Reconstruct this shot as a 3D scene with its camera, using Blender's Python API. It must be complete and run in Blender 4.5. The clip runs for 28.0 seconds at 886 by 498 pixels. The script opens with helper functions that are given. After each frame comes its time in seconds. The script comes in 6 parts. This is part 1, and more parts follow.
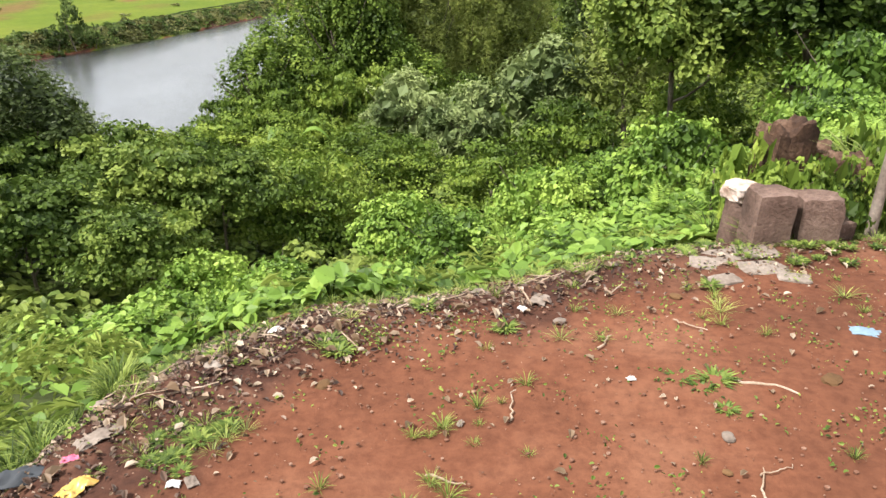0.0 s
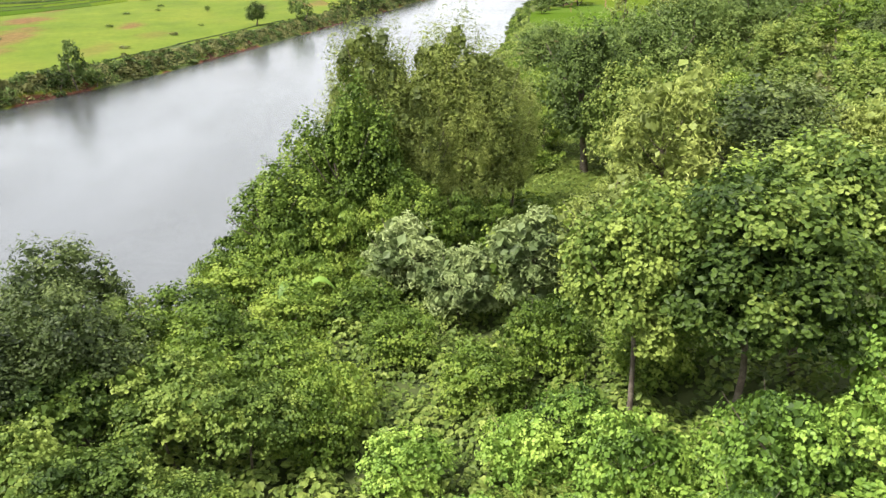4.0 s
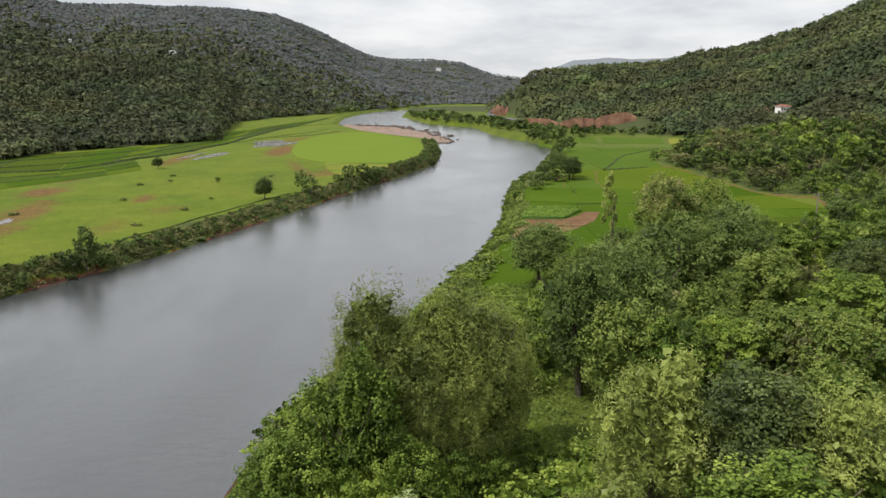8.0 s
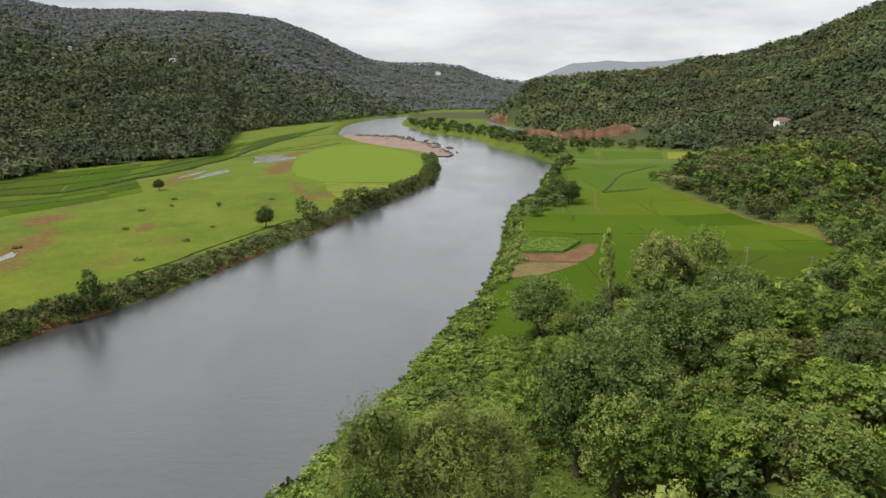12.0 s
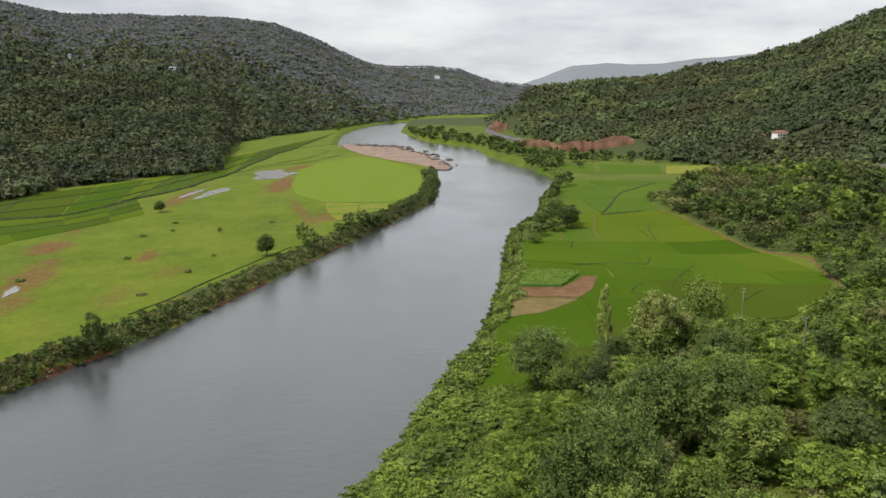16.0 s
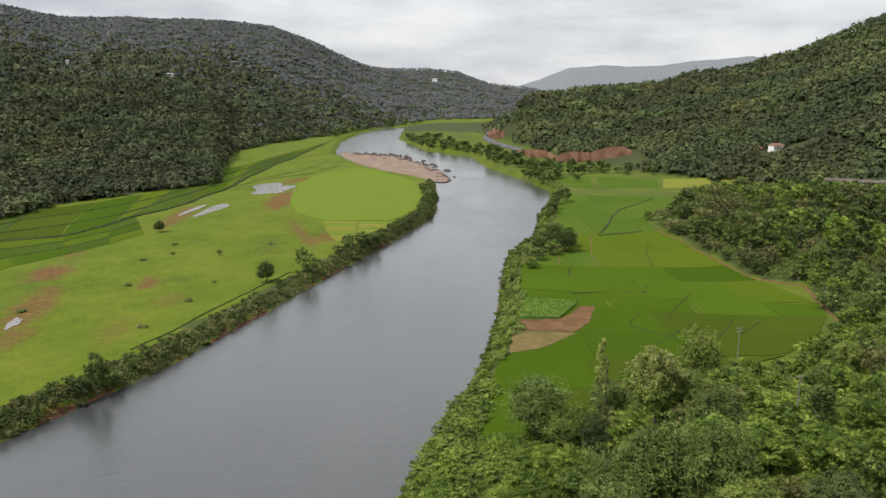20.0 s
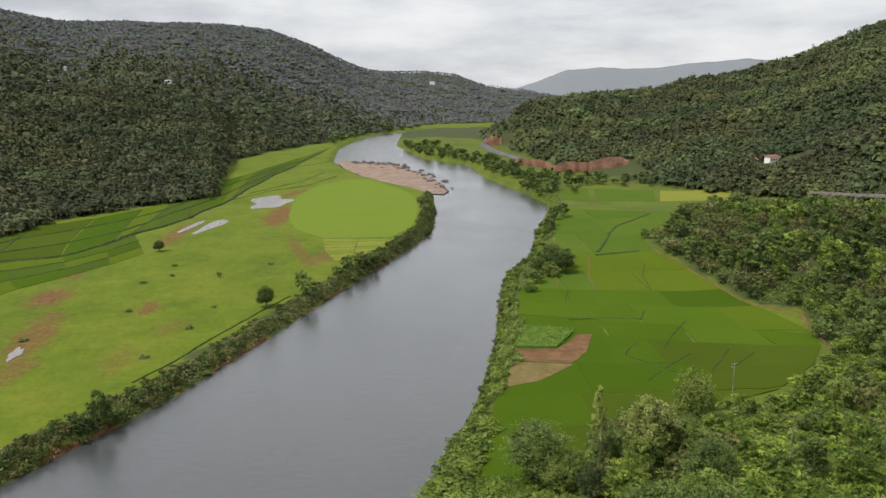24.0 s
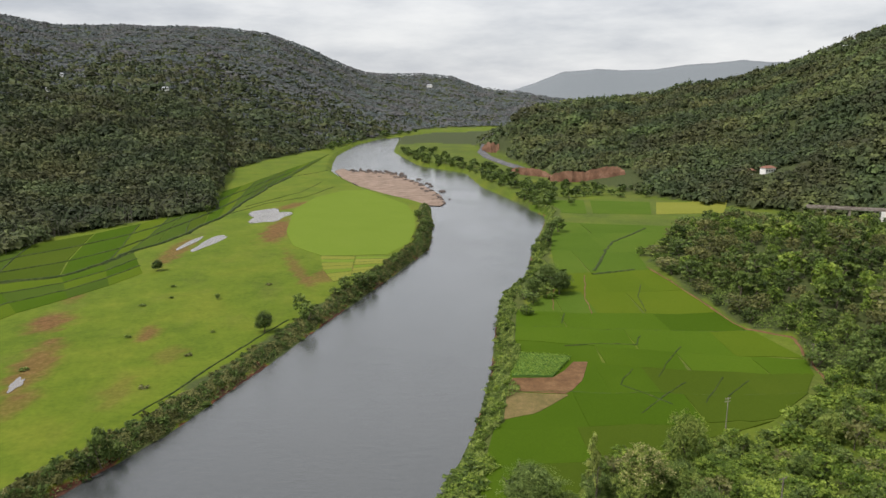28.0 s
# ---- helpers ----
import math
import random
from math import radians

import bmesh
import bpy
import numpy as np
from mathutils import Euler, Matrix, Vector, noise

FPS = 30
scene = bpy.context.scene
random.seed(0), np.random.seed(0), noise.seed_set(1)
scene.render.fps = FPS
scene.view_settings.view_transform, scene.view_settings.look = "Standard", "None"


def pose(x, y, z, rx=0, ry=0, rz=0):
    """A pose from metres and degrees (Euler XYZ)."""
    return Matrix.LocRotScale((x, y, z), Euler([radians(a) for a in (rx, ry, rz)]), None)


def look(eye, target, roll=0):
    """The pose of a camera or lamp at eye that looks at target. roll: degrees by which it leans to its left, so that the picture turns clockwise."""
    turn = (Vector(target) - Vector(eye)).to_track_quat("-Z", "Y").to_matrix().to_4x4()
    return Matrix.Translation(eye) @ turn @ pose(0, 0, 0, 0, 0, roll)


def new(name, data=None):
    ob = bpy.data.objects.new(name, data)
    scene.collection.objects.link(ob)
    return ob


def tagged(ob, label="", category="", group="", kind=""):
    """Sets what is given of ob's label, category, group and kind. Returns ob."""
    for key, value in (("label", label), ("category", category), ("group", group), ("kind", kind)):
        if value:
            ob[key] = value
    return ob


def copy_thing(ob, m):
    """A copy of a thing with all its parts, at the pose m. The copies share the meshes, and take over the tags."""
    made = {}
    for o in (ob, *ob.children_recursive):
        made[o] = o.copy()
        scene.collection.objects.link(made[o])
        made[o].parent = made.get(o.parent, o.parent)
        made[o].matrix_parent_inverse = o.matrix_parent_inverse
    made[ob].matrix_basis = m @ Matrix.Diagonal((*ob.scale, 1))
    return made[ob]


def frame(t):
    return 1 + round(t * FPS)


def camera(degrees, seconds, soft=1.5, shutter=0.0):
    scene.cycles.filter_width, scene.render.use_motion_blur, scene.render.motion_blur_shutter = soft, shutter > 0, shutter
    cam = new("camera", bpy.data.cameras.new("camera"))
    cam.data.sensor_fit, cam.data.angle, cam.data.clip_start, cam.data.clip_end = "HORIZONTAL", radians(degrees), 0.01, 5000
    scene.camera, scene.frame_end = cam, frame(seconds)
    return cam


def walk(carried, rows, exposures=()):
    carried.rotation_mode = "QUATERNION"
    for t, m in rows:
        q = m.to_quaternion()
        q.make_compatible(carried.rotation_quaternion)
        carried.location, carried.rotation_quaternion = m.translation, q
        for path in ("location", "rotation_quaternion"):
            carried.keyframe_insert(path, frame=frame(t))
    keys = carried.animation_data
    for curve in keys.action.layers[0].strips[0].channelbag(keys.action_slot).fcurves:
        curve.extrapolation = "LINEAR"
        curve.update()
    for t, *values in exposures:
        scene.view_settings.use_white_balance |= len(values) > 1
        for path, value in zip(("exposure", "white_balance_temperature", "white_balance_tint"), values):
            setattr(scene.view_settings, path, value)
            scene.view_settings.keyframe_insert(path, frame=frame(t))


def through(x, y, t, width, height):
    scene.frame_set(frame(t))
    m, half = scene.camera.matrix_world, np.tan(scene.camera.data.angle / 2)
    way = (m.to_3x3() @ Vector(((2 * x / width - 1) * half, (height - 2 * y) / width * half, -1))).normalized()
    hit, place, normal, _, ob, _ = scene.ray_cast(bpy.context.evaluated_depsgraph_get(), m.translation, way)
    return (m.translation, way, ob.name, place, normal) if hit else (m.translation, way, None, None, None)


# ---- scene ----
cam = camera(62.27, 28.0)
# seconds, place in metres, yaw, pitch and roll in degrees
ROWS = [
    (0.0, 0.62, -0.38, 2.90, -0.00, -23.57, 0.59),
    (0.5, 0.60, -0.38, 4.38, -0.04, -23.58, 0.49),
    (1.0, 0.64, -0.43, 5.96, -0.08, -23.58, 0.40),
    (1.5, 0.68, -0.54, 7.34, -0.13, -23.58, 0.33),
    (2.0, 0.69, -0.60, 8.79, -0.20, -23.57, 0.28),
    (2.5, 0.64, -0.61, 10.36, -0.27, -23.56, 0.23),
    (3.0, 0.61, -0.63, 11.81, -0.33, -23.57, 0.19),
    (3.5, 0.61, -0.68, 13.16, -0.37, -23.59, 0.18),
    (5.5, 0.57, -0.64, 19.01, -0.43, -23.56, 0.23),
    (6.0, 0.62, -0.53, 20.52, -0.45, -23.55, 0.24),
    (6.5, 0.59, -0.46, 21.99, -0.41, -20.62, -0.03),
    (7.0, 0.54, -0.47, 23.44, -0.44, -15.59, -0.16),
    (7.5, 0.46, -0.49, 24.92, -0.45, -12.48, -0.21),
    (8.0, 0.38, -0.50, 26.45, -0.45, -12.46, -0.23),
    (8.5, 0.35, -0.48, 27.98, -0.46, -12.46, -0.26),
    (9.0, 0.30, -0.43, 29.52, -0.47, -12.45, -0.27),
    (9.5, 0.24, -0.35, 31.09, -0.47, -12.43, -0.28),
    (10.0, 0.20, -0.30, 32.61, -0.48, -12.43, -0.27),
    (10.5, 0.18, -0.25, 34.15, -0.48, -12.43, -0.25),
    (11.0, 0.19, -0.17, 35.75, -0.48, -12.41, -0.22),
    (11.5, 0.21, -0.11, 37.32, -0.48, -12.40, -0.19),
    (12.0, 0.22, -0.05, 38.86, -0.49, -12.39, -0.16),
    (12.5, 0.23, -0.01, 40.43, -0.49, -12.37, -0.13),
    (14.5, 0.37, 0.03, 46.81, -0.50, -12.34, -0.05),
    (15.0, 0.36, 0.08, 48.40, -0.52, -12.34, -0.04),
    (15.5, 0.29, 0.15, 49.98, -0.53, -12.34, -0.04),
    (16.0, 0.16, 0.23, 51.59, -0.55, -12.34, -0.04),
    (16.5, 0.02, 0.31, 53.17, -0.57, -12.34, -0.05),
    (17.0, -0.11, 0.38, 54.74, -0.59, -12.35, -0.07),
    (17.5, -0.23, 0.43, 56.31, -0.60, -12.34, -0.08),
    (18.0, -0.32, 0.47, 57.89, -0.63, -12.34, -0.09),
    (18.5, -0.38, 0.49, 59.45, -0.66, -12.34, -0.11),
    (19.0, -0.43, 0.51, 61.00, -0.70, -12.35, -0.12),
    (19.5, -0.48, 0.52, 62.56, -0.72, -12.35, -0.12),
    (20.0, -0.53, 0.54, 64.09, -0.75, -12.35, -0.11),
    (20.5, -0.57, 0.55, 65.57, -0.77, -12.36, -0.09),
    (21.0, -0.59, 0.54, 67.04, -0.79, -12.36, -0.07),
    (21.5, -0.62, 0.52, 68.51, -0.81, -12.36, -0.06),
    (23.5, -0.78, 0.35, 74.40, -0.92, -12.34, -0.06),
    (24.0, -0.82, 0.35, 75.90, -0.94, -12.33, -0.06),
    (24.5, -0.84, 0.38, 77.43, -0.96, -12.31, -0.05),
    (25.0, -0.83, 0.42, 78.92, -0.99, -12.31, -0.04),
    (25.5, -0.80, 0.45, 80.38, -1.02, -12.33, -0.03),
    (26.0, -0.74, 0.46, 81.84, -1.06, -12.34, -0.03),
    (26.5, -0.69, 0.44, 83.34, -1.09, -12.34, -0.01),
    (27.0, -0.64, 0.39, 84.85, -1.11, -12.33, 0.00),
    (27.5, -0.59, 0.30, 86.37, -1.13, -12.34, 0.02),
    (28.0, -0.55, 0.18, 87.90, -1.15, -12.34, 0.04),
]
EXPOSURES = [(0, 0.92), (1.5, 1.10), (4.0, 1.08), (6.2, 0.88), (7.0, 0.64), (7.9, 0.06), (28, -0.04)]
walk(cam, [(t, pose(x, y, z, 90 + pitch, roll, yaw)) for t, x, y, z, yaw, pitch, roll in ROWS], EXPOSURES)

# ---- world and sun: bright cloud cover with a hazy high sun ----
SUN_ELEVATION, SUN_AZIMUTH = 56.0, -118.0      # azimuth from +y, clockwise positive
world = bpy.data.worlds.new("sky")
scene.world = world
world.use_nodes = True
wt = world.node_tree
wt.nodes.clear()


def node(tree, kind, links=None, **values):
    """Adds a node, sets inputs by name and links the given ones."""
    n = tree.nodes.new(kind)
    for key, value in values.items():
        n.inputs[key].default_value = value
    for key, source in (links or {}).items():
        tree.links.new(source, n.inputs[key])
    return n


def ramp(tree, source, stops):
    n = node(tree, "ShaderNodeValToRGB", {"Fac": source})
    els = n.color_ramp.elements
    while len(els) < len(stops):
        els.new(0.5)
    for el, (p, c) in zip(els, stops):
        el.position, el.color = p, (*c, 1)
    return n.outputs["Color"]


def mix(tree, a, b, fac, mode="MIX"):
    n = tree.nodes.new("ShaderNodeMix")
    n.data_type, n.blend_type = "RGBA", mode
    for i, v in ((0, fac), (6, a), (7, b)):
        if isinstance(v, (int, float)):
            n.inputs[i].default_value = v
        elif isinstance(v, tuple):
            n.inputs[i].default_value = (*v, 1)
        else:
            tree.links.new(v, n.inputs[i])
    return n.outputs[2]


sky = node(wt, "ShaderNodeTexSky")
sky.sky_type, sky.sun_disc, sky.sun_elevation, sky.sun_rotation = "NISHITA", False, radians(SUN_ELEVATION), radians(SUN_AZIMUTH)
sky_dim = mix(wt, sky.outputs["Color"], (0.1, 0.1, 0.1), 1.0, "MULTIPLY")
way = node(wt, "ShaderNodeTexCoord")
stretch = node(wt, "ShaderNodeMapping", {"Vector": way.outputs["Generated"]})
stretch.inputs["Scale"].default_value = (1.5, 1.5, 6.0)
clouds = node(wt, "ShaderNodeTexNoise", {"Vector": stretch.outputs["Vector"]}, Scale=2.4, Detail=7.0, Roughness=0.58)
cloud_colour = ramp(wt, clouds.outputs["Fac"], [(0.30, (0.52, 0.55, 0.61)), (0.44, (0.70, 0.72, 0.76)), (0.56, (0.86, 0.87, 0.89)), (0.70, (1.0, 1.0, 1.0))])
height = node(wt, "ShaderNodeSeparateXYZ", {"Vector": way.outputs["Generated"]})
lift = node(wt, "ShaderNodeMapRange", {"Value": height.outputs["Z"]})
lift.inputs["From Min"].default_value, lift.inputs["From Max"].default_value = 0.08, 0.36
lift.inputs["To Min"].default_value, lift.inputs["To Max"].default_value = 1.0, 1.2
overcast = mix(wt, cloud_colour, lift.outputs["Result"], 1.0, "MULTIPLY")
veil = mix(wt, sky_dim, overcast, 0.9)
wbg = node(wt, "ShaderNodeBackground", {"Color": veil}, Strength=0.98)
node(wt, "ShaderNodeOutputWorld", {"Surface": wbg.outputs["Background"]})

sun_data = bpy.data.lights.new("sun", "SUN")
sun_data.energy, sun_data.angle, sun_data.color = 4.3, radians(5), (1.0, 0.935, 0.90)
sun = new("sun", sun_data)
az = radians(SUN_AZIMUTH)
sun.matrix_world = look((math.sin(az) * math.cos(radians(SUN_ELEVATION)) * 100, math.cos(az) * math.cos(radians(SUN_ELEVATION)) * 100, math.sin(radians(SUN_ELEVATION)) * 100), (0, 0, 0))


# ---- materials ----
def material(name):
    m = bpy.data.materials.new(name)
    m.use_nodes = True
    m.node_tree.nodes.clear()
    return m, m.node_tree


def finish(t, shader):
    node(t, "ShaderNodeOutputMaterial", {"Surface": shader})


def noise_at(t, scale, detail=4.0, rough=0.55, stretch=(1, 1, 1)):
    """Noise in metres of the world: one feature about 1 / scale metres."""
    co = node(t, "ShaderNodeNewGeometry").outputs["Position"]
    mp = node(t, "ShaderNodeMapping", {"Vector": co})
    mp.inputs["Scale"].default_value = stretch
    return node(t, "ShaderNodeTexNoise", {"Vector": mp.outputs["Vector"]}, Scale=scale, Detail=detail, Roughness=rough).outputs["Fac"]


def bumped(t, height, strength, distance):
    return node(t, "ShaderNodeBump", {"Height": height}, Strength=strength, Distance=distance).outputs["Normal"]


def rough_surface(name, dark, mid, light, scale, fine, bump=0.4, depth=0.05, roughness=0.9):
    """Two scales of colour variation and a fine relief."""
    m, t = material(name)
    big, small = noise_at(t, scale), noise_at(t, fine, 6.0, 0.65)
    base = ramp(t, big, [(0.3, dark), (0.5, mid), (0.7, light)])
    grain = ramp(t, small, [(0.3, (0.55, 0.55, 0.55)), (0.7, (1.25, 1.25, 1.25))])
    col = mix(t, base, grain, 0.8, "MULTIPLY")
    p = node(t, "ShaderNodeBsdfPrincipled", {"Base Color": col, "Normal": bumped(t, small, bump, depth)}, Roughness=roughness)
    p.inputs["Specular IOR Level"].default_value = 0.2
    finish(t, p.outputs["BSDF"])
    return m


def foliage(name, dark, mid, light, patch=0.35, through=0.28, roughness=0.5, gloss=0.24, warm=0.0):
    """Leaves: a tint of each leaf, of each plant and of patches; some light shines through."""
    m, t = material(name)
    tint = node(t, "ShaderNodeAttribute")
    tint.attribute_name = "tint"
    plant = node(t, "ShaderNodeObjectInfo").outputs["Random"]
    big = noise_at(t, patch, 2.0)
    a = node(t, "ShaderNodeMath", {0: tint.outputs["Fac"]})
    b = node(t, "ShaderNodeMath", {0: big})
    c = node(t, "ShaderNodeMath", {0: plant})
    for n, k, add in ((a, 0.55, None), (b, 0.40, a), (c, 0.24, b)):
        n.operation = "MULTIPLY_ADD"
        n.inputs[1].default_value = k
        n.inputs[2].default_value = 0.0
        if add is not None:
            t.links.new(add.outputs[0], n.inputs[2])
    low, high = (0.25, 0.88) if warm else (0.31, 0.83)
    col = ramp(t, c.outputs[0], [(low, dark), (0.56, mid), (high, light)])
    if warm:
        cast = ramp(t, noise_at(t, 0.011, 5.0, 0.65), [(0.40, (0.88, 1.06, 0.92)), (0.62, (1.22, 0.98, 0.90))])
        col = mix(t, col, cast, warm, "MULTIPLY")
    p = node(t, "ShaderNodeBsdfPrincipled", {"Base Color": col}, Roughness=roughness)
    p.inputs["Specular IOR Level"].default_value = gloss
    tr = node(t, "ShaderNodeBsdfTranslucent", {"Color": col})
    ms = node(t, "ShaderNodeMixShader", {1: p.outputs["BSDF"], 2: tr.outputs["BSDF"]})
    ms.inputs[0].default_value = through
    finish(t, ms.outputs[0])
    return m


def plain(name, colour, roughness=0.7, metallic=0.0):
    m, t = material(name)
    col = mix(t, colour, ramp(t, noise_at(t, 6.0, 5.0), [(0.3, (0.7, 0.7, 0.7)), (0.7, (1.15, 1.15, 1.15))]), 0.7, "MULTIPLY")
    p = node(t, "ShaderNodeBsdfPrincipled", {"Base Color": col}, Roughness=roughness, Metallic=metallic)
    finish(t, p.outputs["BSDF"])
    return m


LEAF_CREEPER = foliage("creeper_leaves", (0.036, 0.072, 0.012), (0.150, 0.256, 0.038), (0.345, 0.470, 0.088))
LEAF_DARK = foliage("dark_leaves", (0.030, 0.048, 0.012), (0.092, 0.140, 0.031), (0.216, 0.284, 0.074), gloss=0.18)
LEAF_SHADE = foliage("shady_leaves", (0.022, 0.035, 0.010), (0.072, 0.104, 0.027), (0.180, 0.222, 0.066))
LEAF_MID = foliage("green_leaves", (0.033, 0.057, 0.011), (0.116, 0.170, 0.032), (0.274, 0.330, 0.074), gloss=0.18)
LEAF_TEAK = foliage("large_leaves", (0.028, 0.052, 0.010), (0.102, 0.158, 0.028), (0.268, 0.336, 0.070), gloss=0.16)
LEAF_OLIVE = foliage("olive_leaves", (0.080, 0.106, 0.026), (0.214, 0.262, 0.060), (0.410, 0.455, 0.120))
LEAF_GREY = foliage("grey_green_leaves", (0.060, 0.090, 0.030), (0.172, 0.226, 0.080), (0.335, 0.395, 0.155))
LEAF_LIGHT = foliage("light_green_leaves", (0.039, 0.070, 0.010), (0.128, 0.198, 0.028), (0.305, 0.385, 0.066), gloss=0.18)
LEAF_SCRUB = foliage("scrub_leaves", (0.046, 0.054, 0.017), (0.124, 0.134, 0.040), (0.234, 0.234, 0.080))
LEAF_BLOOM = foliage("cream_blossom", (0.16, 0.17, 0.05), (0.33, 0.31, 0.12), (0.50, 0.46, 0.22))
LEAF_WOODS = foliage("wood_leaves", (0.032, 0.040, 0.022), (0.060, 0.075, 0.034), (0.116, 0.144, 0.052), 0.012, 0.15, 0.6, 0.12, 0.7)
LEAF_FOOT = foliage("foothill_leaves", (0.034, 0.042, 0.022), (0.070, 0.084, 0.038), (0.140, 0.158, 0.068), 0.012, 0.15, 0.6, 0.12, 0.6)
# upper slopes: distance haze is mixed into this leaf colour
LEAF_HAZED = foliage("hazed_wood_leaves", (0.116, 0.126, 0.134), (0.138, 0.150, 0.157), (0.162, 0.174, 0.178), 0.009, 0.4, 0.6, 0.12, 0.5)
BARK = rough_surface("bark", (0.07, 0.055, 0.04), (0.13, 0.105, 0.08), (0.21, 0.18, 0.14), 2.0, 14.0, 0.6, 0.02)


# ---- mesh helpers ----
def mesh_object(name, verts, faces, mat, parent=None, tint=None, smooth=False):
    """A mesh object from numpy arrays; faces is one array of quads or triangles, or a list of such arrays."""
    me = bpy.data.meshes.new(name)
    groups = [np.asarray(f) for f in (faces if isinstance(faces, list) else [faces]) if len(f)]
    verts = np.asarray(verts, dtype=np.float32)
    me.vertices.add(len(verts))
    me.vertices.foreach_set("co", verts.ravel())
    sizes = np.concatenate([np.full(len(f), f.shape[1]) for f in groups])
    me.loops.add(int(sizes.sum()))
    me.loops.foreach_set("vertex_index", np.concatenate([f.ravel() for f in groups]).astype(np.int32))
    me.polygons.add(len(sizes))
    me.polygons.foreach_set("loop_start", (np.cumsum(sizes) - sizes).astype(np.int32))
    me.polygons.foreach_set("loop_total", sizes.astype(np.int32))
    me.polygons.foreach_set("use_smooth", np.full(len(sizes), bool(smooth)))
    me.update(calc_edges=True)
    if tint is not None:
        me.attributes.new("tint", "FLOAT", "POINT").data.foreach_set("value", np.asarray(tint, dtype=np.float32))
    me.materials.append(mat)
    ob = new(name, me)
    if parent is not None:
        ob.parent = parent
    return ob


def unit(v):
    return v / np.maximum(np.linalg.norm(v, axis=1, keepdims=True), 1e-9)


def leaves(rng, pos, facing, size, width=0.5, fold=0.15, shape="blade", spread=0.6):
    """Leaves at pos that face along facing, more or less: 4 or 6 points each, folded along the middle.
    Returns points, faces and the tint of each point."""
    n = len(pos)
    nz = unit(facing + rng.normal(0, spread, (n, 3)))
    a = unit(np.cross(nz, rng.normal(0, 1, (n, 3))))
    b = np.cross(nz, a)
    s = np.broadcast_to(size, n)[:, None] * rng.uniform(0.7, 1.3, (n, 1))
    up = nz * s * fold
    if shape == "blade":
        pts = [pos - a * s * 0.5, pos + b * s * width * 0.5 + up, pos + a * s * 0.5, pos - b * s * width * 0.5 + up]
        k = np.arange(n)[:, None] * 4
        faces = np.concatenate([k + np.array([[0, 1, 2]]), k + np.array([[0, 2, 3]])])
    else:
        w = width
        pts = [pos - a * s * 0.5, pos - a * s * 0.2 + b * s * w * 0.5 + up, pos + a * s * 0.22 + b * s * w * 0.42 + up, pos + a * s * 0.55 - up * 0.5,
               pos + a * s * 0.22 - b * s * w * 0.42 + up, pos - a * s * 0.2 - b * s * w * 0.5 + up]
        k = np.arange(n)[:, None] * 6
        faces = np.concatenate([k + np.array([[0, 1, 2, 3]]), k + np.array([[0, 3, 4, 5]])])
    m = len(pts)
    verts = np.stack(pts, 1).reshape(-1, 3)
    tint = np.repeat(rng.uniform(0, 1, n), m)
    return verts, faces, tint


def joined(sets):
    """Several (points, faces, tint) in one."""
    v, f, t, off = [], [], [], 0
    for a, b, c in sets:
        v.append(a), f.append(b + off), t.append(c)
        off += len(a)
    return np.concatenate(v), f, np.concatenate(t)


def tube(points, radii, sides=7):
    """A tapered limb along points."""
    points, n = np.asarray(points, float), len(points)
    way = unit(np.gradient(points, axis=0))
    a = unit(np.cross(way, np.array([[0.31, 0.9, 0.2]])))
    b = np.cross(way, a)
    ang = np.arange(sides) * 2 * np.pi / sides
    ring = a[:, None] * np.cos(ang)[None, :, None] + b[:, None] * np.sin(ang)[None, :, None]
    verts = (points[:, None] + ring * np.asarray(radii)[:, None, None]).reshape(-1, 3)
    i, j = np.meshgrid(np.arange(n - 1), np.arange(sides), indexing="ij")
    j2 = (j + 1) % sides
    faces = np.stack([i * sides + j, i * sides + j2, (i + 1) * sides + j2, (i + 1) * sides + j], -1).reshape(-1, 4)
    return verts, faces, np.zeros(len(verts))


# ---- the lie of the land ----
WATER = -28.0
# the water's edge on both sides: distance ahead, metres to the right
LEFT_EDGE = np.array([(-400, -420), (0, -225), (90, -168), (180, -116), (236, -90), (292, -72), (346, -56), (428, -30), (529, 0), (612, 3), (720, 2), (752, -14), (800, -45), (870, -82), (960, -112), (1050, -140), (1163, -152), (1303, -162), (1570, -150), (1749, -114), (1945, 20), (2100, 260), (2500, 900)], float)
RIGHT_EDGE = np.array([(-400, -190), (0, -62), (40, -42), (66, -32), (90, -28), (106, -27), (120, -20), (151, -9), (195, 4), (234, 15), (285, 25), (350, 33), (398, 40), (439, 60), (527, 76), (617, 98), (666, 108), (788, 85), (883, 63), (1030, 52), (1133, -15), (1383, -65), (1747, -68), (1900, 10), (1990, 260), (2380, 900)], float)
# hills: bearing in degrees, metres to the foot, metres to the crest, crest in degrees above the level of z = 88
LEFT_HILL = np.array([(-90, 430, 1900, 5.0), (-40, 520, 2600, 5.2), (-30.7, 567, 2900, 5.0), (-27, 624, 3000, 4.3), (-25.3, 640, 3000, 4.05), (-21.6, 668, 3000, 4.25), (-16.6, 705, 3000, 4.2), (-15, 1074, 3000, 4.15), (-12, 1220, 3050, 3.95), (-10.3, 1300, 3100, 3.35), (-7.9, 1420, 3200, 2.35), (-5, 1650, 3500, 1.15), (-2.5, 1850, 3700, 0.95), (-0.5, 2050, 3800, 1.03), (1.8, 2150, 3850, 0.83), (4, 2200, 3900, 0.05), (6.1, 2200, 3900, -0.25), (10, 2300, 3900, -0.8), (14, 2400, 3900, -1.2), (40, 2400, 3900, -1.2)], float)
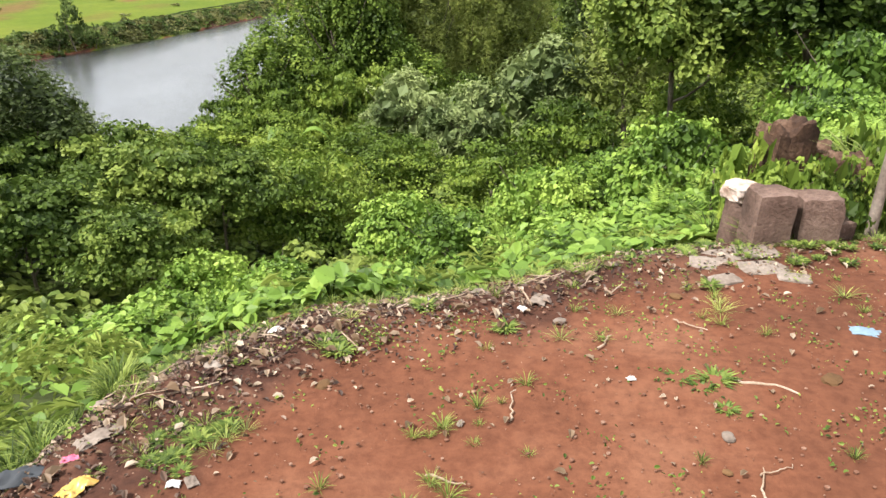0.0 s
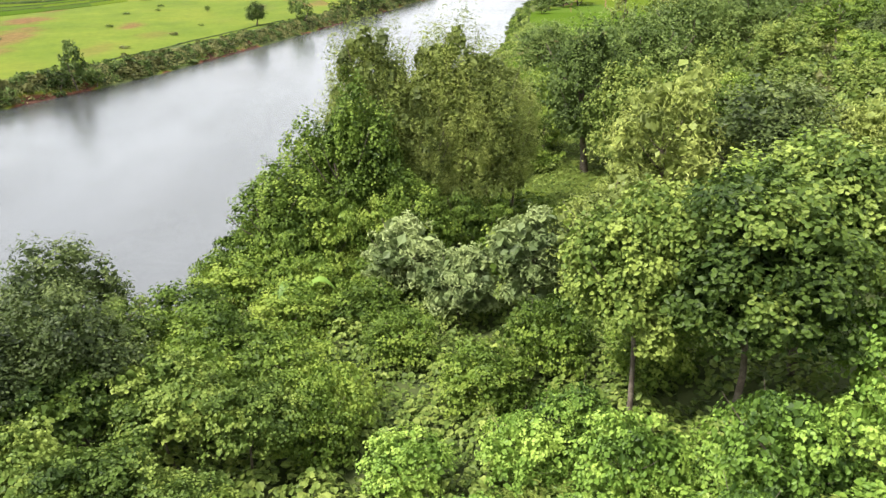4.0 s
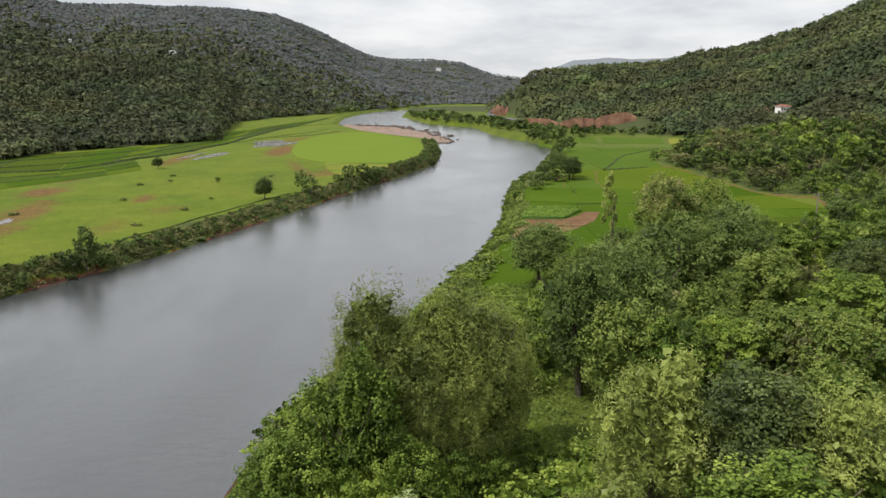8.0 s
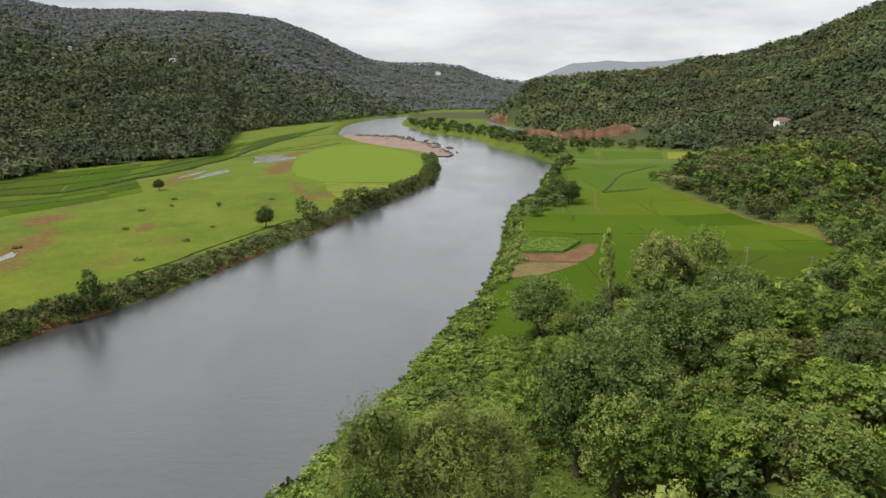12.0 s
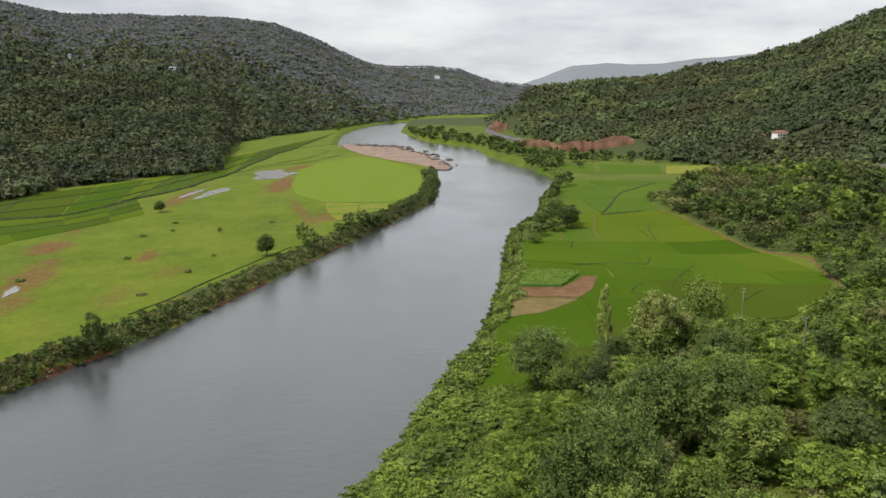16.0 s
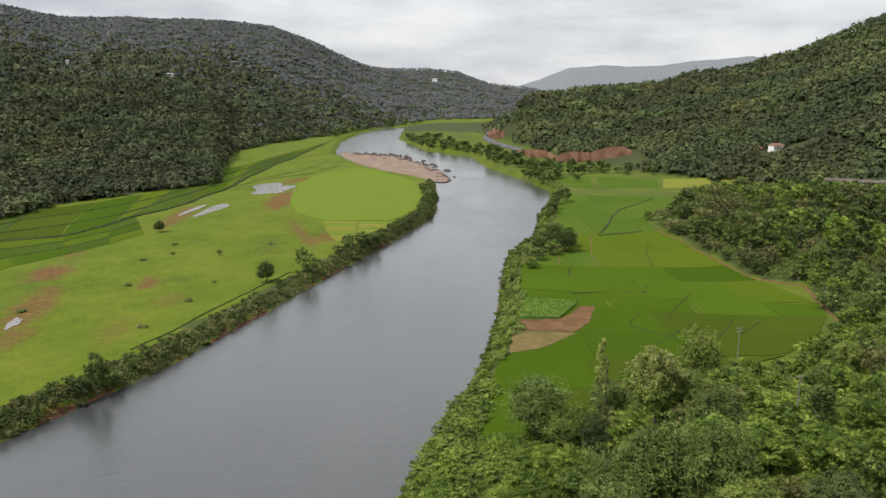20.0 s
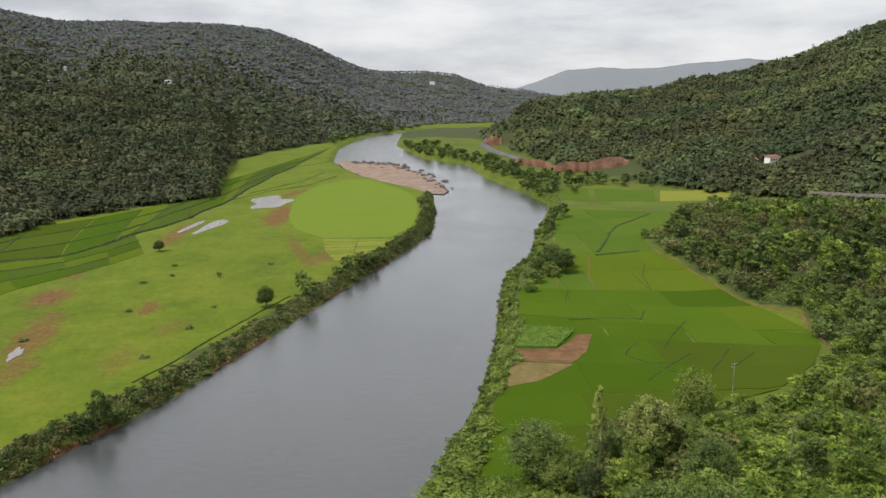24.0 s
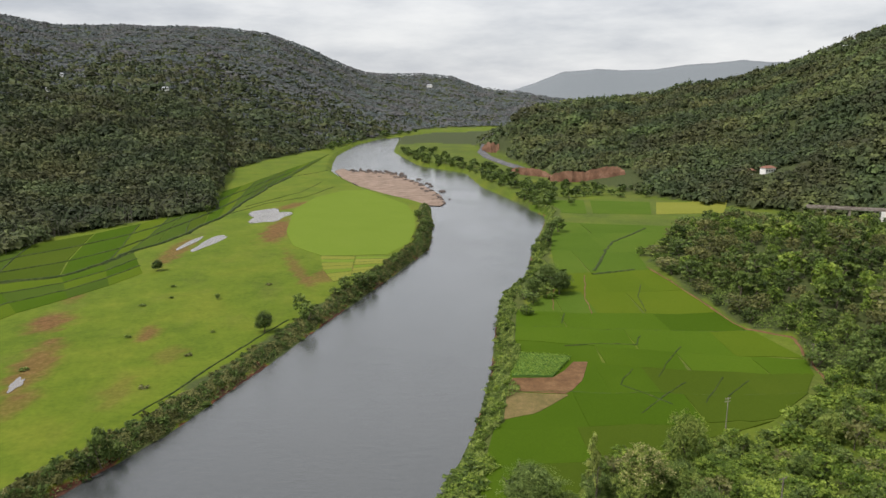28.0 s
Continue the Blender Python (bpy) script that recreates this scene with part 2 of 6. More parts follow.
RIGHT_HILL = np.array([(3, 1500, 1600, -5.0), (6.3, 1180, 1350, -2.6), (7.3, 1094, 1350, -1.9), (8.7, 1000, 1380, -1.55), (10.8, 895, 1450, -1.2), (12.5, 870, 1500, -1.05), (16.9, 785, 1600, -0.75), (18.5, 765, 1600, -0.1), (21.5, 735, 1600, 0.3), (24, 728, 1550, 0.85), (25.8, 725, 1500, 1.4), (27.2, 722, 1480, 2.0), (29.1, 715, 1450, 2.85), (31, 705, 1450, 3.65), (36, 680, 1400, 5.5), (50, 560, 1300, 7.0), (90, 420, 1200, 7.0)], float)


def smooth(a, b, x):
    k = np.clip((x - a) / (b - a), 0, 1)
    return k * k * (3 - 2 * k)


def waves(x, y, size, seed):
    """Gentle unevenness, about -1 to 1, with bumps of about that size."""
    r = np.random.default_rng(seed)
    out = 0
    for _ in range(7):
        k = r.uniform(0.6, 1.8) * 2 * np.pi / size
        d = r.uniform(0, 2 * np.pi)
        out = out + np.sin(k * (x * np.cos(d) + y * np.sin(d)) + r.uniform(0, 7))
    return out / 4.0


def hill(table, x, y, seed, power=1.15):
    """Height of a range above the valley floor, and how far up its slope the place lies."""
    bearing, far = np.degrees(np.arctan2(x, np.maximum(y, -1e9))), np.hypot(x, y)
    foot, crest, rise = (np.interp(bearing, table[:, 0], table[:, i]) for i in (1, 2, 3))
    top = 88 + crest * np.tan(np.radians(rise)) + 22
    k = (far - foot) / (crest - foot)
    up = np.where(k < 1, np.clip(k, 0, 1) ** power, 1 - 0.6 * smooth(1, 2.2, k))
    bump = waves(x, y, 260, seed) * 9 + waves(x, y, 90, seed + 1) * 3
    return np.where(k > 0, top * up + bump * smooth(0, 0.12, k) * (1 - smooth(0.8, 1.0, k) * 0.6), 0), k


TERRACE_X = np.array([(-60, -6), (-4, -3.4), (-2.75, -2.6), (-2.4, -1.0), (-1.7, -0.1), (-0.8, 0.6), (0.4, 0.9), (1.3, 1.2), (2.8, 2.0), (3.9, 2.3), (7, 2.6), (12, 3.5), (60, 8)], float)


def from_edge(x, y):
    """Metres from the rim of the red earth terrace, positive on the slope below it."""
    s = y - (np.interp(x, TERRACE_X[:, 0], TERRACE_X[:, 1]) + 6.0)
    return s - 3 * np.tanh(s / 3) * np.interp(x, [-60, -3, -2, 0, 60], [0.7, 0.45, 0.3, 0, 0])


def land(x, y):
    """Height of the ground."""
    x, y = np.asarray(x, float), np.asarray(y, float)
    xl, xr = np.interp(y, LEFT_EDGE[:, 0], LEFT_EDGE[:, 1]), np.interp(y, RIGHT_EDGE[:, 0], RIGHT_EDGE[:, 1])
    s = from_edge(x, y)
    slope = np.interp(s, [-300, -40, -6, -0.5, 1, 4.8, 10, 18, 50, 90, 140, 190], [9, 2, -0.62, -0.72, -1.25, -4.0, -6.8, -9.5, -14, -17.5, -20, -21])
    slope = slope + np.clip((x - 4) * 0.3, 0, 5) * smooth(0.5, 8, s) * (1 - smooth(25, 90, y))
    slope = slope + 19 * np.exp(-((x - 235) / 75) ** 2 - ((y - 405) / 120) ** 2)
    slope = slope + np.clip((x - 110) * 0.14, 0, 25) * (1 - smooth(190, 290, y)) * smooth(30, 80, y)
    slope = slope + 16 * smooth(12, 85, x) * smooth(30, 85, y) * (1 - smooth(140, 205, y))
    d = x - xr
    right = np.minimum(slope, WATER - 0.2 + 6.5 * smooth(-1, 8, d) + np.maximum(d - 8, 0) * 0.62)
    d2 = xl - x
    left = WATER - 0.2 + 4.6 * smooth(-1, 7, d2) + 0.9 * smooth(15, 120, d2) + waves(x, y, 45, 5) * 0.12
    bed = WATER - 2.0
    z = np.where(d > -1, right, np.where(d2 > -1, left, bed))
    z = np.where((d <= -1) & (d > -6), WATER - 0.2 - 1.8 * smooth(1, 6, -d), z)
    z = np.where((d2 <= -1) & (d2 > -6), WATER - 0.2 - 1.8 * smooth(1, 6, -d2), z)
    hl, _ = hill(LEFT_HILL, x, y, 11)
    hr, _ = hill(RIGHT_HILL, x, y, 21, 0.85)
    dry = smooth(2, 40, np.maximum(d, d2))
    return z + np.maximum(np.where(d2 > -200, hl, 0), np.where(d > -200, hr, 0)) * dry


def spaced(lo, hi, near, growth, least, cap, reach):
    """Grid lines that are close near the origin and wider away from it, with no step over cap within reach."""
    out, step, v = [near], least, near
    while v < hi:
        v += step
        step = min(step * growth, cap) if v < reach[1] else step * growth
        out.append(v)
    down, step, v = [], least, near
    while v > lo:
        v -= step
        step = min(step * growth, cap) if v > reach[0] else step * growth
        down.append(v)
    return np.array(down[::-1] + out)


gx, gy = spaced(-3600, 3600, 1.0, 1.045, 0.24, 2.8, (-190, 130)), spaced(-900, 4900, 6.0, 1.036, 0.24, 4.5, (-20, 720))
X, Y = np.meshgrid(gx, gy, indexing="ij")
Z = land(X, Y)
near = smooth(40, 8, np.hypot(X, Y))
Z = Z + near * (waves(X, Y, 1.7, 31) * 0.03 + waves(X, Y, 0.6, 32) * 0.012)
ni, nj = X.shape
gi, gj = np.meshgrid(np.arange(ni - 1), np.arange(nj - 1), indexing="ij")
quads = np.stack([gi * nj + gj, (gi + 1) * nj + gj, (gi + 1) * nj + gj + 1, gi * nj + gj + 1], -1).reshape(-1, 4)


def ground_material():
    """Red earth on the terrace, meadow in the valley, dark soil under the woods."""
    m, t = material("ground")
    zone = node(t, "ShaderNodeAttribute")
    zone.attribute_name = "tint"
    fine, mid, big = noise_at(t, 9.0, 8.0, 0.7), noise_at(t, 0.55, 5.0), noise_at(t, 0.03, 5.0, 0.6)
    soil = ramp(t, mid, [(0.3, (0.092, 0.036, 0.019)), (0.5, (0.140, 0.054, 0.028)), (0.72, (0.210, 0.096, 0.054))])
    humus = ramp(t, noise_at(t, 3.0, 7.0, 0.7), [(0.35, (0.030, 0.015, 0.011)), (0.52, (0.066, 0.030, 0.019)), (0.7, (0.14, 0.070, 0.044))])
    dark = node(t, "ShaderNodeMapRange", {"Value": zone.outputs["Fac"]})
    dark.inputs["From Min"].default_value, dark.inputs["From Max"].default_value = -1.0, 0.0
    soil = mix(t, humus, soil, dark.outputs["Result"])
    soil = mix(t, soil, ramp(t, fine, [(0.3, (0.55, 0.5, 0.5)), (0.6, (1.1, 1.1, 1.1))]), 0.75, "MULTIPLY")
    grass = ramp(t, big, [(0.3, (0.072, 0.110, 0.007)), (0.5, (0.094, 0.132, 0.009)), (0.68, (0.118, 0.144, 0.013))])
    dry = ramp(t, noise_at(t, 0.035, 7.0, 0.7, (1.0, 0.4, 1.0)), [(0.54, (0, 0, 0)), (0.74, (0.22, 0.22, 0.22))])
    grass = mix(t, grass, (0.140, 0.105, 0.045), dry)
    grass = mix(t, grass, ramp(t, noise_at(t, 0.16, 6.0, 0.65), [(0.32, (0.78, 0.82, 0.7)), (0.66, (1.12, 1.1, 1.1))]), 0.7, "MULTIPLY")
    grass = mix(t, grass, ramp(t, mid, [(0.3, (0.7, 0.75, 0.6)), (0.7, (1.15, 1.1, 1.1))]), 0.6, "MULTIPLY")
    wood = ramp(t, mid, [(0.3, (0.03, 0.042, 0.014)), (0.7, (0.062, 0.074, 0.026))])
    a = node(t, "ShaderNodeMapRange", {"Value": zone.outputs["Fac"]})
    a.inputs["From Min"].default_value, a.inputs["From Max"].default_value = 0.0, 1.0
    b = node(t, "ShaderNodeMapRange", {"Value": zone.outputs["Fac"]})
    b.inputs["From Min"].default_value, b.inputs["From Max"].default_value = 1.0, 2.0
    col = mix(t, mix(t, soil, grass, a.outputs["Result"]), wood, b.outputs["Result"])
    p = node(t, "ShaderNodeBsdfPrincipled", {"Base Color": col, "Normal": bumped(t, fine, 0.5, 0.03)}, Roughness=0.92)
    p.inputs["Specular IOR Level"].default_value = 0.15
    finish(t, p.outputs["BSDF"])
    return m


S = from_edge(X, Y)
XL, XR = np.interp(Y, LEFT_EDGE[:, 0], LEFT_EDGE[:, 1]), np.interp(Y, RIGHT_EDGE[:, 0], RIGHT_EDGE[:, 1])
_, KL = hill(LEFT_HILL, X, Y, 11)
_, KR = hill(RIGHT_HILL, X, Y, 21, 0.85)
zone = np.where(X > XR, 1.0 - smooth(0.9, -0.3, S + waves(X, Y, 1.3, 33) * 0.35) * (np.hypot(X, Y) < 60), 1.0)
zone = np.where((X > XR) & (S < 0.6) & (S > -3) & (np.hypot(X, Y) < 40), -0.95 * smooth(-1.6, -0.35, 0.25 + S + waves(X, Y, 1.8, 34) * 0.55 + 0.95 * smooth(0.2, -1.6, X) - 0.2) * smooth(7, 4.4, X), zone)
zone = np.where((X > XR) & (S > 0.5) & (Y < 230), 1.0 + 0.9 * smooth(0.5, 3, S) * (1 - 0.5 * smooth(40, 80, Y)) * (1 - smooth(165, 225, Y + waves(X, Y, 40, 8) * 15)), zone)
zone = np.where((X < XL + 3) & (X > XL - 11 - waves(X, Y, 25, 9) * 2) & (Y < 720), 1.9, zone)
zone = np.where((X > XR - 2) & (X < XR + 14) & (Y > 80) & (Y < 700), 1.7, zone)
zone = np.where((X < XL + 3) & (X > XL - 2.0 - waves(X, Y, 18, 19) * 1.2) & (Y > 60) & (Y < 760), np.where(waves(X, Y, 30, 63) > 0.15, -1.0, 1.9), zone)
zone = np.where((X > XR - 3) & (X < XR + 1.4 + waves(X, Y, 18, 18)) & (Y > 60) & (Y < 760), np.where(waves(X, Y, 30, 64) > 0.15, -1.0, 1.9), zone)
zone = np.where(((X - 11.5) / 5) ** 2 + ((Y - 74) / 17) ** 2 < 1, 1.15, zone)
COPSE_EDGE = np.interp(Y, [262, 279, 306, 315, 380, 446, 514, 610], [150, 156, 162, 146, 141, 139, 176, 228]) - 2
zone = np.where((X > COPSE_EDGE) & (Y > 262) & (Y < 560 + 0.12 * (X - 217)), 1.9, zone)
zone = np.where((X > XR + 14) & (Y > 165) | (X > XR) & (Y > 640), np.maximum(zone, 1.3 + 0.25 * waves(X, Y, 60, 17)), zone)
for cx, cy, rx, ry, turn, bare in [(-184, 343, 11, 16, 10, 1.0), (-163, 288, 8, 36, 12, 0.85), (-131, 327, 4.6, 9, 10, 0.9), (-122, 578, 11, 52, 4, 1.0), (-132, 705, 8, 30, -20, 0.9), (-84, 452, 4.5, 50, 18, 0.7), (-176, 505, 8, 46, 4, 0.8), (-200, 395, 8, 18, 30, 0.7), (-150, 250, 6, 14, 0, 0.6), (-112, 300, 7, 10, 0, 0.4), (-60, 440, 10, 26, -25, 0.7), (-118, 262, 5, 16, 10, 0.35)]:
    c, d = np.cos(radians(turn)), np.sin(radians(turn))
    u, q = ((X - cx) * c + (Y - cy) * d) / rx, (-(X - cx) * d + (Y - cy) * c) / ry
    zone = zone - 0.76 * bare * np.minimum(zone, 1) * (zone > 0) * smooth(1.25, 0.55, np.hypot(u, q) + 0.3 * waves(X, Y, 16, 61) + 0.15 * waves(X, Y, 7, 62)) * (X < XL - 8)
zone = np.where((KL > 0) & (X < XL), 2.0, zone)
zone = np.where((KR > 0) & (X > XR), 2.0, zone)
ground = mesh_object("ground", np.stack([X, Y, Z], -1).reshape(-1, 3), quads, ground_material(), tint=zone.ravel(), smooth=True)
tagged(ground, "river valley floor with a red earth terrace, green meadows and wooded slopes", "ground", kind="structure")


def water_material(name="river_water", colour=(0.042, 0.046, 0.046), rough=(0.14, 0.26)):
    m, t = material(name)
    ripples = noise_at(t, 0.36, 7.0, 0.72, (0.55, 1.0, 1.0))
    swell = ramp(t, noise_at(t, 0.03, 5.0, 0.65, (1.0, 0.4, 1.0)), [(0.38, (0.25, 0.25, 0.25)), (0.62, (1, 1, 1))])
    h = node(t, "ShaderNodeMath", {0: ripples, 1: swell})
    h.operation = "MULTIPLY"
    patch = ramp(t, noise_at(t, 0.02, 3.0, 0.6, (1.0, 0.6, 1.0)), [(0.35, (rough[0],) * 3), (0.65, (rough[1],) * 3)])
    p = node(t, "ShaderNodeBsdfPrincipled", {"Normal": bumped(t, h.outputs[0], 0.7, 0.36), "Roughness": patch})
    p.inputs["Base Color"].default_value = (*colour, 1)
    p.inputs["IOR"].default_value = 1.85
    p.inputs["Coat Weight"].default_value, p.inputs["Coat IOR"].default_value = 0.7, 1.33
    p.inputs["Coat Roughness"].default_value = 0.2
    finish(t, p.outputs["BSDF"])
    return m


river = mesh_object("river", np.array([(-900, -900, WATER), (2600, -900, WATER), (2600, 2700, WATER), (-900, 2700, WATER)], float), np.array([[0, 1, 2, 3]]), water_material())
tagged(river, "wide calm grey river reflecting the cloudy sky", "river", kind="structure")


# ---- woods on the hills ----
def crown_cloud(rng, centre, radius, height, count, leaf, own, fringe):
    """Crowns of a far wood: a lumpy inner mass each, hidden in clumps of leaves that stick out of it; past fringe metres the masses alone."""
    n, sides = len(centre), 5
    near = np.hypot(centre[:, 0], centre[:, 1]) < fringe
    half = np.stack([radius, radius, height * 0.5], -1)[:, None]
    mid = centre[:, None] + np.array([0, 0, 1]) * (height * 0.5)[:, None, None]
    th = np.repeat(np.array([0.65, 1.5]), sides)
    ph = np.tile(np.arange(sides) * 2 * np.pi / sides, 2) + th * 0.9
    q = np.stack([np.sin(th) * np.cos(ph), np.sin(th) * np.sin(ph), np.cos(th)], -1)
    q = np.concatenate([[[0, 0, 1.0]], q])
    turn = rng.uniform(0, 2 * np.pi, n)
    c, d = np.cos(turn)[:, None], np.sin(turn)[:, None]
    q = np.stack([q[None, :, 0] * c - q[None, :, 1] * d, q[None, :, 0] * d + q[None, :, 1] * c, np.tile(q[None, :, 2], (n, 1))], -1)
    grow = np.where(near, 0.8, 1.0)[:, None, None]
    dome = (mid + q * half * grow * rng.uniform(0.62, 1.12, (n, 11, 1))).reshape(-1, 3)
    j = np.arange(sides)
    tri = np.stack([j * 0, 1 + j, 1 + (j + 1) % sides], -1)
    ring = np.stack([1 + j, 1 + sides + j, 1 + sides + (j + 1) % sides, 1 + (j + 1) % sides], -1)
    k = np.arange(n)[:, None, None] * 11
    dome_tri, dome_quad = (k + tri[None]).reshape(-1, 3), (k + ring[None]).reshape(-1, 4)
    a = int(near.sum())
    u = rng.normal(0, 1, (a, count, 3))
    u[..., 2] = np.abs(u[..., 2]) * 1.1 - 0.35
    u = u / np.linalg.norm(u, axis=2, keepdims=True)
    pos = mid[near] + u * half[near] * rng.uniform(0.74, 1.12, (a, count, 1))
    size = np.repeat(radius[near][:, None] * leaf, count, 1) * rng.uniform(0.6, 1.4, (a, count))
    v, f, t = leaves(rng, pos.reshape(-1, 3), u.reshape(-1, 3) + np.array([0, 0, 0.35]), size.ravel(), 0.75, 0.12, "blade", 0.26)
    # inner masses tinted darker than their clumps, inner shade put into the colour
    tint = np.concatenate([np.repeat(own, 11) * 0.85 + rng.uniform(-0.12, 0.08, n * 11), np.repeat(np.repeat(own[near], count), 4) + t * 0.5 - 0.22])
    return np.concatenate([dome, v]), [dome_tri, dome_quad, f + len(dome)], np.clip(tint, 0, 1)


def woods(name, label, table, bearings, ranges, count, side, mat, seed, gaps, size, clumps, leaf, fringe, fade, clear=(), tall=1.75):
    rng = np.random.default_rng(seed)
    a = np.radians(rng.uniform(*bearings, count * 5))
    r = np.exp(rng.uniform(np.log(ranges[0]), np.log(ranges[1]), count * 5))
    x, y = r * np.sin(a), r * np.cos(a)
    _, k = hill(table, x, y, 0)
    edge = np.interp(y, (LEFT_EDGE if side < 0 else RIGHT_EDGE)[:, 0], (LEFT_EDGE if side < 0 else RIGHT_EDGE)[:, 1])
    keep = (k > 0.0) & (k < 1.04) & ((x - edge) * side > 12)
    keep &= waves(x, y, 120, seed + 9) + 0.6 * waves(x, y, 45, seed + 10) + rng.normal(0, 0.5, len(x)) > gaps
    keep &= rng.uniform(0, 1, len(x)) < np.interp(r + 170 * waves(x, y, 420, 77), fade[0], fade[1])
    for x0, x1, y0, y1 in clear:
        keep &= ~((x > x0) & (x < x1) & (y > y0) & (y < y1))
    x, y, r, k = x[keep][:count], y[keep][:count], r[keep][:count], k[keep][:count]
    slim = rng.uniform(0, 1, len(x)) < 0.3
    rad = np.interp(r, size[0], size[1]) * (0.5 + 1.25 * rng.uniform(0, 1, len(x)) ** 2.2) * np.where(slim, 0.68, 1.0)
    hgt = np.interp(r, size[0], size[1]) * tall * rng.uniform(0.7, 1.2, len(x)) * np.where(slim, 1.35, 1.0)
    base = np.stack([x, y, land(x, y) - 0.15 * hgt], -1)
    # broad tint waves colour in leaf patches and the shade of gullies
    own = np.clip(0.42 * rng.uniform(0, 1, len(x)) ** 1.3 + 0.26 + 0.26 * waves(x, y, 330, seed + 5) + 0.28 * waves(x, y, 130, seed + 3) + 0.16 * waves(x, y, 55, seed + 4), 0, 1)
    v, f, t = crown_cloud(rng, base, rad, hgt, clumps, leaf, own, fringe)
    return tagged(mesh_object(name, v, f, mat, tint=t), label, "trees", kind="stuff")


woods("woods_left", "dense olive-green monsoon forest covering the foot of the long hill", LEFT_HILL, (-42, 16), (520, 2400), 11500, -1, LEAF_FOOT, 41, -1.5, ((500, 2000), (5.6, 8.5)), 17, 0.54, 1400, ((1250, 2300), (1, 0)))
# fades in with distance; its leaf colour carries the haze
woods("woods_far", "forest on the upper slopes of the long hill with haze in its blue-grey leaf colour", LEFT_HILL, (-42, 16), (1200, 3900), 34000, -1, LEAF_HAZED, 43, -1.7, ((1000, 3800), (5.2, 9.0)), 7, 0.42, 1900, ((1250, 2300), (0, 1)), tall=1.15)
woods("woods_right", "dense green scrub forest on the steep hillside", RIGHT_HILL, (4, 42), (680, 1750), 12500, 1, LEAF_WOODS, 42, -0.95, ((680, 1700), (5.4, 7.8)), 12, 0.58, 1700, ((0, 9000), (1, 1)), [(92, 240, 780, 890), (90, 165, 880, 985), (85, 135, 1090, 1310), (328, 366, 712, 756)])

# pale stems along the front of the wood
g = np.random.default_rng(47)
b = np.radians(g.uniform(-33, -14.5, 900))
foot = np.interp(np.degrees(b), LEFT_HILL[:, 0], LEFT_HILL[:, 1])
far = foot * (1 + np.abs(g.normal(0, 0.05, 900))) + 2
stems = []
for px, py, h, lean in zip(far * np.sin(b), far * np.cos(b), g.uniform(5, 11, 900), g.normal(0, 0.5, 900)):
    z = float(land(px, py))
    stems.append(tube([(px, py, z - 0.5), (px + lean * 0.4, py, z + h * 0.5), (px + lean, py, z + h)], [0.26, 0.2, 0.1], 4))
v, f, _ = joined(stems)
tagged(mesh_object("wood_stems", v, f, rough_surface("pale_bark", (0.10, 0.09, 0.075), (0.17, 0.155, 0.13), (0.26, 0.24, 0.2), 1.0, 6.0)), "pale slender tree stems along the edge of the forest", "tree stems", kind="stuff")


# ---- trees and shrubs ----
def lobe_cloud(rng, height, radius, base, lobes, count, leaf, mat_shape, width, clump=0.16, droop=0.0, spread=0.4, core=0.7, flat=0.62):
    """The leaves of a crown: billows spread over its outline, each a shelf of leaf clumps over an inner mass, with gaps between."""
    sets = []
    lobes = int(lobes * 1.5)
    mid, half = (base + height) / 2, (height - base) / 2
    per = max(count // lobes, 12)
    for i in range(lobes):
        z = 1 - (1.92 if base < 1 else 1.62) * (i + 0.5) / lobes
        a = i * 2.39996 + rng.uniform(-0.35, 0.35)
        wide = max(np.sqrt(1 - z * z), 0.8 if base < 1 and z < 0 else 0)
        d = np.array([np.cos(a) * wide, np.sin(a) * wide, z])
        out = rng.uniform(0.46, 0.80)
        c = d * np.array([radius, radius, half]) * out + np.array([0, 0, mid])
        r = np.array([radius, radius, min(half, radius * 1.9)]) * rng.uniform(0.27, 0.45)
        r[2] *= flat
        own = rng.uniform(0, 0.55)
        heads = rng.normal(0, 1, (max(per // 16, 5), 3))
        heads[:, 2] = np.abs(heads[:, 2]) - 0.45
        heads = unit(heads)
        pick = rng.integers(0, len(heads), per)
        u = unit(heads[pick] + rng.normal(0, clump * 1.2, (per, 3)))
        lump = 0.86 + 0.26 * rng.uniform(0, 1, len(heads))
        pos = c + u * r * (lump[pick] * rng.uniform(0.66, 1.12, per))[:, None]
        pos[:, 2] -= droop * rng.uniform(0, 1, per) * half
        pos[:, 2] = np.maximum(pos[:, 2], 0.05)
        v, f, t = leaves(rng, pos, u + np.array([0, -0.05, 0.5]), leaf, width, 0.14, mat_shape, spread)
        m = len(t) // per
        sets.append((v, f, np.clip(t * 0.3 + own + 0.15 * rng.uniform(0, 1, len(heads))[pick].repeat(m), 0, 1)))
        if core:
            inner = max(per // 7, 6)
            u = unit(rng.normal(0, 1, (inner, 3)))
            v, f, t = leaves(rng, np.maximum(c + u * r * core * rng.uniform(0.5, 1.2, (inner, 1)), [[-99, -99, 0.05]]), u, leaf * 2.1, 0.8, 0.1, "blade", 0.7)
            # inner leaves take a lower tint, so the crown's shade is in their colour
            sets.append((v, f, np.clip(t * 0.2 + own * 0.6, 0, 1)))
    return joined(sets)


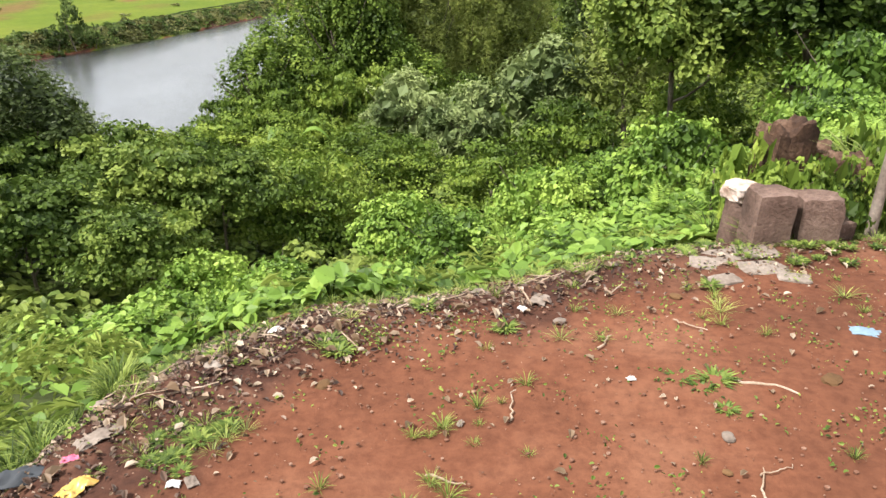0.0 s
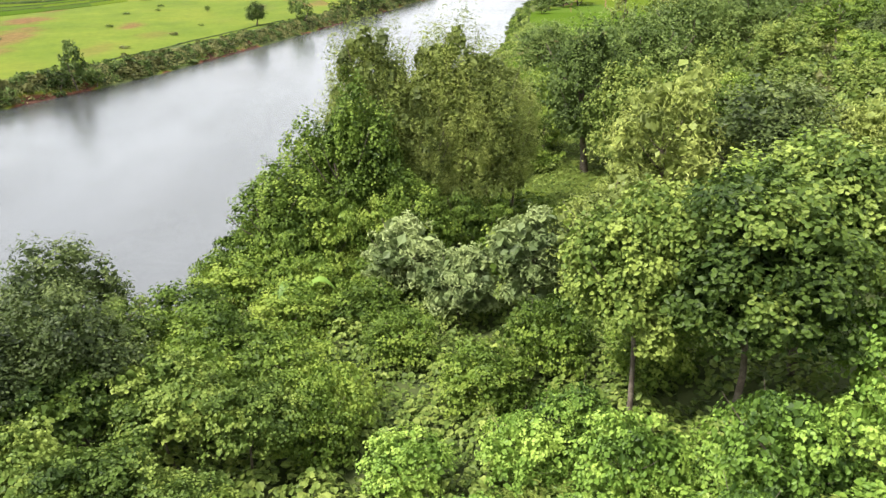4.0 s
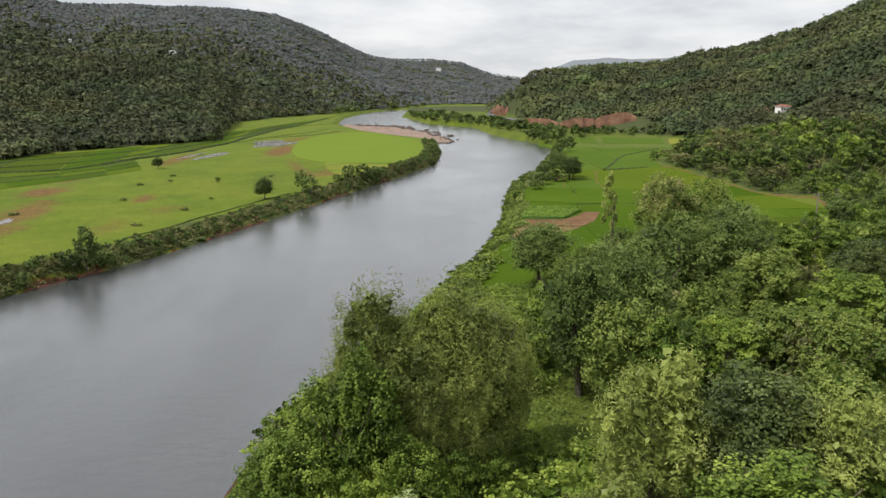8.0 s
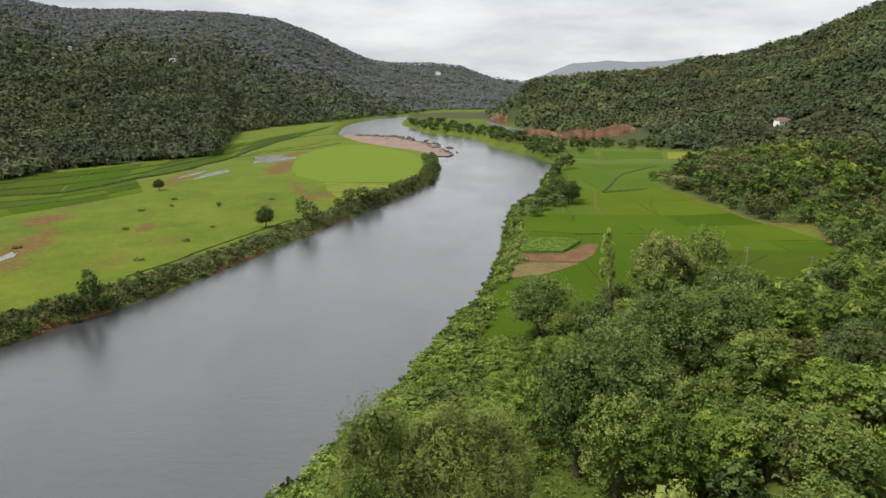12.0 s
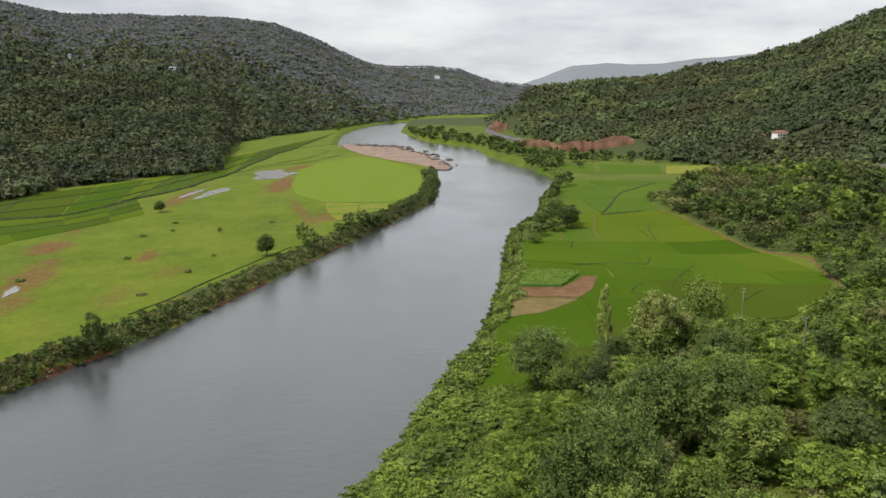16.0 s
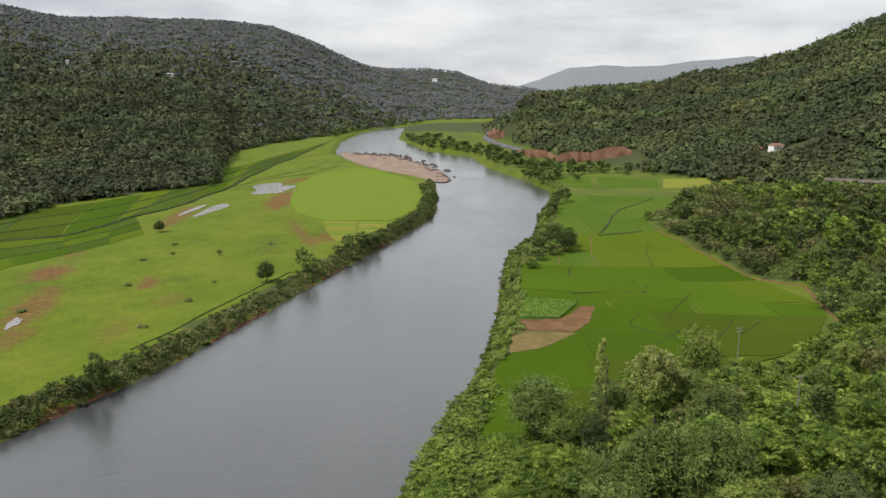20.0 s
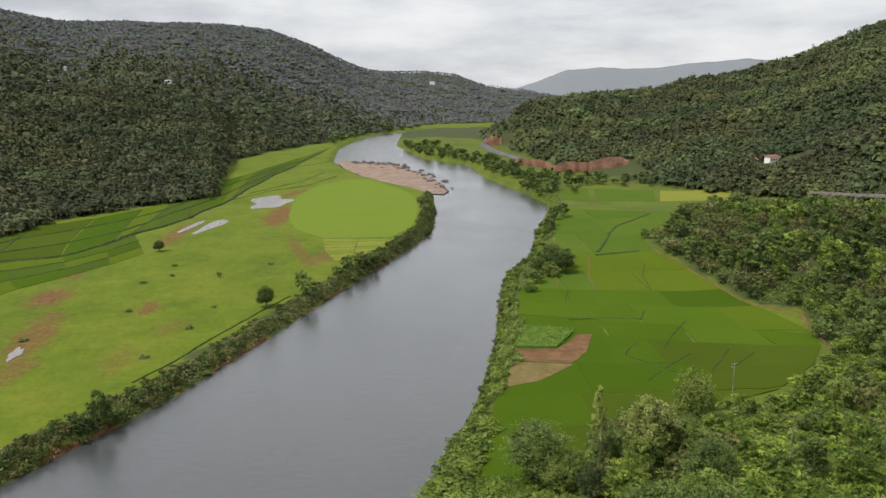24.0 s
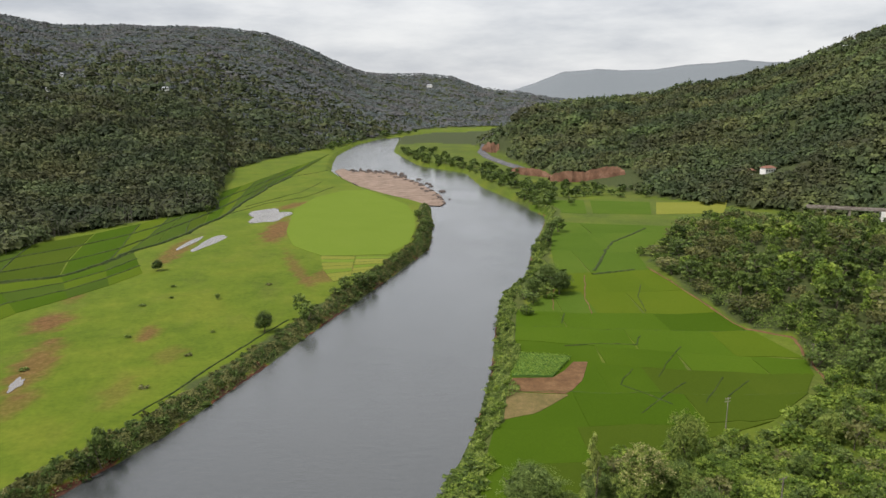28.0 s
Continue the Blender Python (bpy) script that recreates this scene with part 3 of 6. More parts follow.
def trunk_cloud(rng, height, base, radius, thick, limbs=6, lean=0.06):
    """A tapered trunk with limbs that reach into the crown."""
    top = np.array([rng.normal(0, lean) * height, rng.normal(0, lean) * height, base + (height - base) * 0.55])
    k = np.linspace(0, 1, 7)[:, None]
    line = k * top + np.sin(k * 4) * rng.normal(0, 0.02 * height, (1, 3)) * np.array([1, 1, 0])
    line[0, 2] = -0.6
    sets = [tube(line, thick * (1 - 0.62 * k[:, 0]) * (1 + 0.5 * np.exp(-k[:, 0] * 14)), 8)]
    for i in range(limbs):
        j = rng.integers(3, 6)
        a = i * 2.4 + rng.uniform(-0.4, 0.4)
        end = line[j] + np.array([np.cos(a) * radius * 0.75, np.sin(a) * radius * 0.75, (height - base) * rng.uniform(0.15, 0.45)])
        m = (line[j] + end) / 2 + np.array([0, 0, -0.06 * height])
        kk = np.linspace(0, 1, 5)[:, None]
        limb = (1 - kk) ** 2 * line[j] + 2 * kk * (1 - kk) * m + kk ** 2 * end
        sets.append(tube(limb, thick * 0.42 * (1 - 0.75 * kk[:, 0]), 5))
    return joined(sets)


TREES = {}


def tree_kind(kind, name, label, category, seed, height, radius, base, lobes, count, leaf, mat, shape="blade", width=0.5, thick=0.3, droop=0.0, spread=0.5, bloom=0, core=0.5, flat=0.7, limbs=6):
    """Notes down a kind of tree; its meshes are made once, with the first tree of the kind."""
    TREES[kind] = dict(name=name, label=label, category=category, seed=seed, height=height, radius=radius, base=base, lobes=lobes, count=count, leaf=leaf, mat=mat, shape=shape, width=width,
                       thick=thick, droop=droop, spread=spread, bloom=bloom, core=core, flat=flat, limbs=limbs, first=None)


def plant(kind, x, y, height=None, radius=None, group="", turn=None, label="", sink=0.0, name=""):
    """One tree or shrub of a kind, standing on the ground, at its own height and spread."""
    k = TREES[kind]
    h, r = height or k["height"], radius or k["radius"]
    turn = (x * 37.7 + y * 91.3) % 360 if turn is None else turn
    m = pose(x, y, float(land(x, y)) - sink, 0, 0, turn) @ Matrix.Diagonal((r / k["radius"], r / k["radius"], h / k["height"], 1))
    if k["first"] is None:
        rng = np.random.default_rng(k["seed"])
        root = new(k["name"])
        if k["thick"]:
            v, f, t = trunk_cloud(rng, k["height"], k["base"], k["radius"], k["thick"], k["limbs"])
            mesh_object("trunk", v, f, BARK, root, smooth=True)
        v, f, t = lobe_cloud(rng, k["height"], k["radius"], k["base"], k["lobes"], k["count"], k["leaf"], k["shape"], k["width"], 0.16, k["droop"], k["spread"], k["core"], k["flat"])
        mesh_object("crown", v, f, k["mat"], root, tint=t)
        if k["bloom"]:
            v = v[:len(v) // 4 * 4]
            top = v[v[:, 2] > k["height"] * 0.62]
            pos = top[rng.integers(0, len(top), k["bloom"])] + rng.normal(0, 0.15, (k["bloom"], 3))
            bv, bf, bt = leaves(rng, pos + np.array([0, 0, 0.3]), np.tile([[0, -0.3, 1.0]], (len(pos), 1)), k["leaf"] * 1.1, 0.6, 0.2, "blade", 0.8)
            mesh_object("blossom", bv, bf, LEAF_BLOOM, root, tint=bt)
        tagged(root, k["label"], k["category"])
        root.matrix_basis = m
        k["first"] = root
        ob = root
    else:
        ob = copy_thing(k["first"], Matrix.Identity(4))
        ob.matrix_basis = m
    ob.name = name or k["name"]
    return tagged(ob, label, "", group)


tree_kind("teak", "broadleaf_tree", "broadleaf tree with large rounded drooping green leaves on the slope", "tree", 1, 14, 4.0, 3.6, 26, 14500, 0.225, LEAF_TEAK, "round", 0.85, 0.17, 0.06, 0.5, core=0.5, flat=0.7)
tree_kind("dark", "dense_tree", "dense dark green tree beside the river", "tree", 2, 12, 3.4, 0.2, 24, 12500, 0.21, LEAF_SHADE, "blade", 0.6, 0.22, 0.02, 0.4, core=0.6)
tree_kind("tower", "creeper_covered_tree", "tree smothered in bright green leafy creepers down to the ground", "tree", 3, 15, 4.0, 0.3, 24, 11500, 0.21, LEAF_LIGHT, "round", 0.9, 0.2, 0.05, 0.45, core=0.6, flat=0.85)
tree_kind("willow", "slender_tree", "tall slender olive-green tree with drooping feathery twigs", "tree", 4, 21, 4.4, 1.2, 40, 15000, 0.33, LEAF_OLIVE, "blade", 0.26, 0.2, 0.10, 0.7, core=0.25, flat=1.1, limbs=9)
tree_kind("mango", "mango_tree", "large spreading dark green tree with a rounded crown", "tree", 5, 19, 7.0, 0.6, 36, 12500, 0.36, LEAF_DARK, "blade", 0.55, 0.45, 0.02)
tree_kind("green", "leafy_tree", "leafy mid-green tree in the wooded slope", "tree", 6, 16, 5.5, 0.8, 24, 7400, 0.37, LEAF_MID, "blade", 0.6, 0.32, 0.02)
tree_kind("light", "light_green_tree", "light green tree with layered open foliage", "tree", 7, 15, 5.5, 0.8, 22, 6600, 0.37, LEAF_LIGHT, "blade", 0.6, 0.26, 0.0, 0.35, flat=0.45)
tree_kind("yellow", "olive_tree_thicket", "yellowish green feathery tree with thin bare branches", "tree", 8, 17, 5.5, 0.9, 22, 6200, 0.42, LEAF_OLIVE, "blade", 0.3, 0.26, 0.08, 0.55, core=0.6, flat=0.75)
tree_kind("grey", "grey_leaf_tree", "small tree with silvery grey-green fronds", "tree", 9, 9, 4.0, 0.4, 20, 4400, 0.48, LEAF_GREY, "blade", 0.36, 0.16, 0.06, 0.5)
tree_kind("bloom", "blossoming_tree", "tall green tree topped with creamy pale blossom", "tree", 10, 24, 6.5, 2.0, 30, 8500, 0.42, LEAF_MID, "blade", 0.55, 0.42, 0.0, 0.45, 2400)
tree_kind("copse", "woodland_tree", "rounded green tree of the hillside copse", "tree", 12, 12, 4.8, 0.6, 10, 1000, 0.62, LEAF_MID, "blade", 0.65, 0.25, 0.0, 0.3, core=0.62, limbs=4)
tree_kind("copse_light", "young_tree", "bright light green young tree in the scrub", "tree", 21, 12, 4.8, 0.6, 11, 950, 0.58, LEAF_LIGHT, "blade", 0.65, 0.2, 0.0, 0.35, core=0.8, limbs=4)
tree_kind("copse_dark", "shady_tree", "dark olive tree of the hillside copse", "tree", 13, 12, 4.8, 0.6, 10, 1000, 0.62, LEAF_DARK, "blade", 0.65, 0.25, 0.0, 0.3, core=0.62, limbs=4)
tree_kind("copse_olive", "olive_tree", "yellowish olive tree of the hillside copse", "tree", 14, 11, 4.6, 0.6, 10, 1000, 0.60, LEAF_SCRUB, "blade", 0.65, 0.22, 0.0, 0.3, core=0.62, limbs=4)
tree_kind("far_tree", "riverside_tree", "dark green tree standing along the far river bank", "tree", 20, 11, 5.0, 0.4, 6, 220, 1.3, LEAF_DARK, "blade", 0.65, 0.25, 0.0, 0.3, core=0.62, limbs=3)
tree_kind("slim", "slim_tree", "thin tall tree with sparse foliage near the trunk", "tree", 15, 20, 1.6, 6.0, 9, 1200, 0.40, LEAF_OLIVE, "blade", 0.45, 0.16, 0.1, 0.6, core=0.4, flat=1.0)
tree_kind("bush", "bush", "low rounded green bush on the river bank", "bush", 16, 2.6, 1.9, 0.0, 5, 280, 0.44, LEAF_MID, "blade", 0.65, 0.06, 0.0, 0.4, core=0.62, limbs=2)
tree_kind("bush_olive", "scrub_bush", "low olive-brown scrub on the river bank", "bush", 17, 2.2, 1.9, 0.0, 5, 280, 0.44, LEAF_SCRUB, "blade", 0.5, 0.06, 0.0, 0.5, core=0.8, limbs=2)
tree_kind("bush_dark", "dark_bush", "low dense dark green bush on the river bank", "bush", 26, 2.4, 1.9, 0.0, 5, 280, 0.42, LEAF_DARK, "blade", 0.6, 0.06, 0.0, 0.45, core=0.62, limbs=2)
tree_kind("bush_light", "creeper_mound", "bright green mound of creeper over scrub", "bush", 18, 3.0, 2.6, 0.0, 8, 560, 0.34, LEAF_LIGHT, "blade", 0.7, 0.06, 0.0, 0.4, core=0.62, limbs=2)
tree_kind("canopy", "creeper_canopy", "creeper-draped crown on bare stems with a dark hollow beneath", "bush", 22, 6.6, 3.4, 2.3, 15, 6000, 0.19, LEAF_TEAK, "round", 0.85, 0.10, 0.0, 0.45, core=0.5, flat=0.85, limbs=2)
tree_kind("thicket", "creeper_thicket", "billowing thicket overgrown with broad-leaved bright green creeper", "bush", 19, 5.0, 3.4, 0.0, 16, 4600, 0.195, LEAF_CREEPER, "round", 0.85, 0.09, 0.02, 0.4, core=0.55, flat=0.75, limbs=4)
tree_kind("thicket_shade", "shrub_thicket", "billowing green thicket of scrub and creeper lower on the slope", "bush", 29, 5.0, 3.4, 0.0, 16, 4600, 0.195, LEAF_LIGHT, "round", 0.8, 0.09, 0.02, 0.45, core=0.55, flat=0.75, limbs=4)
for x, y, h, r in [(-12.4, 28.6, 6.4, 3.3), (-17.2, 28.0, 6.6, 3.4), (-8.6, 28.0, 5.6, 2.8), (-21.5, 26.5, 6.6, 3.4), (-9.2, 21.4, 4.6, 2.4), (-13.2, 22.0, 5.6, 3.0), (-17.0, 22.5, 6.0, 3.0)]:
    plant("canopy", x, y, h, r, "creeper canopies of the slope")
for x, y, h, r in [(-13, 33.5, 5.2, 3.2), (-9, 37, 4.2, 3.4), (-14, 41, 4.4, 3.4), (-18, 47, 4.4, 3.8), (-22, 38, 5.4, 3.4), (-15, 53, 4.6, 3.6), (-7, 20, 3.0, 2.0), (-5.8, 29.5, 4.4, 2.4), (-5, 32, 4.6, 2.6), (8, 22, 4.6, 2.5), (-4, 17, 3.0, 1.9),
                   (12, 19, 5.0, 2.6), (16, 17.5, 5.0, 2.8), (9.5, 15.5, 3.2, 1.9), (4.5, 26, 4.2, 2.5), (3, 34, 4.2, 2.8), (-2, 41, 4.0, 2.8), (7, 37, 5.2, 2.9), (-5, 48, 4.0, 3.0), (-10, 47, 4.2, 3.0), (12, 33, 4.8, 2.8), (19, 24, 5.4, 3.0),
                   (1, 20, 3.2, 2.1), (4, 18, 2.8, 1.8), (-1, 26, 3.6, 2.4), (7, 28, 3.8, 2.3)]:
    plant("thicket" if y < 29 else "thicket_shade", x, y, h, r, "thickets of the slope")
for x, y, h, r in [(17, 128, 5.5, 4.2), (21, 135, 6.0, 4.4), (18, 142, 4.6, 4.0), (24, 142, 6.4, 4.4), (14, 135, 4.0, 3.6), (27, 134, 6.6, 4.2), (22, 126, 6.4, 4.2), (15, 120, 4.6, 4.0), (19, 150, 4.2, 3.8), (25, 150, 5.4, 4.0), (12, 112, 4.4, 3.8), (17, 113, 5.4, 4.0), (13, 101, 4.2, 3.8), (29, 145, 6.5, 4.0), (-16.5, 56, 6.0, 3.4), (-12.5, 56.5, 7.0, 3.6), (-8.5, 59, 8.0, 3.6), (-4.5, 60.5, 7.5, 3.4), (-0.5, 62.5, 7.0, 3.2), (3.0, 65.5, 6.0, 3.0), (-15.5, 62, 6.5, 3.4), (6.0, 68.5, 5.0, 2.8), (-19, 58, 4.5, 3.2), (-10, 52, 5.0, 3.2), (-4, 54.5, 5.0, 3.0)]:
    plant("thicket_shade", x, y, h, r, "thickets of creeper above the river")

# the slope right below the terrace
for kind, x, y, h, r in [("dark", -25.5, 45.2, 13.6, 4.6), ("dark", -30.0, 46.0, 12.8, 4.8), ("green", -21.0, 41.0, 7.0, 3.6), ("dark", -17.6, 30.6, 10.2, 3.4), ("dark", -21.0, 28.0, 10.0, 3.6), ("teak", 9.9, 29.0, 13.2, 3.6), ("teak", 13.6, 26.4, 12.6, 4.4), ("teak", 18.0, 30.0, 12.5, 4.4),
                         ("grey", 7.6, 47.5, 8.6, 3.8), ("grey", -2.4, 53.5, 7.4, 3.6), ("grey", 2.2, 47.0, 6.6, 3.0), ("yellow", 12.0, 45.0, 10.5, 4.0), ("tower", -6.8, 65.0, 18.3, 4.2), ("tower", -13.4, 60.0, 11.5, 4.3),
                         ("tower", -11.0, 66.0, 14.5, 4.0), ("tower", -2.2, 63.0, 9.5, 3.4)]:
    plant(kind, x, y, h, r, "trees of the near slope")
for x, y, h, r in [(-6.2, 71.2, 24.0, 4.6), (-3.2, 70.0, 18.0, 5.0), (1.6, 73.0, 23.4, 5.4), (5.0, 72.5, 18.5, 5.0), (6.2, 77.3, 20.2, 5.4), (-1.0, 76.5, 18.5, 5.0), (-8.6, 69.5, 16.5, 3.0), (-4.6, 73.5, 21.5, 3.2), (3.0, 69.8, 16.0, 3.2), (7.4, 73.0, 15.0, 3.4), (-0.8, 68.5, 14.5, 3.2), (8.8, 78.5, 17.0, 3.4)]:
    plant("willow", x, y, h, r, "clump of slender trees")
for x, y, h, r in [(6.5, 62.0, 3.4, 3.0), (10.0, 60.0, 3.2, 3.2), (12.6, 63.5, 3.6, 3.4), (9.0, 66.5, 3.0, 3.0), (14.0, 67.5, 3.4, 3.2), (5.0, 57.5, 3.8, 2.8), (12.2, 55.5, 3.6, 3.0), (15.5, 60.5, 4.0, 3.0), (8.2, 54.0, 3.4, 2.8), (12.0, 72.0, 2.8, 3.0), (16.0, 75.0, 2.6, 3.2), (11.0, 80.0, 2.2, 3.0)]:
    plant("bush_light", x, y, h, r, "creeper mounds below the slender trees")
# the wooded slope to the right
for kind, x, y, h, r in [("yellow", 19.0, 57.6, 17.5, 5.4), ("dark", 27.0, 54.5, 14.6, 6.0), ("yellow", 31.5, 52.0, 13.5, 4.6), ("tower", 23.4, 42.6, 10.5, 5.6), ("mango", 20.9, 97.4, 22.5, 7.2), ("mango", 28.4, 100.5, 22.0, 7.6),
                         ("light", 16.5, 107.0, 17.0, 5.0), ("green", 24.5, 88.5, 17.0, 5.8), ("light", 30.2, 83.0, 15.2, 4.8), ("green", 36.0, 92.0, 16.0, 5.2), ("light", 36.2, 84.0, 13.0, 4.2), ("bloom", 48.4, 151.8, 22.6, 6.8),
                         ("mango", 57.3, 139.0, 14.5, 6.6), ("green", 42.6, 84.7, 12.0, 5.6), ("green", 46.0, 77.5, 11.5, 5.6), ("green", 38.5, 64.0, 11.5, 5.6), ("light", 42.0, 146.0, 12.0, 5.2)]:
    plant(kind, x, y, h, r, "trees of the wooded slope")
for kind, x, y, h, r in [("mango", 24.9, 167.0, 17.0, 8.6), ("mango", 31.0, 119.0, 17.5, 7.6), ("mango", 40.5, 122.0, 20.0, 8.4), ("mango", 50.0, 118.5, 18.0, 7.8), ("green", 66.9, 175.3, 22.6, 5.8), ("light", 71.2, 164.7, 10.5, 6.2), ("green", 33.5, 158.0, 11.0, 3.6), ("green", 30.0, 159.0, 9.0, 5.0), ("mango", 42.0, 164.0, 12.5, 5.0), ("light", 35.0, 168.0, 6.0, 4.0), ("green", 57.0, 152.0, 15.0, 5.6), ("mango", 60.0, 160.0, 13.0, 5.0), ("light", 52.0, 128.0, 15.0, 6.2), ("light", 60.5, 125.0, 11.0, 5.8), ("green", 50.0, 106.0, 13.5, 6.0),
                         ("light", 55.0, 92.0, 11.0, 5.5), ("yellow", 47.0, 118.0, 12.0, 5.0), ("dark", 64.0, 105.0, 10.0, 5.0), ("light", 71.0, 121.0, 10.0, 5.4), ("green", 79.0, 108.0, 9.0, 5.2), ("light", 86.0, 135.0, 8.6, 5.2),
                         ("green", 93.0, 165.0, 8.8, 5.4), ("light", 88.0, 178.0, 8.0, 4.4), ("green", 123.0, 206.0, 11.0, 5.0), ("slim", 38.3, 158.5, 26.0, 1.9), ("dark", 36.0, 150.0, 11.0, 4.0)]:
    plant(kind, x, y, h, r, "trees of the wooded slope")
rng = random.Random(7)
spots = []
for _ in range(1900):
    x, y = rng.uniform(24, 175), rng.uniform(46, 262)
    limit = 0.78 * y - 6
    tip = np.interp(y, [46, 190, 205, 210, 250, 262], [22, 40, 62, 100, 146, 152]) + (0 if y > 190 else max(0, (150 - y) * 0.1))
    if x > limit or x < tip or (y > 160 and x < tip + 3) or min([math.hypot(x - a, y - b) for a, b in spots] or [99]) < 4.5:
        continue
    spots.append((x, y))
    kind = rng.choice(["copse", "copse_light", "bush_light", "bush_light", "copse_dark", "bush_light", "copse_light", "copse_olive"])
    if kind.startswith("bush"):
        plant(kind, x, y, rng.uniform(2.8, 5.0), rng.uniform(3.0, 5.0), "scrub of the wooded slope")
    else:
        plant(kind, x, y, 4.0 + 8.5 * rng.random() ** 1.5, rng.uniform(2.6, 5.0), "small trees of the wooded slope", name="young_tree")

# the copse on the low hill beyond the paddies
spots = []
for _ in range(3200):
    x, y = rng.uniform(130, 380), rng.uniform(262, 610)
    edge = np.interp(y, [262, 279, 306, 315, 380, 446, 514, 610], [150, 156, 162, 146, 141, 139, 176, 228]) - 1
    r = 3.4 + 6.2 * rng.random() ** 1.5
    if x < edge or x > 0.66 * y + 10 or y > 560 + 0.12 * (x - 217) or min([math.hypot(x - a, y - b) - 0.62 * c for a, b, c in spots] or [99]) < 0.62 * r + 1.2:
        continue
    spots.append((x, y, r))
    rim = min(1.0, 0.55 + (x - edge) / 26)
    plant(rng.choice(["copse", "copse_olive", "copse_dark", "copse_olive", "copse", "copse_light", "copse_dark"]), x, y, (5.0 + 1.35 * r * rng.uniform(0.7, 1.3)) * rim, r, "copse on the low hill")

# river banks
for kind, x, y, h, r in [("mango", 65.5, 395.0, 15.0, 6.4), ("mango", 70.0, 381.0, 13.5, 6.6), ("mango", 56.0, 383.0, 9.5, 5.4), ("copse_dark", 50.0, 372.0, 6.5, 4.2), ("copse_dark", 60.0, 388.0, 11.0, 5.6), ("copse_dark", 73.0, 392.0, 12.5, 6.0), ("copse", 62.0, 374.0, 9.0, 5.4), ("copse_dark", 53.0, 362.0, 7.5, 5.0), ("copse", 47.5, 345.0, 5.5, 4.2), ("copse_dark", 82.0, 505.0, 9.0, 5.0), ("copse_dark", 92.0, 545.0, 12.0, 5.5), ("copse_dark", 100.0, 556.0, 14.0, 6.5),
                         ("copse_dark", 86.0, 520.0, 10.0, 4.6), ("copse", 79.0, 490.0, 8.0, 4.0), ("copse", 137.0, 462.0, 7.0, 3.6), ("copse_dark", -102.4, 210.5, 16.5, 4.0), ("copse_dark", -105.6, 206.5, 8.0, 3.6), ("copse_dark", -99.5, 216.0, 6.5, 3.2), ("mango", -77.8, 329.5, 10.8, 4.9),
                         ("copse_dark", -66.0, 359.5, 11.5, 4.4), ("copse_dark", -60.5, 349.0, 10.5, 5.0)]:
    plant(kind, x, y, h, r, "trees on the river banks")
for kind, x, y, h, r in [("copse_dark", -48.0, 402.0, 9.5, 5.2), ("copse_dark", -41.0, 412.0, 9.0, 5.2), ("copse_dark", -35.0, 423.0, 8.5, 5.0), ("copse", -53.0, 392.0, 5.0, 3.8), ("copse_dark", -10.0, 640.0, 8.5, 4.5), ("copse_dark", -5.0, 600.0, 7.0, 4.5),
                         ("copse_dark", -5.0, 570.0, 7.0, 4.5), ("copse_dark", -8.0, 545.0, 6.0, 4.2), ("mango", -169.0, 446.0, 7.6, 3.9), ("copse_dark", -114.6, 384.0, 3.6, 1.8), ("copse_dark", -200.0, 660.0, 9.0, 4.0)]:
    plant(kind, x, y, h, r, "trees on the river banks")


def bank_growth(y):
    """How tall the far bank's scrub grows: low grass along the middle of the meadow."""
    return np.interp(y, [140, 240, 262, 372, 392, 640], [1.0, 1.0, 0.42, 0.45, 1.15, 1.1])


for i in range(400):
    y = 140 + i * 1.28
    x = float(np.interp(y, LEFT_EDGE[:, 0], LEFT_EDGE[:, 1])) - rng.uniform(0.3, 12.0)
    plant(rng.choice(["bush_dark", "bush_olive", "bush_dark", "bush_olive"]), x, y + rng.uniform(-1.5, 1.5), rng.uniform(1.0, 2.8) * float(bank_growth(y)), rng.uniform(1.3, 2.8) * (0.45 + 0.55 * float(bank_growth(y))), "scrub along the far bank")
for i in range(230):
    y = 96 + i * 2.0
    x = float(np.interp(y, RIGHT_EDGE[:, 0], RIGHT_EDGE[:, 1])) + rng.uniform(0.2, 8.5)
    plant(rng.choice(["bush", "bush", "bush_light"]), x, y + rng.uniform(-1.5, 1.5), rng.uniform(1.2, 3.2), rng.uniform(1.3, 3.0), "scrub along the near bank")
for i in range(170):
    y = rng.uniform(84, 200)
    x = float(np.interp(y, RIGHT_EDGE[:, 0], RIGHT_EDGE[:, 1])) + rng.uniform(1, 13 if y > 158 else 30)
    plant(rng.choice(["bush_light", "bush_light", "bush"]), x, y, rng.uniform(1.2, 2.8), rng.uniform(2.4, 4.2), "creeper mounds on the near bank")
for i in range(120):
    y = 690 + i * 5.4
    x = float(np.interp(y, RIGHT_EDGE[:, 0], RIGHT_EDGE[:, 1])) + 3 + abs(rng.gauss(0, 26))
    plant("far_tree", x, y, rng.uniform(6, 13), rng.uniform(4, 7.5), "trees along the river bend")
for i in range(64):
    y = rng.uniform(738, 846)
    plant("far_tree", rng.uniform(104, 150 + (846 - y) * 1.8), y, rng.uniform(4, 9), rng.uniform(3, 6), "trees at the foot of the hill")
for i in range(26):
    y = 1350 + i * 22
    x = float(np.interp(y, LEFT_EDGE[:, 0], LEFT_EDGE[:, 1])) - rng.uniform(6, 40)
    plant("far_tree", x, y, rng.uniform(9, 15), rng.uniform(6, 10), "trees along the river bend")
for i in range(10):
    plant(rng.choice(["bush", "bush_olive"]), rng.uniform(-165, -85), rng.uniform(235, 420), rng.uniform(0.7, 1.4), rng.uniform(1.2, 2.6), "bushes in the meadow")


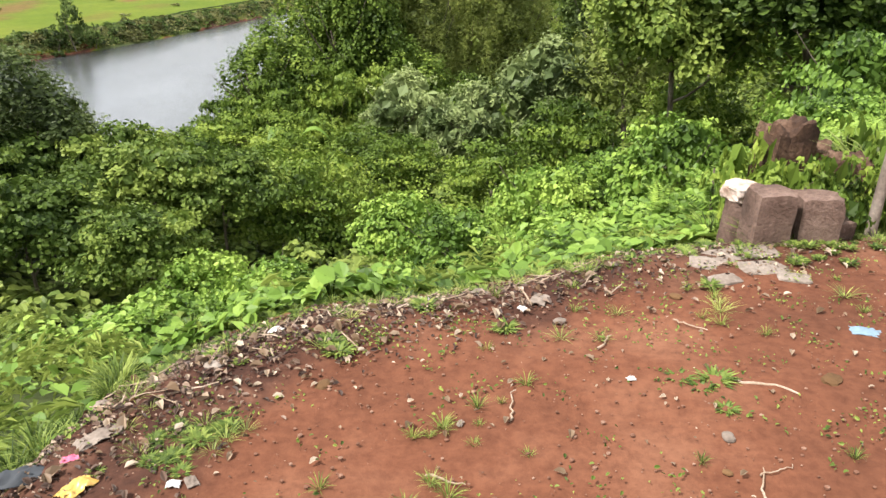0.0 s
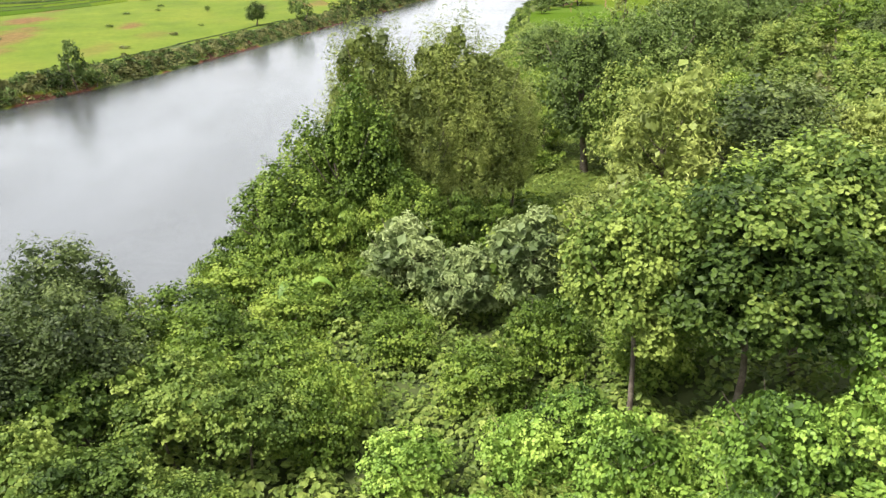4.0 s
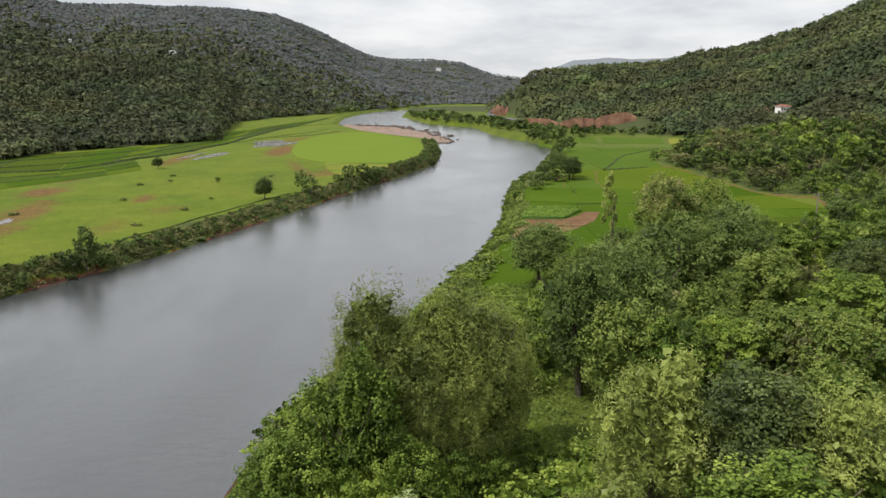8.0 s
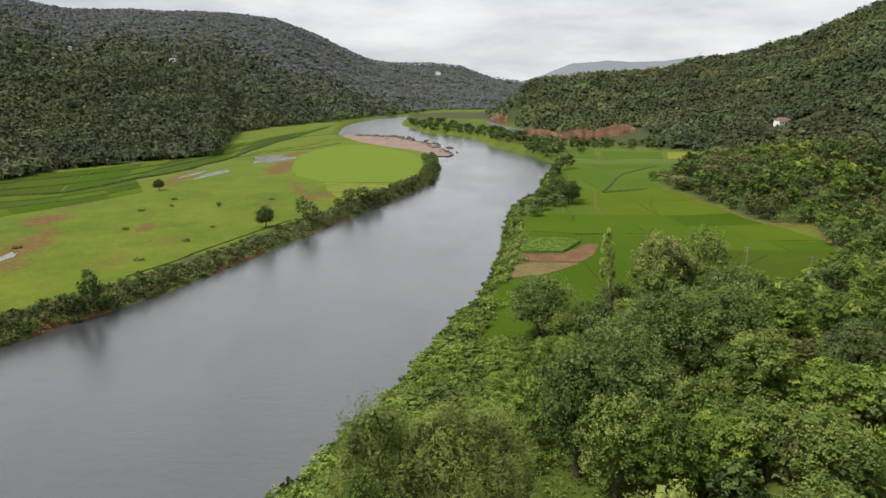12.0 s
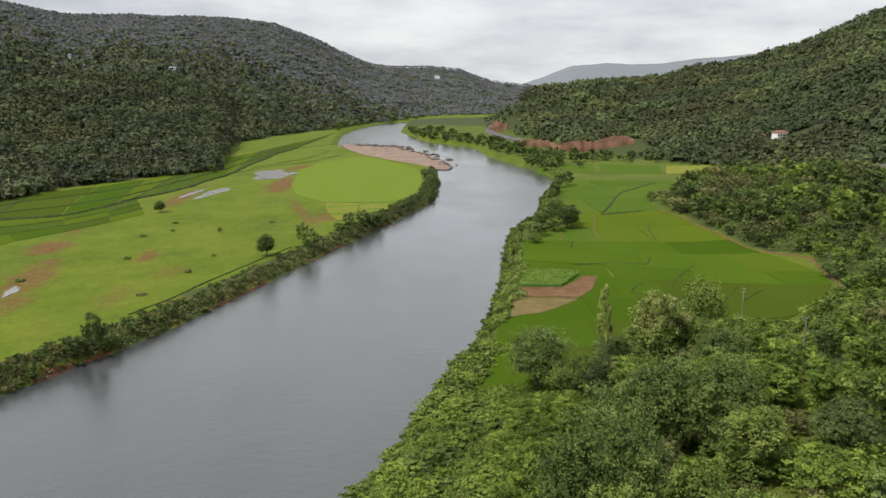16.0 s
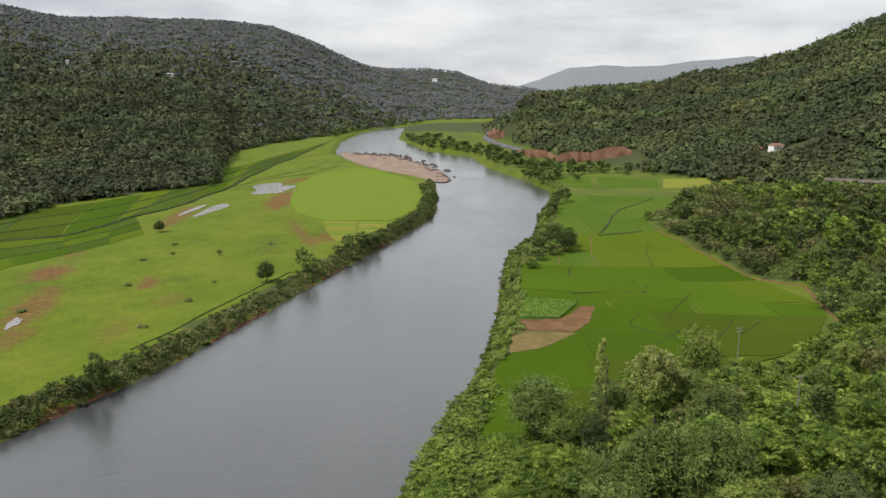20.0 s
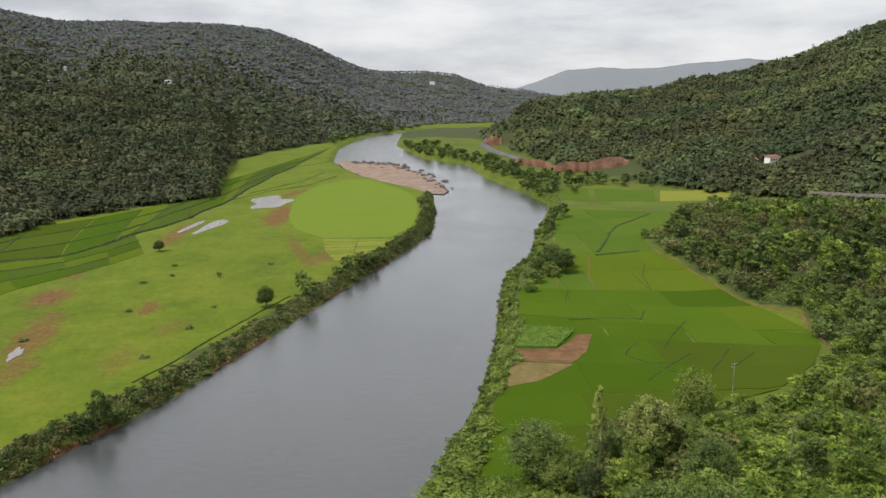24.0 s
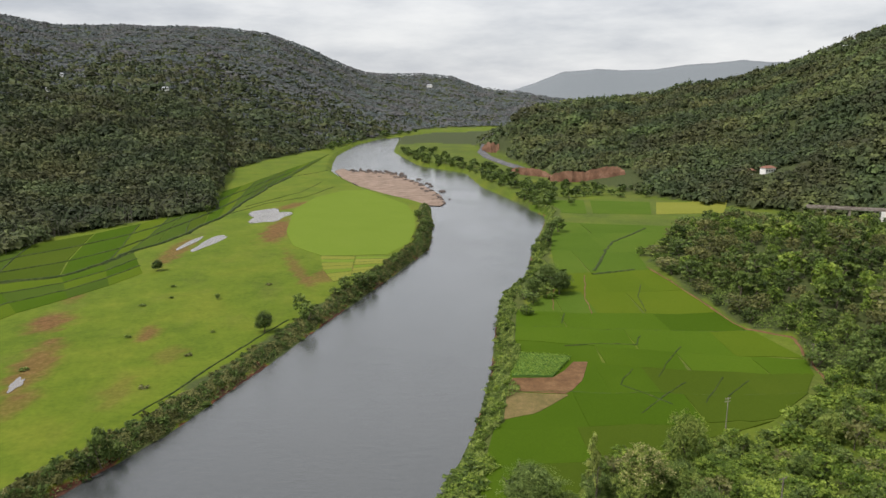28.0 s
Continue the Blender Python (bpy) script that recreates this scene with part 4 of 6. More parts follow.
# ---- dense scrub on the river banks ----
def bank_scrub(name, label, edge, side, span, reach, count, leaf, tall, mat, seed, gap):
    """Leaf clumps over a lumpy canopy between the waterline and the top of the bank."""
    g = np.random.default_rng(seed)
    y = g.uniform(*span, count)
    off = g.uniform(0, 1, count) ** 0.8 * reach * (0.75 + 0.35 * waves(y, y * 0, 40, seed))
    x = np.interp(y, edge[:, 0], edge[:, 1]) + side * (off + 0.4)
    bill = 0.5 + 0.5 * waves(x, y, 9, seed + 1) + 0.3 * waves(x, y, 3.5, seed + 2)
    keep = bill > gap
    x, y, off, bill = x[keep], y[keep], off[keep], bill[keep]
    tall = tall * bank_growth(y) if side < 0 else tall
    z = land(x, y) + 0.15 + tall * np.clip(bill, 0, 1.4) * smooth(-0.5, 2.5, off) * g.uniform(0.35, 1.0, len(x))
    face = np.stack([-side * np.ones(len(x)) * 0.5, -0.3 * np.ones(len(x)), 0.8 * np.ones(len(x))], -1)
    v, f, t = leaves(g, np.stack([x, y, z], -1), face, leaf * g.uniform(0.5, 1.4, len(x)), 0.6, 0.15, "blade", 0.55)
    # tint rises with the billows: tops paler, dips darker
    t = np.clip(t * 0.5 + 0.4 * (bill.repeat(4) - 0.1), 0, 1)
    return tagged(mesh_object(name, v, f, mat, tint=t), label, "scrub", kind="stuff")


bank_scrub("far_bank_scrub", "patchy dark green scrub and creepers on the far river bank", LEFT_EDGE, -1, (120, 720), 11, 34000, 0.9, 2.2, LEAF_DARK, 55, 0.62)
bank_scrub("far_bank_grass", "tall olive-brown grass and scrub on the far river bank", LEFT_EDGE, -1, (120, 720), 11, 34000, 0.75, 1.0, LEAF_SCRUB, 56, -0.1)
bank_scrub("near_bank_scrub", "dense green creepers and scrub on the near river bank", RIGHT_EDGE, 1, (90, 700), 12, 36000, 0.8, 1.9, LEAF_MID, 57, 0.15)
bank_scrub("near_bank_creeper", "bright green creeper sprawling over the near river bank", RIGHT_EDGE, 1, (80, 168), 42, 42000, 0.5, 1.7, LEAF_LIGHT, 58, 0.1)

COPSE_RIM = np.array([(262, 148), (279, 154), (306, 160), (315, 145), (380, 140), (446, 138), (514, 174), (610, 226)], float)
SCRUB_RIM = np.array([(120, 34), (165, 44), (196, 54), (205, 70), (210, 102), (250, 147), (262, 152)], float)
bank_scrub("copse_shrubs", "dense green shrubs filling the edge of the copse", COPSE_RIM, 1, (258, 600), 34, 26000, 0.85, 2.8, LEAF_MID, 59, 0.2)
bank_scrub("slope_shrubs", "bright green scrub filling the gaps between the slope's trees", SCRUB_RIM, 1, (120, 260), 62, 46000, 0.6, 2.4, LEAF_LIGHT, 60, 0.2)

# ---- undergrowth on the slope ----
def undergrowth(name, label, seed, count, s_range, x_reach, leaf, mat, shape, width, tall, holes, depth, left_thin=0.0):
    """Creeper leaves over a billowing canopy above the ground; gaps show the dark below."""
    g = np.random.default_rng(seed)
    n = count * 3
    y = s_range[0] + (s_range[1] - s_range[0]) * g.uniform(0, 1, n) ** 0.8
    x = g.uniform(-1, 1, n) * (x_reach[0] + x_reach[1] * np.maximum(y, 0))
    y = y + 6.5 + np.interp(x, TERRACE_X[:, 0], TERRACE_X[:, 1]) * 1.0
    s = from_edge(x, y)
    xr = np.interp(y, RIGHT_EDGE[:, 0], RIGHT_EDGE[:, 1])
    bill = 0.5 + 0.5 * waves(x, y, 6.5, seed + 1) + 0.35 * waves(x, y, 2.2, seed + 2)
    keep = (x > xr + 1) & (s > 0.1) & (bill > holes) & (y > -2) & (g.uniform(0, 1, n) > left_thin * (x < -1.8 - 0.15 * y) * (y < 15))
    x, y, s, bill = x[keep][:count], y[keep][:count], s[keep][:count], bill[keep][:count]
    lift = np.clip(bill, 0, 1.3) * tall * smooth(-0.2, 5, s) + 0.06
    z = land(x, y) + lift - np.abs(g.normal(0, depth, len(x))) * smooth(0, 3, s)
    e = 0.3
    gxn = (waves(x + e, y, 6.5, seed + 1) - waves(x - e, y, 6.5, seed + 1)) / (2 * e) * 0.5 * tall
    gyn = (waves(x, y + e, 6.5, seed + 1) - waves(x, y - e, 6.5, seed + 1)) / (2 * e) * 0.5 * tall - 0.35
    face = unit(np.stack([-gxn, -gyn, np.ones(len(x))], -1)) + np.array([0, -0.25, 0.2])
    size = leaf * g.uniform(0.55, 1.45, len(x))
    v, f, t = leaves(g, np.stack([x, y, z], -1), face, size, width, 0.14, shape, 0.36)
    # paler tint where the canopy bulges, darker where it sinks
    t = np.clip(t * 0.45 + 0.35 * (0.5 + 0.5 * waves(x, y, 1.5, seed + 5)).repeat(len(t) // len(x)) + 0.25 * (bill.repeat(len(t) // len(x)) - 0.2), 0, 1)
    return tagged(mesh_object(name, v, f, mat, tint=t), label, "undergrowth", kind="stuff")


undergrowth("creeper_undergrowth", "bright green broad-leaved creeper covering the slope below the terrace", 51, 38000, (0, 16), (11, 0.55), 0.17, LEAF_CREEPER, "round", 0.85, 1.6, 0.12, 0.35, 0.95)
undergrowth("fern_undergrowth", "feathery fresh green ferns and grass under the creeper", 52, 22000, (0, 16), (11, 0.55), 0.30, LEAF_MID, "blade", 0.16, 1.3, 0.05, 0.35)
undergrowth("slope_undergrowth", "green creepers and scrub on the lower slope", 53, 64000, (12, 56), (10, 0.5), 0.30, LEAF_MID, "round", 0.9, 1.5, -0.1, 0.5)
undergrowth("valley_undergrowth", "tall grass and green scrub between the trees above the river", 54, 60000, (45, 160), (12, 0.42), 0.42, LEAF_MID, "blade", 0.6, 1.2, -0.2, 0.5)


# ---- fields ----
def crop_material(name, dark, mid, light, fine=2.2):
    """Young paddy: a shade of its own in each plot, with rows of shoots."""
    m, t = material(name)
    own = node(t, "ShaderNodeObjectInfo").outputs["Random"]
    shoots, patch = noise_at(t, fine, 6.0, 0.7, (1.0, 0.6, 1.0)), noise_at(t, 0.035, 5.0)
    half = node(t, "ShaderNodeMath", {0: own})
    half.operation = "MULTIPLY_ADD"
    half.inputs[1].default_value, half.inputs[2].default_value = 0.45, 0.28
    k = node(t, "ShaderNodeMath", {0: half.outputs[0], 1: patch})
    k2 = node(t, "ShaderNodeMath", {0: k.outputs[0]})
    k2.operation = "MULTIPLY"
    k2.inputs[1].default_value = 0.5
    col = mix(t, ramp(t, k2.outputs[0], [(0.2, dark), (0.5, mid), (0.8, light)]), ramp(t, shoots, [(0.3, (0.72, 0.75, 0.7)), (0.7, (1.2, 1.15, 1.1))]), 0.7, "MULTIPLY")
    p = node(t, "ShaderNodeBsdfPrincipled", {"Base Color": col, "Normal": bumped(t, shoots, 0.6, 0.25)}, Roughness=0.95)
    p.inputs["Specular IOR Level"].default_value = 0.03
    finish(t, p.outputs["BSDF"])
    return m


PADDY = crop_material("paddy", (0.037, 0.072, 0.004), (0.045, 0.084, 0.005), (0.059, 0.100, 0.007))
PADDY_BRIGHT = crop_material("bright_paddy", (0.047, 0.086, 0.005), (0.056, 0.100, 0.007), (0.070, 0.114, 0.009))
PADDY_LIGHT = crop_material("young_paddy", (0.052, 0.094, 0.010), (0.064, 0.108, 0.013), (0.084, 0.124, 0.017))
PADDY_GOLD = crop_material("ripening_paddy", (0.060, 0.096, 0.007), (0.072, 0.108, 0.008), (0.088, 0.118, 0.010))
PADDY_OLIVE = crop_material("thin_paddy", (0.041, 0.066, 0.005), (0.049, 0.076, 0.007), (0.063, 0.088, 0.009))
TERRACE = crop_material("terrace_rice", (0.038, 0.068, 0.008), (0.048, 0.080, 0.010), (0.064, 0.096, 0.013))
PALE_CROP = crop_material("pale_crop", (0.108, 0.160, 0.020), (0.122, 0.176, 0.024), (0.138, 0.188, 0.029))
YELLOW_CROP = crop_material("yellow_crop", (0.140, 0.158, 0.026), (0.165, 0.178, 0.032), (0.20, 0.20, 0.045))
MILLET = crop_material("tall_crop", (0.09, 0.18, 0.04), (0.11, 0.21, 0.05), (0.15, 0.25, 0.065), 5.0)
EARTH = rough_surface("red_earth", (0.092, 0.050, 0.022), (0.136, 0.074, 0.032), (0.18, 0.106, 0.05), 0.25, 3.0)
TAN_EARTH = rough_surface("dry_stubble", (0.098, 0.086, 0.026), (0.140, 0.108, 0.038), (0.175, 0.126, 0.052), 0.3, 3.0)
SAND = rough_surface("river_sand", (0.165, 0.120, 0.090), (0.225, 0.165, 0.125), (0.29, 0.22, 0.17), 0.08, 1.5)
BUND = rough_surface("bund_grass", (0.045, 0.065, 0.018), (0.085, 0.11, 0.028), (0.16, 0.14, 0.05), 0.4, 4.0)
BUND_FAINT = rough_surface("bund_shoots", (0.036, 0.062, 0.012), (0.050, 0.082, 0.016), (0.085, 0.10, 0.03), 0.4, 4.0)
BUND_DARK = rough_surface("bund_hedge", (0.014, 0.026, 0.006), (0.030, 0.050, 0.010), (0.070, 0.080, 0.02), 0.4, 4.0)
WET = water_material("pool_water", (0.16, 0.14, 0.12), (0.03, 0.08))
ROCK = rough_surface("dark_rock", (0.045, 0.038, 0.034), (0.095, 0.075, 0.065), (0.17, 0.14, 0.12), 0.6, 4.0)


def sheet(name, grid, mat, lift, label, category, skirt=0.35, level=None, group=""):
    """A draped piece of ground: grid is (n, m, 2) of places; its rim goes down into the soil."""
    n, m, _ = grid.shape
    z = land(grid[..., 0], grid[..., 1]) + lift if level is None else np.full((n, m), level)
    v = np.concatenate([grid, z[..., None]], -1).reshape(-1, 3)
    i, j = np.meshgrid(np.arange(n - 1), np.arange(m - 1), indexing="ij")
    f = np.stack([i * m + j, (i + 1) * m + j, (i + 1) * m + j + 1, i * m + j + 1], -1).reshape(-1, 4)
    ring = np.concatenate([np.arange(m) + 0, (np.arange(1, n) * m + m - 1), (n - 1) * m + np.arange(m - 2, -1, -1), np.arange(n - 2, 0, -1) * m])
    low = v[ring] - np.array([0, 0, skirt])
    k = np.arange(len(ring))
    k2 = (k + 1) % len(ring)
    f2 = np.stack([ring[k], ring[k2], len(v) + k2, len(v) + k], -1)
    return tagged(mesh_object(name, np.concatenate([v, low]), [f, f2], mat, smooth=False), label, category, group)


def between(a, b, n, m):
    """A grid between two lines of places."""
    def along(line, k):
        line = np.asarray(line, float)
        d = np.concatenate([[0], np.cumsum(np.linalg.norm(np.diff(line, axis=0), axis=1))])
        return np.stack([np.interp(k * d[-1], d, line[:, i]) for i in (0, 1)], -1)
    k = np.linspace(0, 1, m)
    p, q = along(a, k), along(b, k)
    u = np.linspace(0, 1, n)[:, None, None]
    return p[None] * (1 - u) + q[None] * u


def blot(cx, cy, rx, ry, turn, seed, rings=5, sides=26):
    """A roundish patch with an uneven rim, as a grid from its middle outwards."""
    a = np.linspace(0, 2 * np.pi, sides)
    g = np.random.default_rng(seed)
    r = 1 + sum(g.uniform(0.05, 0.2) * np.sin(k * a + g.uniform(0, 7)) for k in (1, 2, 3, 5))
    k = np.linspace(0.02, 1, rings)[:, None]
    x, y = k * r * rx * np.cos(a), k * r * ry * np.sin(a)
    t = radians(turn)
    return np.stack([cx + x * np.cos(t) - y * np.sin(t), cy + x * np.sin(t) + y * np.cos(t)], -1)


def bund(points, width, height, mat, label, group):
    """A low earth ridge along a line of places."""
    p = np.asarray(points, float)
    k = np.linspace(0, len(p) - 1, max(8, len(p) * 5))
    q = np.stack([np.interp(k, np.arange(len(p)), p[:, i]) for i in (0, 1)], -1)
    q = q + np.stack([waves(q[:, 0], q[:, 1], 14, 3), waves(q[:, 0], q[:, 1], 14, 4)], -1) * width * 0.35
    d = unit(np.gradient(q, axis=0))
    side = np.stack([-d[:, 1], d[:, 0]], -1)
    rows = []
    for off, up in ((-1, -0.25), (-0.55, 0.85), (0.0, 1.0), (0.55, 0.85), (1, -0.25)):
        w = width * 0.5 * (1 + 0.35 * waves(q[:, 0], q[:, 1], 9, 6))
        e = q + side * (w * off)[:, None]
        rows.append(np.concatenate([e, (land(q[:, 0], q[:, 1]) + height * up * (1 + 0.3 * waves(q[:, 0], q[:, 1], 5, 7)))[:, None]], -1))
    v = np.stack(rows, 1).reshape(-1, 3)
    n = len(q)
    i, j = np.meshgrid(np.arange(n - 1), np.arange(4), indexing="ij")
    f = np.stack([i * 5 + j, (i + 1) * 5 + j, (i + 1) * 5 + j + 1, i * 5 + j + 1], -1).reshape(-1, 4)
    return tagged(mesh_object("field_bund", v, f, mat, smooth=True), label, "earth bank", group)


# paddies on the near side: lines across the fields, at 40 and at 140 metres to the right
LINES = [(198, 200), (222, 226), (252, 243), (284, 262), (308, 280), (328, 312), (352, 338), (392, 376), (428, 424), (512, 470), (560, 546), (622, 588)]
SPLITS = [(48, 74), (52, 92), (66, 84, 118), (71, 103, 131), (72, 89, 126), (64, 76, 109), (66, 82, 106), (97, 120), (97, 124), (120, 130), (124, 169)]
TIP = np.array([(196, 50), (205, 66), (210, 98), (250, 143), (279, 152), (300, 157), (315, 140), (380, 136), (430, 131), (470, 134), (514, 168), (592, 212), (640, 240)], float)
rng = random.Random(17)


def line_y(i, x):
    a, b = LINES[i]
    return a + (b - a) * (x - 40) / 100


def field_left(y):
    near = float(np.interp(y, RIGHT_EDGE[:, 0], RIGHT_EDGE[:, 1])) + float(np.interp(y, [190, 230, 300, 360, 372, 420, 430, 520], [11, 8.5, 9.5, 10, 30, 30, 18, 12]))
    return near


def plot_crop(x, y):
    """Which crop stands in the plot round a place: riper towards the hill, thin and olive in the near corner."""
    if y > 424:
        return PADDY_LIGHT
    if y > 346:
        return PADDY_GOLD if x > 80 else PADDY_LIGHT
    if y > 300:
        return PADDY_BRIGHT if x < 112 else PADDY_GOLD if x > 126 else PADDY
    if y > 262:
        return PADDY_BRIGHT if x > 104 else PADDY
    return PADDY_OLIVE if x > 100 or y < 214 and x > 40 else PADDY


for i in range(len(LINES) - 1):
    mid_y = (line_y(i, 80) + line_y(i + 1, 80)) / 2
    x0, x1 = field_left(mid_y), float(np.interp(mid_y, TIP[:, 0], TIP[:, 1]))
    cuts = [x0] + [c for c in SPLITS[i] if x0 + 5 < c < x1 - 5] + [x1]
    for a, b in zip(cuts[:-1], cuts[1:]):
        lean = rng.uniform(-2, 2) if b < x1 else 0
        ends = []
        for li, inset in ((i, 0.05), (i + 1, -0.05)):
            xs = np.linspace(a + 0.05, b - 0.05, 7) + (lean if li == i else 0) * np.linspace(0, 1, 7)
            ys = np.array([line_y(li, x) for x in xs]) + inset + waves(xs, xs * 0, 30, li + 60) * 1.2
            if a == x0:
                xs = xs + (np.array([field_left(y) for y in ys]) - x0) * np.linspace(1, 0, 7)
            if b == x1:
                xs = xs + (np.interp(ys, TIP[:, 0], TIP[:, 1]) - x1) * np.linspace(0, 1, 7)
            ends.append(np.stack([xs, ys], -1))
        low = 228 < mid_y < 290 and a == x0
        sheet("paddy_plot", between(ends[0], ends[1], 6, 9), plot_crop((a + b) / 2, mid_y), 0.07 if low else 0.25, "flooded-season rice plot of even green shoots between low bunds", "rice field", group="paddies by the river")
        if i in (1, 4, 8):
            bund(ends[1] + np.array([0, 0.35]), 0.45, 0.27, BUND_FAINT, "low grassy earth bund between rice plots", "bunds of the near paddies")
for pts in [[(80, 272), (74, 263), (71, 257), (77, 250), (85, 239)], [(107, 296), (96, 279), (88, 264)], [(96, 258), (84, 246), (72, 232)], [(120, 258), (107, 245)], [(107, 346), (110, 372), (118, 394)], [(94, 311), (89, 300)],
            [(112, 262), (104, 250), (97, 240)], [(62, 330), (66, 346)], [(58, 300), (74, 302), (90, 300)]]:
    bund(pts, 0.7, 0.45, BUND_DARK, "short dark overgrown bund between rice plots", "bunds of the near paddies")
sheet("paddy_plot", between([(10.8, 165), (13.5, 188), (17.5, 207)], [(22, 164), (27, 188), (33, 206)], 6, 9), PADDY, 0.2, "narrow strip of rice running down beside the trees", "rice field", group="paddies by the river")
sheet("paddy_plot", between([(22.3, 164), (27.3, 188), (33.3, 206)], [(33, 164), (42, 184), (56, 204)], 6, 9), PADDY_OLIVE, 0.2, "narrow strip of rice running down beside the trees", "rice field", group="paddies by the river")
sheet("paddy_plot", between([(24, 223), (46, 221), (66, 225)], [(22, 208), (44, 206), (60, 210)], 4, 8), PADDY, 0.15, "flooded-season rice plot of even green shoots between low bunds", "rice field", group="paddies by the river")
sheet("paddy_plot", between([(52, 250), (58, 262), (66, 282)], [(90, 246), (92, 256), (94, 266)], 6, 6), PADDY, 0.15, "flooded-season rice plot of even green shoots between low bunds", "rice field", group="paddies by the river")
sheet("ploughed_plot", between([(28.5, 252.5), (36, 251), (50, 249), (58, 262), (64, 281)], [(31, 264.5), (38, 264.6), (47, 264.7), (53, 272), (58, 281)], 6, 12), EARTH, 0.17, "bare reddish brown ploughed plot", "field")
sheet("stubble_plot", between([(24.5, 228.5), (30, 231), (36, 233), (50, 248)], [(28, 251.8), (34, 250.6), (40, 249.6), (49.5, 248.6)], 6, 10), TAN_EARTH, 0.16, "dry tan stubble plot edged by bare earth", "field")
sheet("ploughed_plot", between([(66, 398), (72, 397), (84, 396)], [(62, 376), (70, 375), (80, 372)], 4, 7), EARTH, 0.13, "bare reddish brown ploughed plot", "field")
crop = between([(31.5, 266), (39, 265.4), (47, 265.2)], [(38, 290), (48, 287.5), (57.5, 285.2)], 30, 26)
crop_bed = sheet("tall_crop_plot", crop, MILLET, 0.85, "block of taller pale green crop standing above the rice", "field", skirt=1.1)
g = np.random.default_rng(71)
pick = crop.reshape(-1, 2)[g.integers(0, 780, 5200)] + g.normal(0, 0.35, (5200, 2))
pos = np.concatenate([pick, (land(pick[:, 0], pick[:, 1]) + 1.05 + g.uniform(0, 0.45, 5200))[:, None]], -1)
v, f, t = leaves(g, pos, np.tile([[0.3, -0.6, 0.5]], (5200, 1)), 0.7, 0.3, 0.15, "blade", 0.7)
tagged(mesh_object("tall_crop_leaves", v, f, LEAF_CREEPER, crop_bed, tint=t), kind="stuff")
for pts in [[(62, 352), (66, 380), (80, 430)], [(80, 345), (82, 372), (92, 421)]]:
    bund(pts, 1.0, 0.3, EARTH, "bare earth path along the rice plots", "bunds of the near paddies")
bund([(97, 421), (110, 424), (124, 427)], 2.6, 0.8, BUND_DARK, "dark overgrown bund above the rice plots", "bunds of the near paddies")
bund([(100, 430), (118, 480), (131, 512), (150, 535), (169, 562)], 2.4, 0.7, BUND_DARK, "dark overgrown bund above the rice plots", "bunds of the near paddies")
bund([(146, 248), (153, 279), (158, 300), (141, 316), (136, 380), (132, 430)], 1.5, 0.4, EARTH, "bare earth edge between paddies and wooded slope", "bunds of the near paddies")
for a, b in [([(100, 722), (154, 722)], [(92, 657), (140, 640)]), ([(222, 706), (292, 704)], [(200, 634), (262, 640)]), ([(160, 720), (216, 708)], [(146, 642), (196, 634)])]:
    sheet("far_plot", between(a, b, 5, 8), YELLOW_CROP if a[0][0] > 200 else PADDY_LIGHT, 0.15, "far pale green plot beyond the copse", "rice field", group="far plots")

# terraced paddies below the far wood
FOOT = [(-300, 470), (-284, 532), (-249, 575), (-232, 645), (-224, 820), (-205, 960), (-185, 1150), (-172, 1300)]
STEP = [(-262, 380), (-250, 418), (-213, 440), (-205, 500), (-190, 560), (-184, 650), (-186, 760), (-180, 945)]
grid = between(FOOT, STEP, 4, 18)
grid = grid + np.stack([waves(grid[..., 0], grid[..., 1], 60, 13), waves(grid[..., 0], grid[..., 1], 60, 14)], -1) * np.array([3.0, 9.0])
for i in range(3):
    for j in range(17):
        q = grid[i:i + 2, j:j + 2]
        a = [q[0, 0] + (q[0, 1] - q[0, 0]) * 0.02, q[0, 1] - (q[0, 1] - q[0, 0]) * 0.02]
        b = [q[1, 0] + (q[1, 1] - q[1, 0]) * 0.02, q[1, 1] - (q[1, 1] - q[1, 0]) * 0.02]
        sheet("terrace_plot", between(a, b, 4, 5), (TERRACE, PADDY, TERRACE, PADDY_OLIVE, PADDY_GOLD)[(i * 5 + j * 3) % 5], 0.22 + 0.02 * ((i + j) % 3), "stepped green rice terrace below the wood", "rice field", group="rice terraces")
    bund([tuple(p) for p in grid[i + 1]], 3.2 if i == 2 else 2.0, 1.2 if i == 2 else 0.8, BUND_DARK, "dark overgrown terrace bank", "banks of the terraces")
for j in (1, 3, 4, 6, 9, 11, 12, 15):
    bund([tuple(grid[0, j]), tuple(grid[1, j]), tuple(grid[2, j]), tuple(grid[3, j])], 1.2, 0.5, BUND_DARK, "dark overgrown terrace bank", "banks of the terraces")
grid = between([(-262, 380), (-250, 418), (-213, 440), (-205, 500)], [(-215, 330), (-208, 362), (-190, 395), (-176, 440)], 4, 5)
for i in range(3):
    for j in range(4):
        sheet("terrace_plot", between(grid[i, j:j + 2] * 0.99 + grid[i + 1, j:j + 2] * 0.01, grid[i + 1, j:j + 2], 4, 5), (TERRACE, PADDY, PADDY_GOLD)[(i + 2 * j) % 3], 0.16, "stepped green rice terrace below the wood", "rice field", group="rice terraces")
    bund([tuple(p) for p in grid[i]], 1.6, 0.5, BUND_DARK, "dark overgrown terrace bank", "banks of the terraces")
